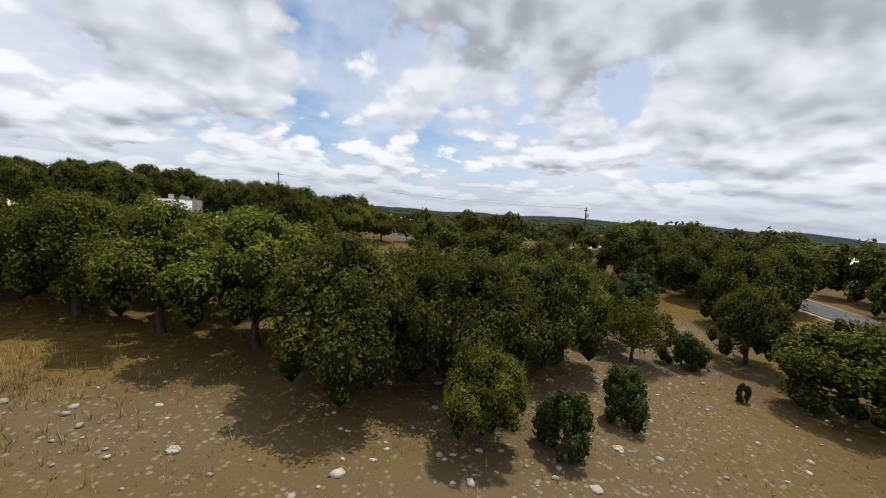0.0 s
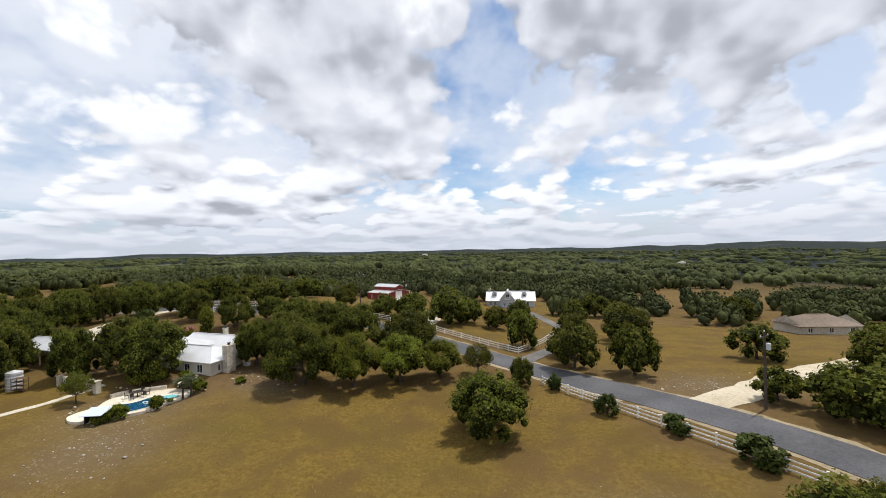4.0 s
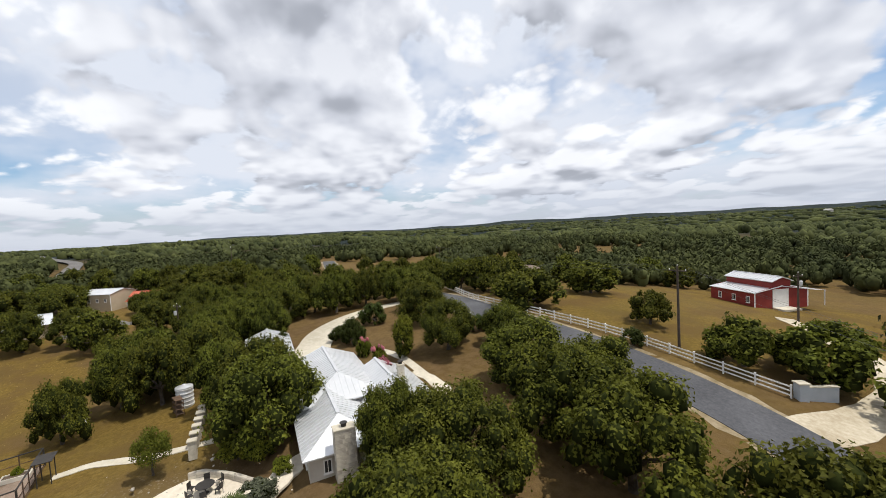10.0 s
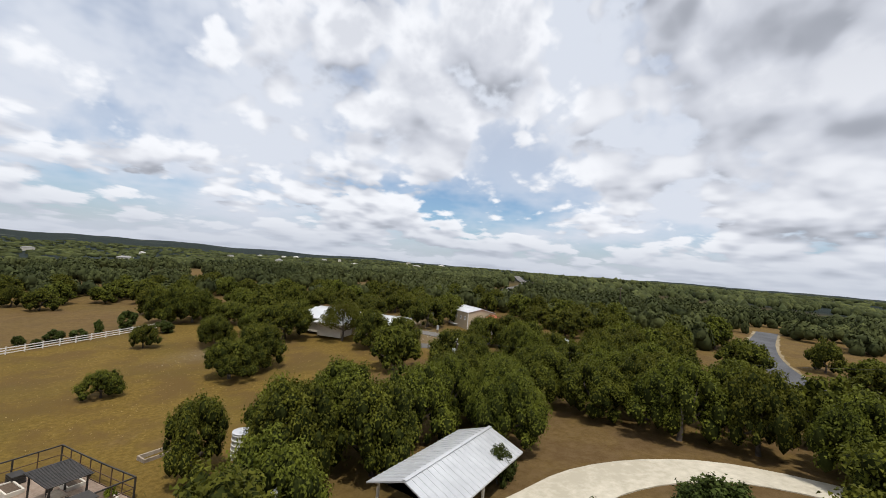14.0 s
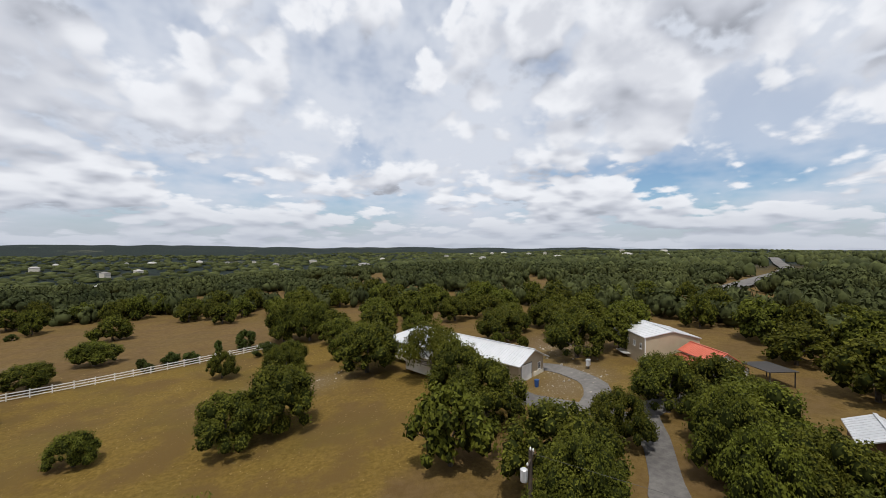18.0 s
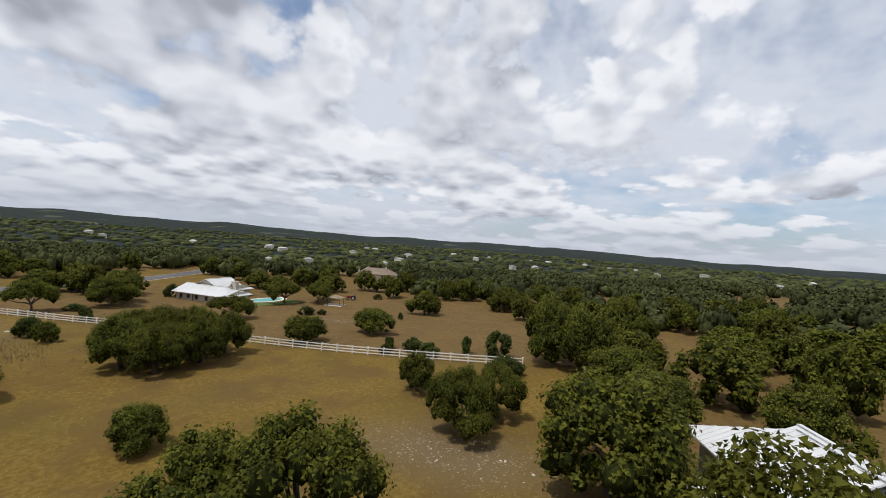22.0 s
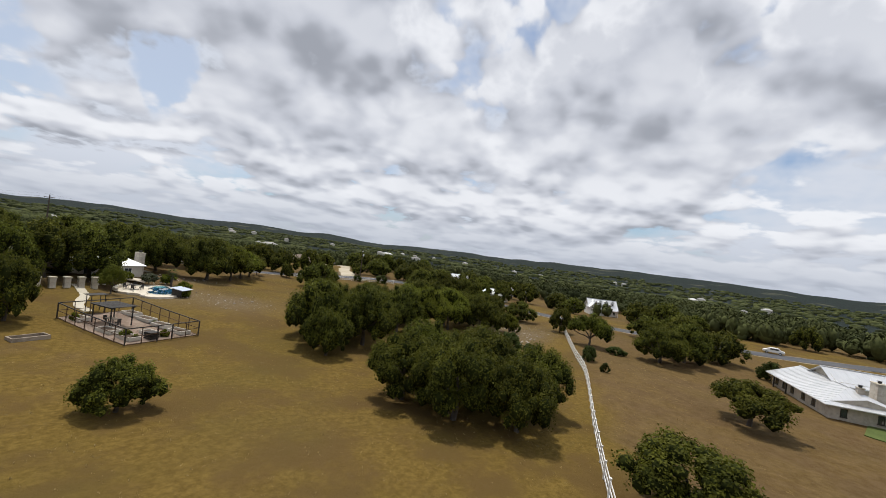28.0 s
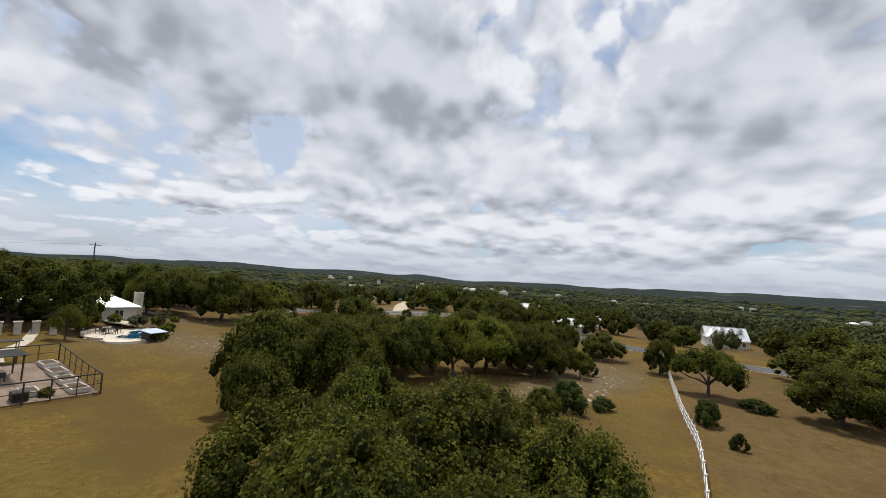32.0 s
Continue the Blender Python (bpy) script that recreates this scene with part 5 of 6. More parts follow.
def pool_house_south():
    turn = math.degrees(math.atan2(-2.8, -17.0))
    s = thing("house", 3.8, -35.4, ground(3.8, -35.4) - 0.1, turn, "low white-roofed limestone house beside a turquoise pool", "house")
    # local x runs west along the north front, local -y is north after the turn
    walls(s, 17.6, 8.4, -0.5, 2.7, 1.0, LIMESTONE, gables=(True, True))
    metal_roof(s, 17.6, 8.4, 2.7, 1.7, 0.9, (False, True), rib=0.7)
    walls(s, 8.0, 7.2, 2.0, 4.4, 1.6, LIMESTONE, (-2.6, 4.2), 90)
    metal_roof(s, 8.2, 7.4, 4.3, 1.7, 0.7, at=(-2.6, 4.4), turn=90, rib=0.7)
    walls(s, 9.0, 7.0, -0.5, 2.8, 1.2, LIMESTONE, (-3.5, 10.2))
    metal_roof(s, 9.0, 7.0, 2.8, 1.5, 0.9, (True, True), at=(-3.5, 10.2), rib=0.7)
    chimney(s, 4.4, 3.6, 1.5, 5.6, 1.7, 1.2, rows=False)
    chimney(s, 5.6, 0.8, 2.6, 4.7, 0.7, 0.7, "roof_flue", rows=False)
    for x in (-7, -4.4, -1.5, 2.0, 5.0):
        window(s, x, -4.2, 1.3, -90, 1.0, 1.1, DARK_METAL)
    for y in (-2.4, 1.8):
        window(s, 8.8, y, 1.3, 0, 0.8, 1.2, DARK_METAL)
    for x in (-6.5, -2.0):
        post(s, x, -4.9, -0.5, 2.3, 0.2, DARK_METAL, "porch_post")


pool_house_south()


def white_cottage():
    w = thing("house", 112, 12, ground(112, 12) - 0.1, -68, "two-storey white house with a white roof and dormers", "house")
    walls(w, 12, 8, -0.3, 3.6, 3.0, WHITE_PAINT)
    metal_roof(w, 12, 8, 3.6, 3.4, 0.5, rib=0.8)
    walls(w, 6, 4.2, 0, 4.0, 2.6, WHITE_PAINT, (-4.0, -3.2), 90)
    metal_roof(w, 6, 4.2, 4.0, 2.6, 0.4, at=(-4.0, -3.2), turn=90, rib=0.8)
    for x in (-1.0, 1.6, 4.2):
        dormer(w, x, -2.4, 4.6, -90, 1.4, 1.5, 2.0, WHITE_PAINT)
    window(w, -4.0, -6.21, 4.6, -90, 1.2, 1.3)
    window(w, -4.0, -6.21, 1.6, -90, 1.4, 1.5)
    for x in (0, 2.4, 4.8):
        window(w, x, -4.01, 1.7, -90, 1.0, 1.5)
    part("porch_roof", block(-1.5, -6.0, 2.9, 6.0, -4.0, 3.05), WHITE_ROOF, w)
    for x in (-1.3, 2.2, 5.8):
        post(w, x, -5.8, -0.4, 2.9, 0.16)


white_cottage()


def long_house():
    turn = 109.0
    h = thing("long_house", -121.5, 20.2, 4.55, turn, "long low tan house under a white standing-seam roof", "house")
    walls(h, 25, 7.0, -0.9, 2.75, 1.3, TAN_METAL)
    metal_roof(h, 25, 7.0, 2.75, 1.5, 0.7, rib=0.5)
    # a porch wing towards the pasture
    walls(h, 7.0, 6.0, -0.9, 2.6, 1.2, CREAM, (-3.5, -5.4), 90)
    metal_roof(h, 8.0, 6.0, 2.6, 1.5, 0.6, (True, False), at=(-3.5, -5.6), turn=90, rib=0.5)
    metal_roof(h, 9.0, 8.0, 2.9, 2.0, 0.7, (True, False), at=(-10.0, -2.0), rib=0.5)
    walls(h, 8.6, 7.6, -0.9, 2.9, 0.5, CREAM, (-9.9, -2.0), gables=(False, False))
    door(h, 12.5, -1.4, -0.3, 0, 2.8, 2.5, WHITE_PAINT, 4, "garage_door", DARK_METAL)
    part("stone_skirt", block(12.5, 0.6, -0.8, 12.62, 3.5, 0.55, 0.01), LIMESTONE, h)
    window(h, 12.5, 2.2, 1.3, 0, 0.8, 1.1)
    for x in (10, 7, 4, 0.8):
        window(h, x, -3.5, 1.3, -90, 1.0, 1.1)
    for x in (-10, -6, -2, 2, 6, 10):
        window(h, x, 3.5, 1.3, 90, 1.0, 1.1)
    bin_ = thing("rubbish_bin", -123.6, 35.6, None, 10, "dark blue wheeled rubbish bin beside the garage", "rubbish bin")
    part("bin_body", lathe([(0.26, 0), (0.34, 0.95), (0.34, 1.0)], 8), BLUE_PLASTIC, bin_)
    part("bin_lid", lathe([(0.37, 1.0), (0.37, 1.06), (0.2, 1.12)], 8), BLUE_PLASTIC, bin_)


long_house()


def big_shed():
    s = thing("metal_shed", -149.4, 36.0, ground(-148, 36) - 0.2, 62, "tall tan metal workshop with a white low-pitched roof", "shed")
    walls(s, 9.6, 8.6, -0.9, 4.7, 0.95, TAN_METAL)
    metal_roof(s, 9.6, 8.6, 4.7, 1.0, 0.2, rib=0.9)
    for x in (-3.4, -1.2, 1.1, 3.4):
        window(s, x, -4.3, 3.0, -90, 0.7, 0.9)
    door(s, -4.8, 0.5, 0, 180, 3.0, 3.0, WHITE_PAINT, 5, "roller_door")
    part("corner_trim", block(4.75, -4.36, -0.4, 4.85, -4.24, 4.7), WHITE_PAINT, s)
    part("side_awning", block(-3.8, -5.4, 0.7, -0.4, -4.3, 0.8), WHITE_ROOF, s)


big_shed()


def carriage_house():
    face = 67.0
    c = thing("carriage_house", -147.2, 45.6, ground(-146, 48) - 0.1, face, "white timber-framed carriage house with a red metal roof", "house")
    c.matrix_basis = c.matrix_basis @ Matrix.Scale(0.8, 4)
    walls(c, 8.5, 4.2, -0.4, 4.2, 1.2, WHITE_PAINT)
    metal_roof(c, 8.5, 4.2, 4.2, 1.25, 0.5, mat=RED_ROOF, rib=0.5)
    for s in (-1, 1):
        walls(c, 8.0, 2.6, -0.4, 2.7, 0.05, WHITE_PAINT, (0, s * 3.3))
        bm = bmesh.new()
        v = [bm.verts.new(p) for p in ((-4.4, s * 2.05, 3.5), (4.5, s * 2.05, 3.5), (4.5, s * 5.0, 2.6), (-4.4, s * 5.0, 2.6))]
        bm.faces.new(v)
        bmesh.ops.solidify(bm, geom=bm.faces[:], thickness=0.1)
        part("side_roof", bm, RED_ROOF, c)
    bm = bmesh.new()
    for y in (-2.0, -1.0, 0, 1.0, 2.0):
        box(bm, 4.25, y - 0.07, -0.3, 4.30, y + 0.07, 4.3)
    box(bm, 4.25, -2.1, 2.3, 4.305, 2.1, 2.45)
    for y in (-4.5, -3.3, 3.3, 4.5):
        box(bm, 4.0, y - 0.06, -0.3, 4.06, y + 0.06, 2.5)
    part("timber_frame", bm, DARK_METAL, c, "dark stained timber framing")
    window(c, 4.26, 0, 3.6, 0, 0.9, 0.9)
    door(c, 4.26, 0.0, -0.3, 0, 2.2, 2.3, WHITE_PAINT, 3, "double_door")
    for x in (-2.5, 0, 2.5):
        window(c, x, 2.11, 3.75, 90, 1.2, 0.5, DARK_METAL)
    a = thing("lean_to", -151.2, 51.4, None, face, "dark open-sided lean-to shelter", "shelter")
    for x in (-2.2, 2.2):
        for y in (-1.8, 1.8):
            post(a, x, y, -0.3, 2.2, 0.12, DARK_METAL)
    part("shelter_roof", block(-2.5, -2.1, 2.2, 2.5, 2.1, 2.3), DARK_METAL, a)


carriage_house()


def small_shed():
    s = thing("shed", -138.6, 66.2, None, 27, "small brown shed with a grey metal roof", "shed")
    walls(s, 6.0, 4.0, -0.4, 2.3, 0.8, material("brown_siding", ((0.11, 0.055, 0.035), (0.17, 0.09, 0.06)), 1.0, 0.85))
    metal_roof(s, 6.0, 4.0, 2.3, 0.9, 0.4, mat=GALV_ROOF)
    door(s, 0, -2.0, -0.3, -90, 1.0, 2.0, PLANK)


small_shed()


def country_house(x, y, turn, length, width, height, roof_mat, wall_mat, label, category="house", extra=False):
    h = thing("country_house", x, y, ground(x, y) - 0.2, turn, label, category)
    walls(h, length, width, -0.6, height, width * 0.22, wall_mat)
    metal_roof(h, length, width, height, width * 0.24, 0.5, (True, True), roof_mat, rib=0)
    if extra:
        walls(h, length * 0.6, width * 0.7, -0.6, height, width * 0.2, wall_mat, (length * 0.3, -width * 0.6), 90)
        metal_roof(h, length * 0.6, width * 0.7, height, width * 0.22, 0.5, (True, True), roof_mat, 0, (length * 0.3, -width * 0.6), 90)
        chimney(h, -length * 0.2, 0, height, height + width * 0.3, 1.0, 1.0, rows=False)
    k = max(2, int(length / 4))
    for i in range(k):
        e = -length / 2 + length * (i + 0.5) / k
        window(h, e, -width / 2, height * 0.55, -90, 1.2, 1.3)
        window(h, e, width / 2, height * 0.55, 90, 1.2, 1.3)
    return h


country_house(71, 160, 15, 15, 9, 2.8, SHINGLE, LIMESTONE, "brown-roofed stone house among trees")
country_house(2, -118, 30, 18, 10, 3.2, SHINGLE, LIMESTONE, "tan stone house with hipped shingle roofs", extra=True)
country_house(84, 75, -40, 16, 7, 3.4, WHITE_ROOF, CREAM, "long white-roofed building across the road")
country_house(101, 54, -48, 20, 6, 2.8, WHITE_ROOF, CREAM, "long white-roofed building across the road")
country_house(-118, 155, 20, 13, 8, 2.8, SHINGLE, CREAM, "low house half hidden by oaks")
country_house(60, 45, 80, 10, 6, 2.8, WHITE_ROOF, CREAM, "small white-roofed house by the road")

# ---- fences ----
def rail_fence(points, name, label, spacing=2.4, high=1.35, rails=3):
    """White ranch rails on posts along a line on the ground."""
    line = spline(points, spacing)
    f = new(name)
    f.matrix_basis = pose(line[0].x, line[0].y, ground(line[0].x, line[0].y))
    tagged(f, label, "fence")
    o = f.matrix_basis.translation
    pm = None
    for i, p in enumerate(line):
        z = ground(p.x, p.y)
        if pm is None:
            pm = bpy.data.meshes.new("fence_post")
            b = bmesh.new()
            box(b, -0.07, -0.07, -0.4, 0.07, 0.07, high)
            box(b, -0.09, -0.09, high, 0.09, 0.09, high + 0.05)
            b.to_mesh(pm)
            b.free()
            pm.materials.append(WHITE_PAINT)
        d = line[min(i + 1, len(line) - 1)] - line[max(i - 1, 0)]
        q = new("post", pm)
        q.parent = f
        q.matrix_basis = pose(p.x - o.x, p.y - o.y, z - o.z, 0, 0, math.degrees(math.atan2(d.y, d.x)))
        if i + 1 < len(line):
            n = line[i + 1]
            zn = ground(n.x, n.y)
            for k in range(rails):
                hh = high * (k + 0.75) / rails - 0.05
                bm = bmesh.new()
                beam(bm, (p.x - o.x, p.y - o.y, z + hh - o.z), (n.x - o.x, n.y - o.y, zn + hh - o.z), 0.05, 0.15)
                part("rail", bm, WHITE_PAINT, f)
    return f


rail_fence(FENCE_S, "ranch_fence", "white three-rail ranch fence across dry pasture", 2.6)
rail_fence(FENCE_N, "ranch_fence", "white three-rail fence along the road's far side")
rail_fence(FENCE_NE, "ranch_fence", "white three-rail fence beside the gate entry")
rail_fence(FENCE_SIDE, "ranch_fence", "white three-rail fence along the side driveway")
rail_fence(FENCE_ROAD, "ranch_fence", "short white rail fence under yard oaks")
rail_fence(FENCE_E, "ranch_fence", "white three-rail fence between field and road")


# ---- power poles ----
def power_pole(x, y, high, turn, drum=False):
    p = thing("utility_pole", x, y, None, turn, "dark wooden utility pole with a crossarm", "utility pole", "utility poles")
    bm = bmesh.new()
    tube(bm, [(0, 0, -0.5), (0, 0, high * 0.5), (0, 0, high)], [0.19, 0.16, 0.12], 8)
    part("mast", bm, POLE_WOOD, p)
    part("crossarm", block(-1.1, -0.06, high - 0.7, 1.1, 0.06, high - 0.56), POLE_WOOD, p)
    for e in (-1.0, 0.0, 1.0):
        ins = lathe([(0.05, high - 0.56 if e else high), (0.07, high - 0.46 if e else high + 0.1), (0.03, high - 0.36 if e else high + 0.2)], 8)
        bmesh.ops.translate(ins, verts=ins.verts[:], vec=(e, 0, 0))
        part("insulator", ins, WHITE_PAINT, p)
    if drum:
        d = lathe([(0.24, high - 2.2), (0.26, high - 2.1), (0.26, high - 1.4), (0.2, high - 1.35)], 10)
        bmesh.ops.translate(d, verts=d.verts[:], vec=(0, -0.42, 0))
        part("transformer", d, GALV_ROOF, p)
    return p


POLES = ((-43.5, 123.8, 10.8, 10, False), (34.5, 88.6, 9.6, 50, True), (-46, 158.5, 8.5, 80, True), (-103, 59.5, 7.6, 40, True), (-150, 138, 11, 30, False), (-212, 64, 12, 0, False))
for q in POLES:
    power_pole(*q)


def wire(a, b, ha, hb, off, sag):
    bm = bmesh.new()
    za, zb = ground(*a) + ha, ground(*b) + hb
    d = Vector((b[0] - a[0], b[1] - a[1])).normalized()
    s = Vector((-d.y, d.x)) * off
    pts = []
    for i in range(17):
        t = i / 16
        pts.append((a[0] + (b[0] - a[0]) * t + s.x, a[1] + (b[1] - a[1]) * t + s.y, za + (zb - za) * t - sag * 4 * t * (1 - t)))
    tube(bm, pts, [0.010] * 17, 4)
    tagged(part("power_line", bm, WIRE, None), "thin overhead power line between poles", "power line", "power lines")


for off in (-1.0, 0.0, 1.0):
    h = 10.4 if off else 11.0
    wire((-43.5, 123.8), (34.5, 88.6), h, h - 1.0, off, 1.6)
    wire((-150, 138), (-43.5, 123.8), h, h, off, 2.0)
wire((-43.5, 123.8), (-46, 158.5), 9.6, 8.2, 0.0, 0.6)
wire((-103, 59.5), (-150, 138), 7.4, 10.2, 0.0, 1.6)


# ---- gate entry ----
def gate_entry():
    for x, y, t in ((-30.4, 123.6, 60), (-23.0, 123.6, -60)):
        g = thing("gate_wall", x, y, None, t, "grey stuccoed gate wall with a capped pillar", "gate wall", "gate walls")
        part("pillar", block(-0.45, -0.45, -0.3, 0.45, 0.45, 1.7, 0.03), GREY_SIDING, g)
        part("pillar_cap", block(-0.55, -0.55, 1.7, 0.55, 0.55, 1.84, 0.03), CONCRETE, g)
        part("wing_wall", block(0.45, -0.2, -0.3, 3.4, 0.2, 1.3, 0.03), GREY_SIDING, g)
        part("wall_coping", block(0.45, -0.27, 1.3, 3.45, 0.27, 1.4, 0.02), CONCRETE, g)
    m = thing("mailbox", -21.7, 119.9, None, 20, "white mailbox on a short post by the road", "mailbox")
    part("mailbox_post", block(-0.06, -0.06, -0.3, 0.06, 0.06, 1.0), WHITE_PAINT, m)
    bm = bmesh.new()
    tube(bm, [(-0.3, 0, 1.15), (0.3, 0, 1.15)], [0.17, 0.17], 10)
    part("mailbox_shell", bm, WHITE_PAINT, m)
    part("flag", block(-0.1, 0.17, 1.15, -0.05, 0.19, 1.4), BARN_RED, m)


gate_entry()


# ---- vegetable pen ----
PEN = [(-53.1, 41.8), (-54.9, 54.6), (-63.3, 53.3), (-61.7, 40.7)]


def pen():
    cx, cy = sum(p[0] for p in PEN) / 4, sum(p[1] for p in PEN) / 4
    f = thing("garden_pen", cx, cy, None, 0, "dark pipe-framed garden pen fenced against deer", "garden pen")
    o = f.matrix_basis.translation
    high = 1.85

    def local(x, y, z):
        return (x - o.x, y - o.y, ground(x, y) + z - o.z)

    def bar(a, b, w, name):
        bm = bmesh.new()
        beam(bm, a, b, w)
        part(name, bm, RUST_PIPE if w < 0.08 else DARK_METAL, f)

    corners = [Vector(p) for p in PEN]
    for k in range(4):
        a, b = corners[k], corners[(k + 1) % 4]
        n = 7 if k % 2 == 0 else 5
        gate = k == 3
        for i in range(n):
            p, q = a.lerp(b, i / n), a.lerp(b, (i + 1) / n)
            thick = 0.12 if (i == 0 or (gate and i in (2, 3))) else 0.075
            bar(local(p.x, p.y, -0.3), local(p.x, p.y, high), thick, "post")
            bar(local(p.x, p.y, high), local(q.x, q.y, high), 0.1, "top_rail")
            bar(local(p.x, p.y, 0.95), local(q.x, q.y, 0.95), 0.06, "middle_rail")
            bar(local(p.x, p.y, 0.08), local(q.x, q.y, 0.08), 0.06, "bottom_rail")
    # floor of pale gravel
    fl = [(corners[0] + (corners[2] - corners[0]) * 0.01), corners[1] + (corners[3] - corners[1]) * 0.01, corners[2] + (corners[0] - corners[2]) * 0.01, corners[3] + (corners[1] - corners[3]) * 0.01]
    bm = bmesh.new()
    k = 12
    grid = []
    for j in range(k + 1):
        row = []
        for i in range(k + 1):
            p = fl[0].lerp(fl[1], i / k).lerp(fl[3].lerp(fl[2], i / k), j / k)
            row.append(bm.verts.new((p.x, p.y, ground(p.x, p.y) + 0.10)))
        grid.append(row)
    for j in range(k):
        for i in range(k):
            bm.faces.new((grid[j][i], grid[j][i + 1], grid[j + 1][i + 1], grid[j + 1][i]))
    bmesh.ops.solidify(bm, geom=bm.faces[:], thickness=0.3)
    bmesh.ops.recalc_face_normals(bm, faces=bm.faces[:])
    paving("pen_floor", bm, PINK_GRAVEL, "pinkish crushed gravel floor of the garden pen", "gravel")
    ax = (corners[1] - corners[0]).normalized()
    turn = math.degrees(math.atan2(ax.y, ax.x))

    def spot(u, v):
        """u: 0 south to 1 north, v: 0 east to 1 west."""
        p = corners[0].lerp(corners[1], u).lerp(corners[3].lerp(corners[2], u), v)
        return p.x, p.y

    rnd = random.Random(4)
    for u, v, lx, ly in ((0.14, 0.15, 2.6, 1.3), (0.38, 0.15, 2.6, 1.3), (0.62, 0.15, 2.6, 1.3), (0.85, 0.15, 2.4, 1.3), (0.16, 0.82, 2.6, 1.3), (0.42, 0.84, 2.6, 1.3), (0.86, 0.84, 2.2, 1.2), (0.2, 0.5, 2.2, 1.2)):
        x, y = spot(u, v)
        bed = thing("raised_bed", x, y, ground(x, y) + 0.1, turn, "white-edged raised vegetable bed with dark soil", "raised bed", "raised beds")
        t = 0.12
        for q in ((-lx / 2, -ly / 2, lx / 2, -ly / 2 + t), (-lx / 2, ly / 2 - t, lx / 2, ly / 2), (-lx / 2, -ly / 2 + t, -lx / 2 + t, ly / 2 - t), (lx / 2 - t, -ly / 2 + t, lx / 2, ly / 2 - t)):
            part("bed_board", block(q[0], q[1], 0, q[2], q[3], 0.42, 0.01), CREAM, bed)
        part("soil", block(-lx / 2 + t, -ly / 2 + t, 0, lx / 2 - t, ly / 2 - t, 0.33), MULCH, bed)
    for u, v, r, h in ((0.1, 0.78, 0.5, 0.9), (0.22, 0.8, 0.7, 1.1), (0.86, 0.9, 0.5, 1.2), (0.5, 0.14, 0.4, 0.6), (0.84, 0.16, 0.35, 0.5), (0.1, 0.4, 0.6, 1.0)):
        plant("shrub", 0, *spot(u, v), r, h, "vegetable plants", "leafy green vegetable plant in the garden pen")
    # shaded pergola
    x, y = spot(0.63, 0.62)
    p = thing("pergola", x, y, ground(x, y) + 0.1, turn, "dark steel pergola with a black slatted roof", "pergola")
    for i in (-1.7, 1.7):
        for j in (-1.2, 1.2):
            post(p, i, j, 0, 2.25, 0.12, DARK_METAL)
    for j in (-1.2, 1.2):
        part("beam", block(-2.0, j - 0.07, 2.25, 2.0, j + 0.07, 2.4), DARK_METAL, p)
    for i in range(17):
        e = -1.95 + i * 0.243
        part("slat", block(e - 0.09, -1.5, 2.4, e + 0.09, 1.5, 2.46), DARK_METAL, p)
    tb = thing("garden_table", x, y, ground(x, y) + 0.1, turn, "small dark table under the pergola", "table")
    part("tabletop", block(-0.8, -0.4, 0.7, 0.8, 0.4, 0.75, 0.01), PLANK, tb)
    for i in (-0.7, 0.7):
        for j in (-0.3, 0.3):
            part("leg", block(i - 0.03, j - 0.03, 0, i + 0.03, j + 0.03, 0.7), DARK_METAL, tb)
    for i in (-1.15, 1.15):
        ch = thing("garden_chair", x + i * ax.x, y + i * ax.y, ground(x, y) + 0.1, turn + (0 if i < 0 else 180), "dark metal garden chair", "chair", "garden chairs")
        part("seat", block(-0.22, -0.22, 0.42, 0.22, 0.22, 0.46), DARK_METAL, ch)
        part("backrest", block(-0.22, -0.22, 0.46, -0.18, 0.22, 0.9), DARK_METAL, ch)
        for a in (-0.19, 0.19):
            for b in (-0.19, 0.19):
                part("leg", block(a - 0.02, b - 0.02, 0, a + 0.02, b + 0.02, 0.42), DARK_METAL, ch)
    # arbour at the gate
    x, y = -59.0, 55.0
    a = thing("arbour", x, y, None, turn - 90, "dark steel arbour over the pen's gate", "arbour")
    for i in (-0.8, 0.8):
        for j in (-0.5, 0.5):
            post(a, i, j, -0.2, 2.3, 0.08, DARK_METAL)
    part("arbour_roof", block(-1.1, -0.75, 2.3, 1.1, 0.75, 2.36), DARK_METAL, a)
    x, y = spot(0.08, 0.6)
    c = thing("compost_bin", x, y, ground(x, y) + 0.1, turn, "dark slatted compost bin in the pen", "compost bin")
    for i in range(4):
        part("slat", block(-0.6, -0.5, 0.05 + i * 0.2, 0.6, 0.5, 0.2 + i * 0.2, 0.01), DARK_METAL, c)


PINK_GRAVEL = material("pink_gravel", ((0.34, 0.25, 0.19), (0.52, 0.41, 0.33)), 4.0, 1.0, bump=0.5, bump_scale=18)
pen()

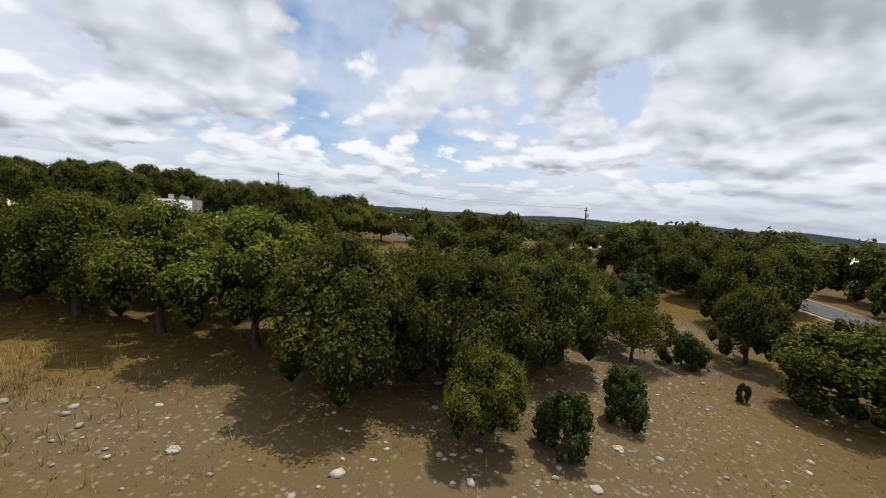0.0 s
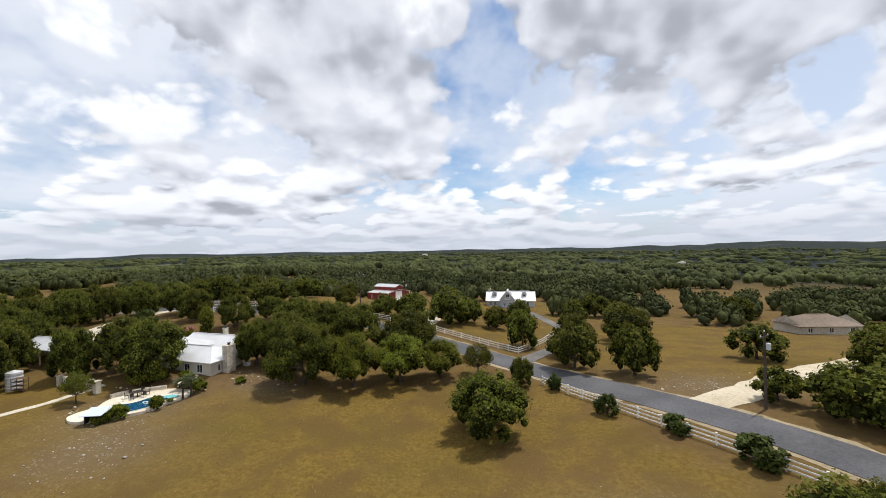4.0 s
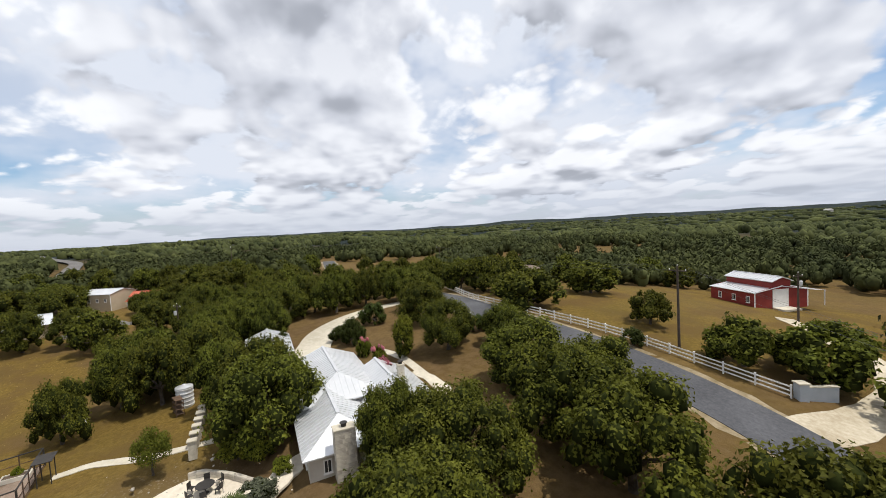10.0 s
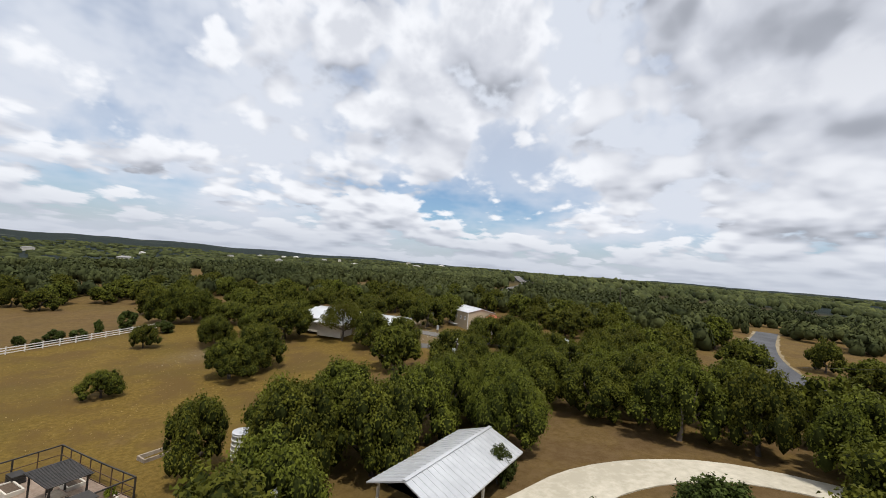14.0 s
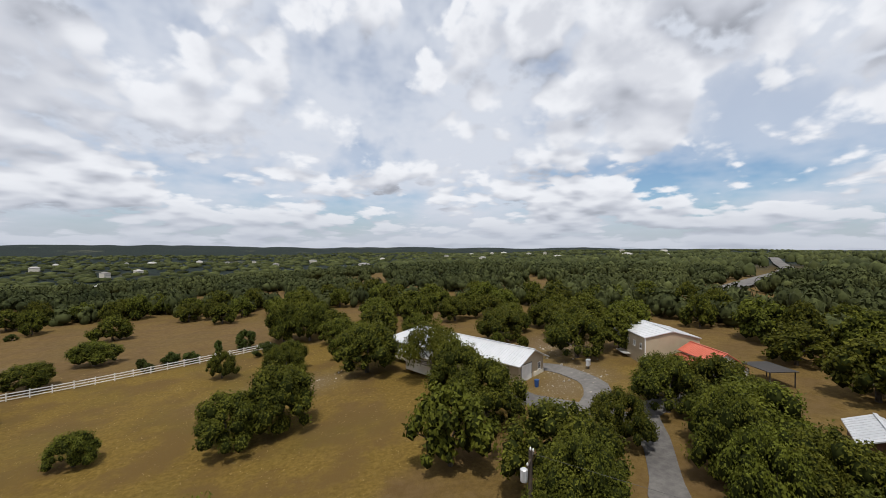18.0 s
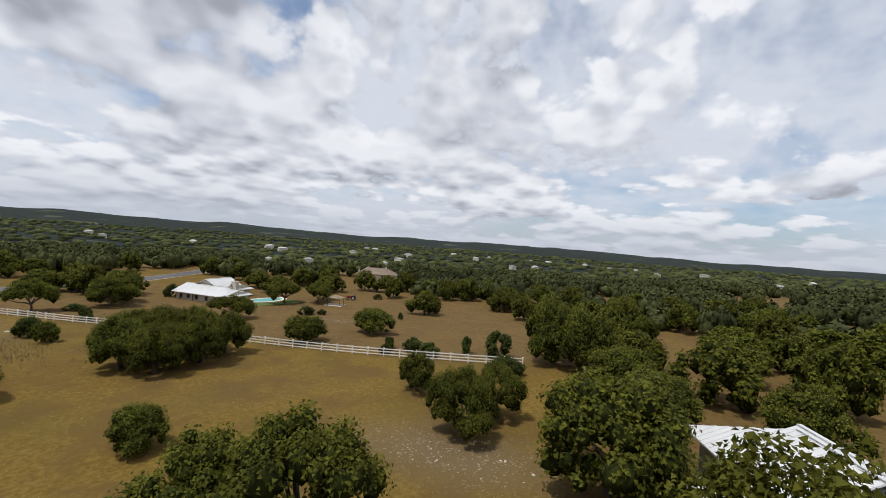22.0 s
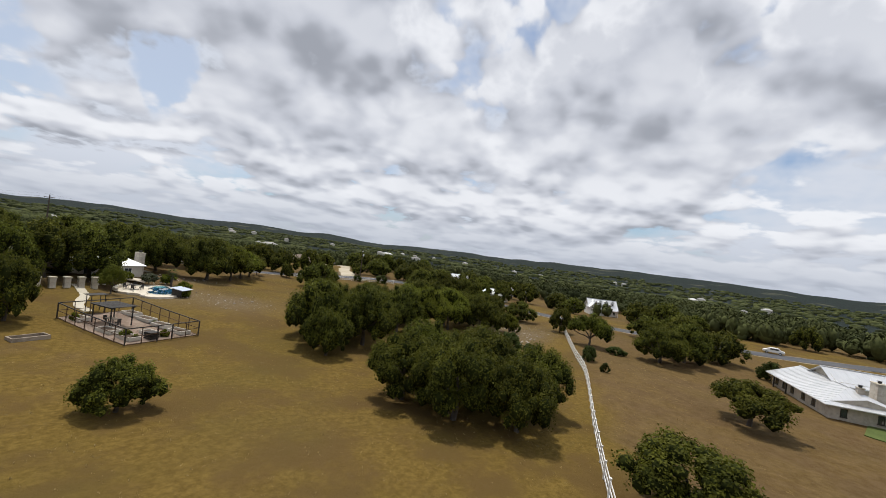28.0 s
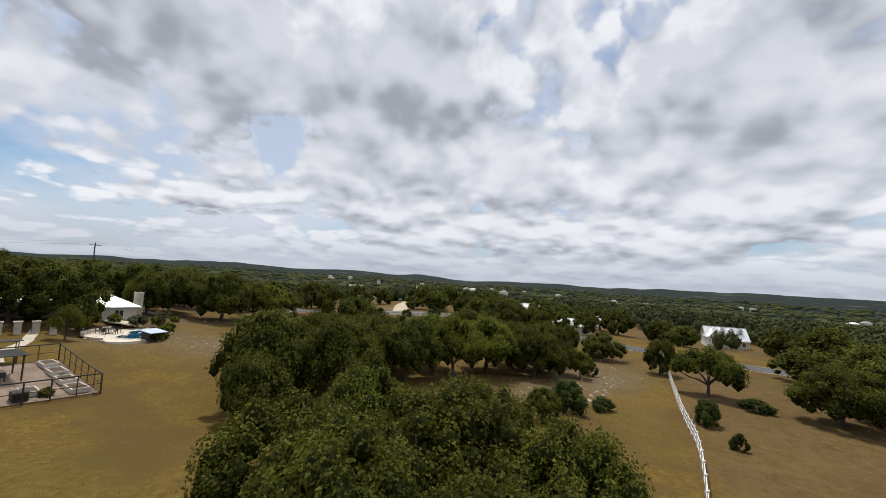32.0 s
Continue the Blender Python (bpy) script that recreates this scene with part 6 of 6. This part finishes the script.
# ---- walk, pillars, tanks ----
paving("garden_walk", ribbon([(-59.5, 55.2), (-59.6, 58), (-58.5, 60.5), (-57.2, 63), (-56.5, 66.5), (-56.0, 69.5)], 1.1, 0.07, 0.2, 0.7, 0.06, 12), CONCRETE, "pale winding concrete garden walk", "path")
for i in range(7):
    x, y = (-54.4 - i * 1.68, 67.6) if i < 6 else (-62.6, 70.1)
    p = thing("stone_pillar", x, y, None, 0, "square limestone pillar with a pale cap", "pillar", "row of stone pillars")
    part("shaft", block(-0.36, -0.36, -0.3, 0.36, 0.36, 1.45, 0.03), LIMESTONE, p)
    part("cap", block(-0.44, -0.44, 1.45, 0.44, 0.44, 1.6, 0.03), CONCRETE, p)
    if 0 < i < 6:
        for z in (0.35, 1.2):
            part("iron_rail", block(0.36, -0.02, z, 1.39, 0.02, z + 0.04), DARK_METAL, p)
        for k in range(7):
            part("iron_bar", block(0.45 + k * 0.14, -0.012, 0.2, 0.47 + k * 0.14, 0.012, 1.3), DARK_METAL, p)
for x, y, hh, rr in ((-72.6, 53.0, 2.5, 0.95), (-68.9, 65.0, 2.5, 0.95)):
    t = thing("water_tank", x, y, None, 0, "pale galvanised rainwater tank with white hoops under oaks", "water tank", "rainwater tanks")
    prof = []
    for i in range(25):
        prof.append((rr + (0.03 if i % 2 else 0.0), -0.2 + (hh + 0.2) * i / 24))
    part("tank_shell", lathe(prof, 24), GALV_ROOF, t)
    part("tank_roof", lathe([(rr + 0.06, hh), (rr + 0.06, hh + 0.06), (0.25, hh + 0.3), (0.2, hh + 0.36)], 24), WHITE_ROOF, t)
    for i in range(5):
        z = 0.3 + i * (hh - 0.5) / 4
        part("hoop", lathe([(rr + 0.02, z), (rr + 0.07, z + 0.02), (rr + 0.07, z + 0.08), (rr + 0.02, z + 0.1)], 24), WHITE_PAINT, t)
# the rack stands in tree shade: the dark pipe tone paints that shade in
rack = thing("garden_rack", -66.6, 64.6, None, 20, "steel rack under the oaks, their shade put into its dark colour", "rack")
for x in (-0.9, 0.9):
    for y in (-0.4, 0.4):
        part("upright", block(x - 0.03, y - 0.03, -0.1, x + 0.03, y + 0.03, 2.1), RUST_PIPE, rack)
for z in (0.3, 0.9, 1.5, 2.0):
    part("rack_shelf", block(-0.95, -0.42, z, 0.95, 0.42, z + 0.05, 0.01), RUST_PIPE, rack)
b = thing("timber_frame_bed", -67.8, 46.0, None, 5, "low weathered timber frame lying in the grass", "timber frame")
for q in ((-1.5, -0.7, 1.5, -0.55), (-1.5, 0.55, 1.5, 0.7), (-1.5, -0.55, -1.35, 0.55), (1.35, -0.55, 1.5, 0.55)):
    part("board", block(q[0], q[1], -0.1, q[2], q[3], 0.38, 0.01), PLANK, b)


# ---- pool ----
def blob(cx, cy, rx, ry, turn, wobble, k=40, seed=1):
    rnd = random.Random(seed)
    ph = [rnd.uniform(0, 6.28) for _ in range(3)]
    out = []
    for i in range(k):
        a = 2 * math.pi * i / k
        r = 1 + wobble * (math.sin(2 * a + ph[0]) + 0.6 * math.sin(3 * a + ph[1]))
        x, y = rx * r * math.cos(a), ry * r * math.sin(a)
        c, s = math.cos(radians(turn)), math.sin(radians(turn))
        out.append((cx + x * c - y * s, cy + x * s + y * c))
    return out


PZ = 1.4


def ring(points, per=6):
    """A closed smooth outline through a few corner points."""
    out = []
    n = len(points)
    for i in range(n):
        a, b, c, d = (Vector(points[(i + k) % n]) for k in (-1, 0, 1, 2))
        for k in range(per):
            t = k / per
            p = 0.5 * (2 * b + (c - a) * t + (2 * a - 5 * b + 4 * c - d) * t * t + (3 * b - a - 3 * c + d) * t ** 3)
            out.append((p.x, p.y))
    return out


deck = fill(ring([(-46.6, 60.6), (-49.3, 61.2), (-49.9, 62.9), (-49.6, 64.6), (-50.7, 66.3), (-51.2, 68.2), (-49.6, 71.0), (-47.3, 73.0), (-43.6, 73.6), (-41.6, 72.2), (-41.7, 68.6), (-41.8, 65.8), (-43.6, 63.2)]), PZ - 0.9, PZ)
paving("pool_deck", deck, DECK, "cream concrete deck round a free-form pool", "pool deck")
pool_line = ring([(-46.6, 62.6), (-48.0, 64.2), (-47.7, 65.9), (-46.4, 66.8), (-45.9, 68.2), (-45.8, 69.4), (-44.4, 70.4), (-42.6, 71.2), (-42.4, 69.8), (-42.8, 68.4), (-42.6, 66.7), (-43.2, 65.2), (-44.6, 63.6)])
pool_mid = Vector((-44.9, 66.9))
paving("pool_coping", fill([(pool_mid + (Vector(p) - pool_mid) * 1.09)[:] for p in pool_line], PZ - 0.2, PZ + 0.05), CONCRETE, "pale coping round the pool", "coping")
tagged(part("pool_water", fill(pool_line, PZ - 0.2, PZ + 0.058), WATER, None), "deep blue swimming pool water", "water", kind="structure")
shelf = thing("pool_steps", -43.4, 70.5, PZ, 0, "pale blue tanning shelf at the pool's end", "pool steps")
part("step_surface", fill(blob(0, 0, 1.0, 0.8, 0, 0.08, 20, 3), 0.0, 0.066), WATER_PALE, shelf)
bed_line = ring([(-41.6, 63.0), (-39.7, 64.6), (-39.4, 66.6), (-39.6, 68.4), (-39.3, 70.9), (-39.5, 73.0), (-40.6, 74.7), (-42.2, 75.4), (-43.6, 74.4), (-42.4, 72.4), (-42.2, 68.5), (-42.6, 65.0)])
paving("planting_bed", fill(bed_line, -0.4, 0.9), PALE_GRAVEL_BED, "gravel planting bed edging the pool", "planting bed")
rnd = random.Random(8)
wall = thing("stone_edging", -41, 68.6, 0.8, 0, "row of rough limestone edging blocks", "edging")
for i, (x, y) in enumerate(bed_line[:46]):
    o = part("edging_stone", block(-0.3, -0.14, -0.5, 0.3, 0.14, rnd.uniform(0.36, 0.48), 0.05), LIMESTONE, wall)
    nx, ny = bed_line[i + 1]
    o.matrix_basis = pose(x + 41, y - 68.6, -0.22, rnd.uniform(-6, 6), rnd.uniform(-6, 6), math.degrees(math.atan2(ny - y, nx - x)))
low = thing("low_stone_wall", -50, 70, PZ, 0, "low dry limestone wall behind the pool deck", "wall")
line = [(-51.4, 67.6), (-51.3, 68.8), (-50.4, 70.0), (-49.6, 71.0), (-48.5, 72.0), (-47.4, 72.9)]
for i, (a, c) in enumerate(zip(line, line[1:])):
    for k in range(2):
        x, y = (a[0] + (c[0] - a[0]) * (k + 0.5) / 2, a[1] + (c[1] - a[1]) * (k + 0.5) / 2)
        for row in range(2):
            o = part("wall_stone", block(-0.36, -0.2, -0.14, 0.36, 0.2, 0.14, 0.04), LIMESTONE, low)
            o.matrix_basis = pose(x + 50, y - 70, 0.13 + row * 0.27, 0, 0, math.degrees(math.atan2(c[1] - a[1], c[0] - a[0])) + rnd.uniform(-6, 6))
pump = thing("pump_shelter", -44.6, 61.9, 1.2, 25, "small dark pump shelter with a pale blue roof panel", "pump shelter")
for i in (-0.9, 0.9):
    for j in (-0.8, 0.8):
        post(pump, i, j, -0.2, 1.25, 0.1, DARK_METAL)
part("side_panel", block(-0.95, -0.85, 0, -0.9, 0.85, 1.2), DARK_METAL, pump)
part("front_panel", block(-0.9, 0.8, 0, 0.9, 0.85, 1.2), DARK_METAL, pump)
bm = block(-1.3, -1.15, 1.28, 1.3, 1.15, 1.36, 0.01)
bm.transform(pose(0, 0, 0, 8, 0, 0))
part("roof_panel", bm, BLUE_PANEL, pump)
part("pump_motor", lathe([(0.3, 0), (0.32, 0.6), (0.2, 0.75)], 10), GREY_SIDING, pump)
# table and chairs on the deck
tx, ty = -48.3, 69.2
tb = thing("patio_table", tx, ty, PZ, 0, "round dark glass patio table", "table")
part("tabletop", lathe([(0.75, 0.7), (0.75, 0.74)], 20), DARK_METAL, tb)
part("pedestal", lathe([(0.3, 0), (0.06, 0.08), (0.06, 0.7)], 10), DARK_METAL, tb)
for k in range(6):
    a = k * math.pi / 3
    ch = thing("patio_chair", tx + 1.25 * math.cos(a), ty + 1.25 * math.sin(a), PZ, math.degrees(a) + 180, "dark metal patio chair at the table", "chair", "patio chairs")
    part("seat", block(-0.24, -0.24, 0.42, 0.24, 0.24, 0.47, 0.02), DARK_METAL, ch)
    part("backrest", block(-0.26, -0.24, 0.47, -0.2, 0.24, 0.95, 0.02), DARK_METAL, ch)
    for i in (-0.2, 0.2):
        for j in (-0.2, 0.2):
            part("leg", block(i - 0.02, j - 0.02, 0, i + 0.02, j + 0.02, 0.42), DARK_METAL, ch)
hose = bmesh.new()
tube(hose, [(-44.7 + 0.6 * math.cos(a) + 0.12 * a, 67.4 + 0.45 * math.sin(a) + 0.1 * a, PZ + 0.09) for a in np.linspace(0, 8, 24)], [0.05] * 24, 6)
tagged(part("pool_hose", hose, WHITE_PAINT, None), "white floating hose of a pool cleaner", "pool hose")
for x, y, r, h in ((-43.0, 63.2, 1.3, 2.0), (-44.0, 61.6, 0.9, 1.3), (-41.3, 67.0, 1.0, 1.8), (-46.6, 75.4, 1.0, 1.4), (-41.2, 73.2, 1.2, 1.8), (-37.6, 77.6, 0.9, 1.1), (-51.6, 71.6, 1.9, 2.2), (-50.2, 73.4, 1.6, 2.2), (-41.4, 69.0, 0.5, 0.5)):
    plant("shrub", 0, x, y, r, h, "shrubs round the pool")
plant("grey_shrub", 0, -44.0, 73.4, 1.5, 1.7, "shrubs round the pool", "silver-green round shrub by the pool")


def palm(x, y, high, n=26, seed=1):
    rnd = random.Random(seed)
    p = thing("palm", x, y, 1.1, 0, "small fan palm with a slim trunk by the pool", "palm", "palms by the pool")
    bm = bmesh.new()
    tube(bm, [(0, 0, -0.4), (0.06, 0, high * 0.5), (0.1, 0, high)], [0.16, 0.13, 0.12], 7)
    part("trunk", bm, BARK, p)
    fr = bmesh.new()
    for i in range(n):
        a = i * 2.4
        up = rnd.uniform(-0.35, 0.9)
        d = Vector((math.cos(a) * math.cos(up), math.sin(a) * math.cos(up), math.sin(up)))
        s = Vector((-math.sin(a), math.cos(a), 0))
        c = Vector((0.1, 0, high)) + d * 0.55
        for k in range(7):
            e = (k - 3) * 0.28
            q = (d * math.cos(e) + s * math.sin(e)).normalized()
            w = q.cross(Vector((0, 0, 1))).normalized() * 0.05
            t = c + q * 0.75 + Vector((0, 0, -0.15))
            fr.faces.new([fr.verts.new(v) for v in (c - w, c + w, t)])
    o = part("fronds", fr, LEAF_PALM, p)
    return p


palm(-41.4, 70.8, 2.4, seed=1)
palm(-41.0, 71.8, 2.8, seed=2)
ac = thing("air_conditioner", -42.2, 83.4, 2.2, 5, "grey outdoor air-conditioning unit by the wall", "air conditioner")
part("cabinet", block(-0.42, -0.42, 0, 0.42, 0.42, 0.9, 0.03), GREY_SIDING, ac)
part("fan_grille", lathe([(0.34, 0.9), (0.34, 0.93), (0.05, 0.95)], 16), DARK_METAL, ac)
paving("patio", ribbon([(-44.2, 73.6), (-46.5, 76.0), (-47.5, 78)], 2.2, 0.06, 0.2, 0.8, 0.15, 14), DECK, "pale flagstone path from pool to house", "path")
plant("shrub", 0, -56.8, 87.6, 1.3, 2.0, label="pink flowering crape myrtle beside the roof")
for x, y in ((-57.5, 88.4), (-59.6, 88.2)):
    k = thing("crape_myrtle", x, y, None, 0, "pink flowering crape myrtle in a front bed", "shrub", "crape myrtles")
    me, lb = crown("blossom", int(abs(x)), 1.1, 2.3, 900, 0.16, 9, PINK, True, 0.2)
    part("blossom", me, PINK, k)
    trunk(3, lb, 2.3, 0.05, k, forks=6)
paving("front_walk", ribbon([(-57, 91.5), (-54, 92.8), (-50, 93.2), (-46, 92), (-42, 89), (-38, 85)], 1.3, 0.07, 0.2, 0.8, 0.1, 15), CONCRETE, "curved pale walk round the front bed", "path")
# sapling in the lawn
plant("open", 0, -53.5, 64.5, 1.9, 4.4, label="thin feathery sapling on the lawn")


# ---- second pool, tractor, car ----
line2 = blob(-6.0, -46.2, 2.8, 5.0, -5, 0.1, seed=6)
tagged(part("pool_surround", fill([((x + 6) * 1.4 - 6, (y + 46.2) * 1.25 - 46.2) for x, y in line2], -3.9, -2.52), DECK, None), "pale deck round a turquoise pool", "pool deck", kind="structure")
tagged(part("pool_water", fill(line2, -3.4, -2.50), WATER_PALE, None), "bright turquoise swimming pool water", "water", kind="structure")
lawn = ribbon([(-12, -52), (-11, -44), (-8, -36)], 8, 0.12, 0.2, 1.0, 0.4, 21)
paving("lawn", lawn, material("green_lawn", ((0.06, 0.085, 0.02), (0.11, 0.14, 0.035)), 2.0, 1.0), "watered green lawn behind the house", "lawn")


def wheel(parent, x, y, r, w):
    bm = bmesh.new()
    tube(bm, [(x, y - w / 2, r), (x, y + w / 2, r)], [r, r], 16)
    o = part("wheel", bm, RUBBER, parent)
    bm = bmesh.new()
    tube(bm, [(x, y - w / 2 - 0.02, r), (x, y + w / 2 + 0.02, r)], [r * 0.55, r * 0.55], 12)
    part("rim", bm, GALV_ROOF, o)


t = thing("tractor", -23.8, -64.6, None, 30, "small dark red tractor parked on the dry field", "tractor")
part("bonnet", block(-0.2, -0.35, 0.7, 1.5, 0.35, 1.35, 0.08), BARN_RED, t)
part("seat_deck", block(-1.2, -0.5, 0.6, -0.2, 0.5, 0.95, 0.05), DARK_METAL, t)
part("canopy", block(-1.3, -0.65, 2.1, 0.0, 0.65, 2.2, 0.03), DARK_METAL, t)
for j in (-0.55, 0.55):
    part("canopy_post", block(-1.2, j - 0.03, 0.9, -1.14, j + 0.03, 2.1), DARK_METAL, t)
for x, y, r, w in ((-0.7, -0.75, 0.7, 0.4), (-0.7, 0.75, 0.7, 0.4), (1.1, -0.6, 0.42, 0.25), (1.1, 0.6, 0.42, 0.25)):
    wheel(t, x, y, r, w)


def car(x, y, turn, mat, label):
    c = thing("car", x, y, None, turn, label, "car", "parked cars")
    bm = bmesh.new()
    prof = [(-2.3, 0.45), (-2.3, 1.0), (-1.6, 1.05), (-1.0, 1.62), (0.7, 1.62), (1.3, 1.08), (2.2, 0.95), (2.3, 0.45)]
    a = [bm.verts.new((px, -0.9, pz)) for px, pz in prof]
    b2 = [bm.verts.new((px, 0.9, pz)) for px, pz in prof]
    bm.faces.new(a)
    bm.faces.new(b2[::-1])
    for i in range(len(prof)):
        j = (i + 1) % len(prof)
        bm.faces.new((a[j], a[i], b2[i], b2[j]))
    bmesh.ops.bevel(bm, geom=bm.edges[:], offset=0.08, segments=2, affect="EDGES")
    part("body", bm, mat, c)
    for s in (-1, 1):
        part("side_window", block(-1.0, s * 0.9 - 0.01, 1.1, 0.8, s * 0.9 + 0.01, 1.5), GLASS, c)
        for px in (-1.4, 1.4):
            wheel(c, px, s * 0.82, 0.34, 0.24)


car(86, 151, 60, DARK_METAL, "dark pickup parked by a far driveway")
car(80, 155, 60, WHITE_PAINT, "white car parked by a far driveway")
car(52, -38, 80, WHITE_PAINT, "white car parked by the road")

# ---- stones, grass, far houses ----
def scatter_rocks():
    rng = np.random.default_rng(12)
    v, f = BALL[1]
    vs, fs, k = [], [], 0
    for a, b, rx, ry in STONY:
        for _ in range(int(rx * ry * 2.2)):
            x, y = a + rng.normal() * rx * 0.55, b + rng.normal() * ry * 0.55
            s = min(0.26, 0.03 + rng.exponential(0.045))
            w = v * (1 + rng.uniform(-0.3, 0.25, (len(v), 1))) * np.array([s * rng.uniform(0.8, 1.5), s * rng.uniform(0.7, 1.2), s * 0.6])
            w = w + np.array([x, y, ground(x, y) + s * 0.15])
            vs.append(w)
            fs.append(f + k)
            k += len(v)
    me = soup("field_rocks", np.concatenate(vs), np.concatenate(fs), ROCK)
    tagged(new("field_rocks", me), "pale limestone rocks scattered over dry grass", "rocks", kind="stuff")


scatter_rocks()
for x, y, s in ((-10.5, 12.2, 0.75), (-7.6, 13.0, 0.6), (-13.8, 11.8, 0.7), (-4.5, 13.4, 0.55), (-2.6, 13.0, 0.5), (-3.6, 12.4, 0.45), (2.2, 14.4, 0.4), (-9.2, 17.0, 0.45), (6.4, 16.2, 0.5), (-5.6, 12.2, 0.5), (8.6, 19.0, 0.5), (0.6, 13.2, 0.45)):
    r = thing("boulder", x, y, None, x * 40, "pale weathered limestone boulder in dry grass", "rock", "boulders by the grove")
    bm = bmesh.new()
    bmesh.ops.create_icosphere(bm, subdivisions=3, radius=s * 0.5)
    for q in bm.verts:
        q.co *= 1 + 0.35 * noise.noise(q.co * 4.4 / s + Vector((x, y, 0))) + 0.1 * noise.noise(q.co * 12 / s)
        q.co.z *= 0.6
    part("stone", bm, ROCK, r)


def scatter_grass():
    rng = np.random.default_rng(21)
    tri = []

    def tuft(x, y, h, n):
        z = ground(x, y)
        for _ in range(n):
            a = rng.uniform(0, 6.28)
            lean = rng.uniform(0.1, 0.6)
            d = np.array([math.cos(a), math.sin(a), 0])
            s = np.array([-math.sin(a), math.cos(a), 0]) * 0.016
            b = np.array([x, y, z - 0.03]) + d * rng.uniform(0, 0.12)
            tri.append((b - s, b + s, b + d * lean * h + np.array([0, 0, h * rng.uniform(0.6, 1.1)])))

    for _ in range(5200):
        x, y = rng.uniform(-34, 32), rng.uniform(8, 44)
        tuft(x, y, rng.uniform(0.08, 0.22), 6)
    for _ in range(1500):
        x, y = -24 + rng.normal() * 5, 19 + rng.normal() * 2.5
        tuft(x, y, rng.uniform(0.35, 0.75), 6)
    for _ in range(9000):
        x, y = rng.uniform(-110, 10), rng.uniform(-20, 60)
        if inside(x, y, FIELD):
            tuft(x, y, rng.uniform(0.06, 0.18), 4)
    for _ in range(2500):
        x, y = rng.uniform(-35, 10), rng.uniform(60, 90)
        tuft(x, y, rng.uniform(0.08, 0.22), 4)
    t = np.array(tri)
    me = soup("dry_grass", t.reshape(-1, 3), np.arange(len(t) * 3).reshape(-1, 3), DRY_STEM)
    tagged(new("dry_grass", me), "tufts of dry straw-coloured grass", "grass", kind="stuff")


scatter_grass()


def far_houses():
    rng = np.random.default_rng(9)
    body, cover = bmesh.new(), bmesh.new()
    for i in range(80):
        a = rng.uniform(-2.6, 1.0) if i < 75 else rng.uniform(0, 6.28)
        r = rng.uniform(520, 1700)
        x, y = -45 + r * math.cos(a), 40 + r * math.sin(a)
        z = ground(x, y) + (4.0 if r < 800 else 6.5)
        L, W, h = rng.uniform(12, 24), rng.uniform(9, 13), rng.uniform(3, 5)
        m = pose(x, y, z, 0, 0, rng.uniform(0, 180))
        b = [m @ Vector(p) for p in ((-L / 2, -W / 2, -5), (L / 2, -W / 2, -5), (L / 2, W / 2, -5), (-L / 2, W / 2, -5), (-L / 2, -W / 2, h), (L / 2, -W / 2, h), (L / 2, W / 2, h), (-L / 2, W / 2, h))]
        bv = [body.verts.new(p) for p in b]
        for q in ((0, 1, 5, 4), (1, 2, 6, 5), (2, 3, 7, 6), (3, 0, 4, 7)):
            body.faces.new([bv[k] for k in q])
        rv = [cover.verts.new(m @ Vector(p)) for p in ((-L / 2 - 0.5, -W / 2 - 0.5, h), (L / 2 + 0.5, -W / 2 - 0.5, h), (L / 2 + 0.5, W / 2 + 0.5, h), (-L / 2 - 0.5, W / 2 + 0.5, h), (-L / 4, 0, h + W * 0.25), (L / 4, 0, h + W * 0.25))]
        for q in ((0, 1, 5, 4), (2, 3, 4, 5), (1, 2, 5), (3, 0, 4)):
            cover.faces.new([rv[k] for k in q])
    h = new("far_houses")
    tagged(h, "scattered pale houses among distant woods", "houses", kind="stuff")
    for nm, bm, mat in (("far_walls", body, CREAM), ("far_roofs", cover, material("far_roof", ((0.22, 0.20, 0.19), (0.50, 0.49, 0.48)), 0.02, 0.7, island=0.5))):
        tagged(part(nm, bm, mat, h), kind="stuff")


far_houses()

woods()
for key in list(PROTO):
    ob = PROTO[key][0]
    for o in (*ob.children_recursive, ob):
        bpy.data.objects.remove(o)
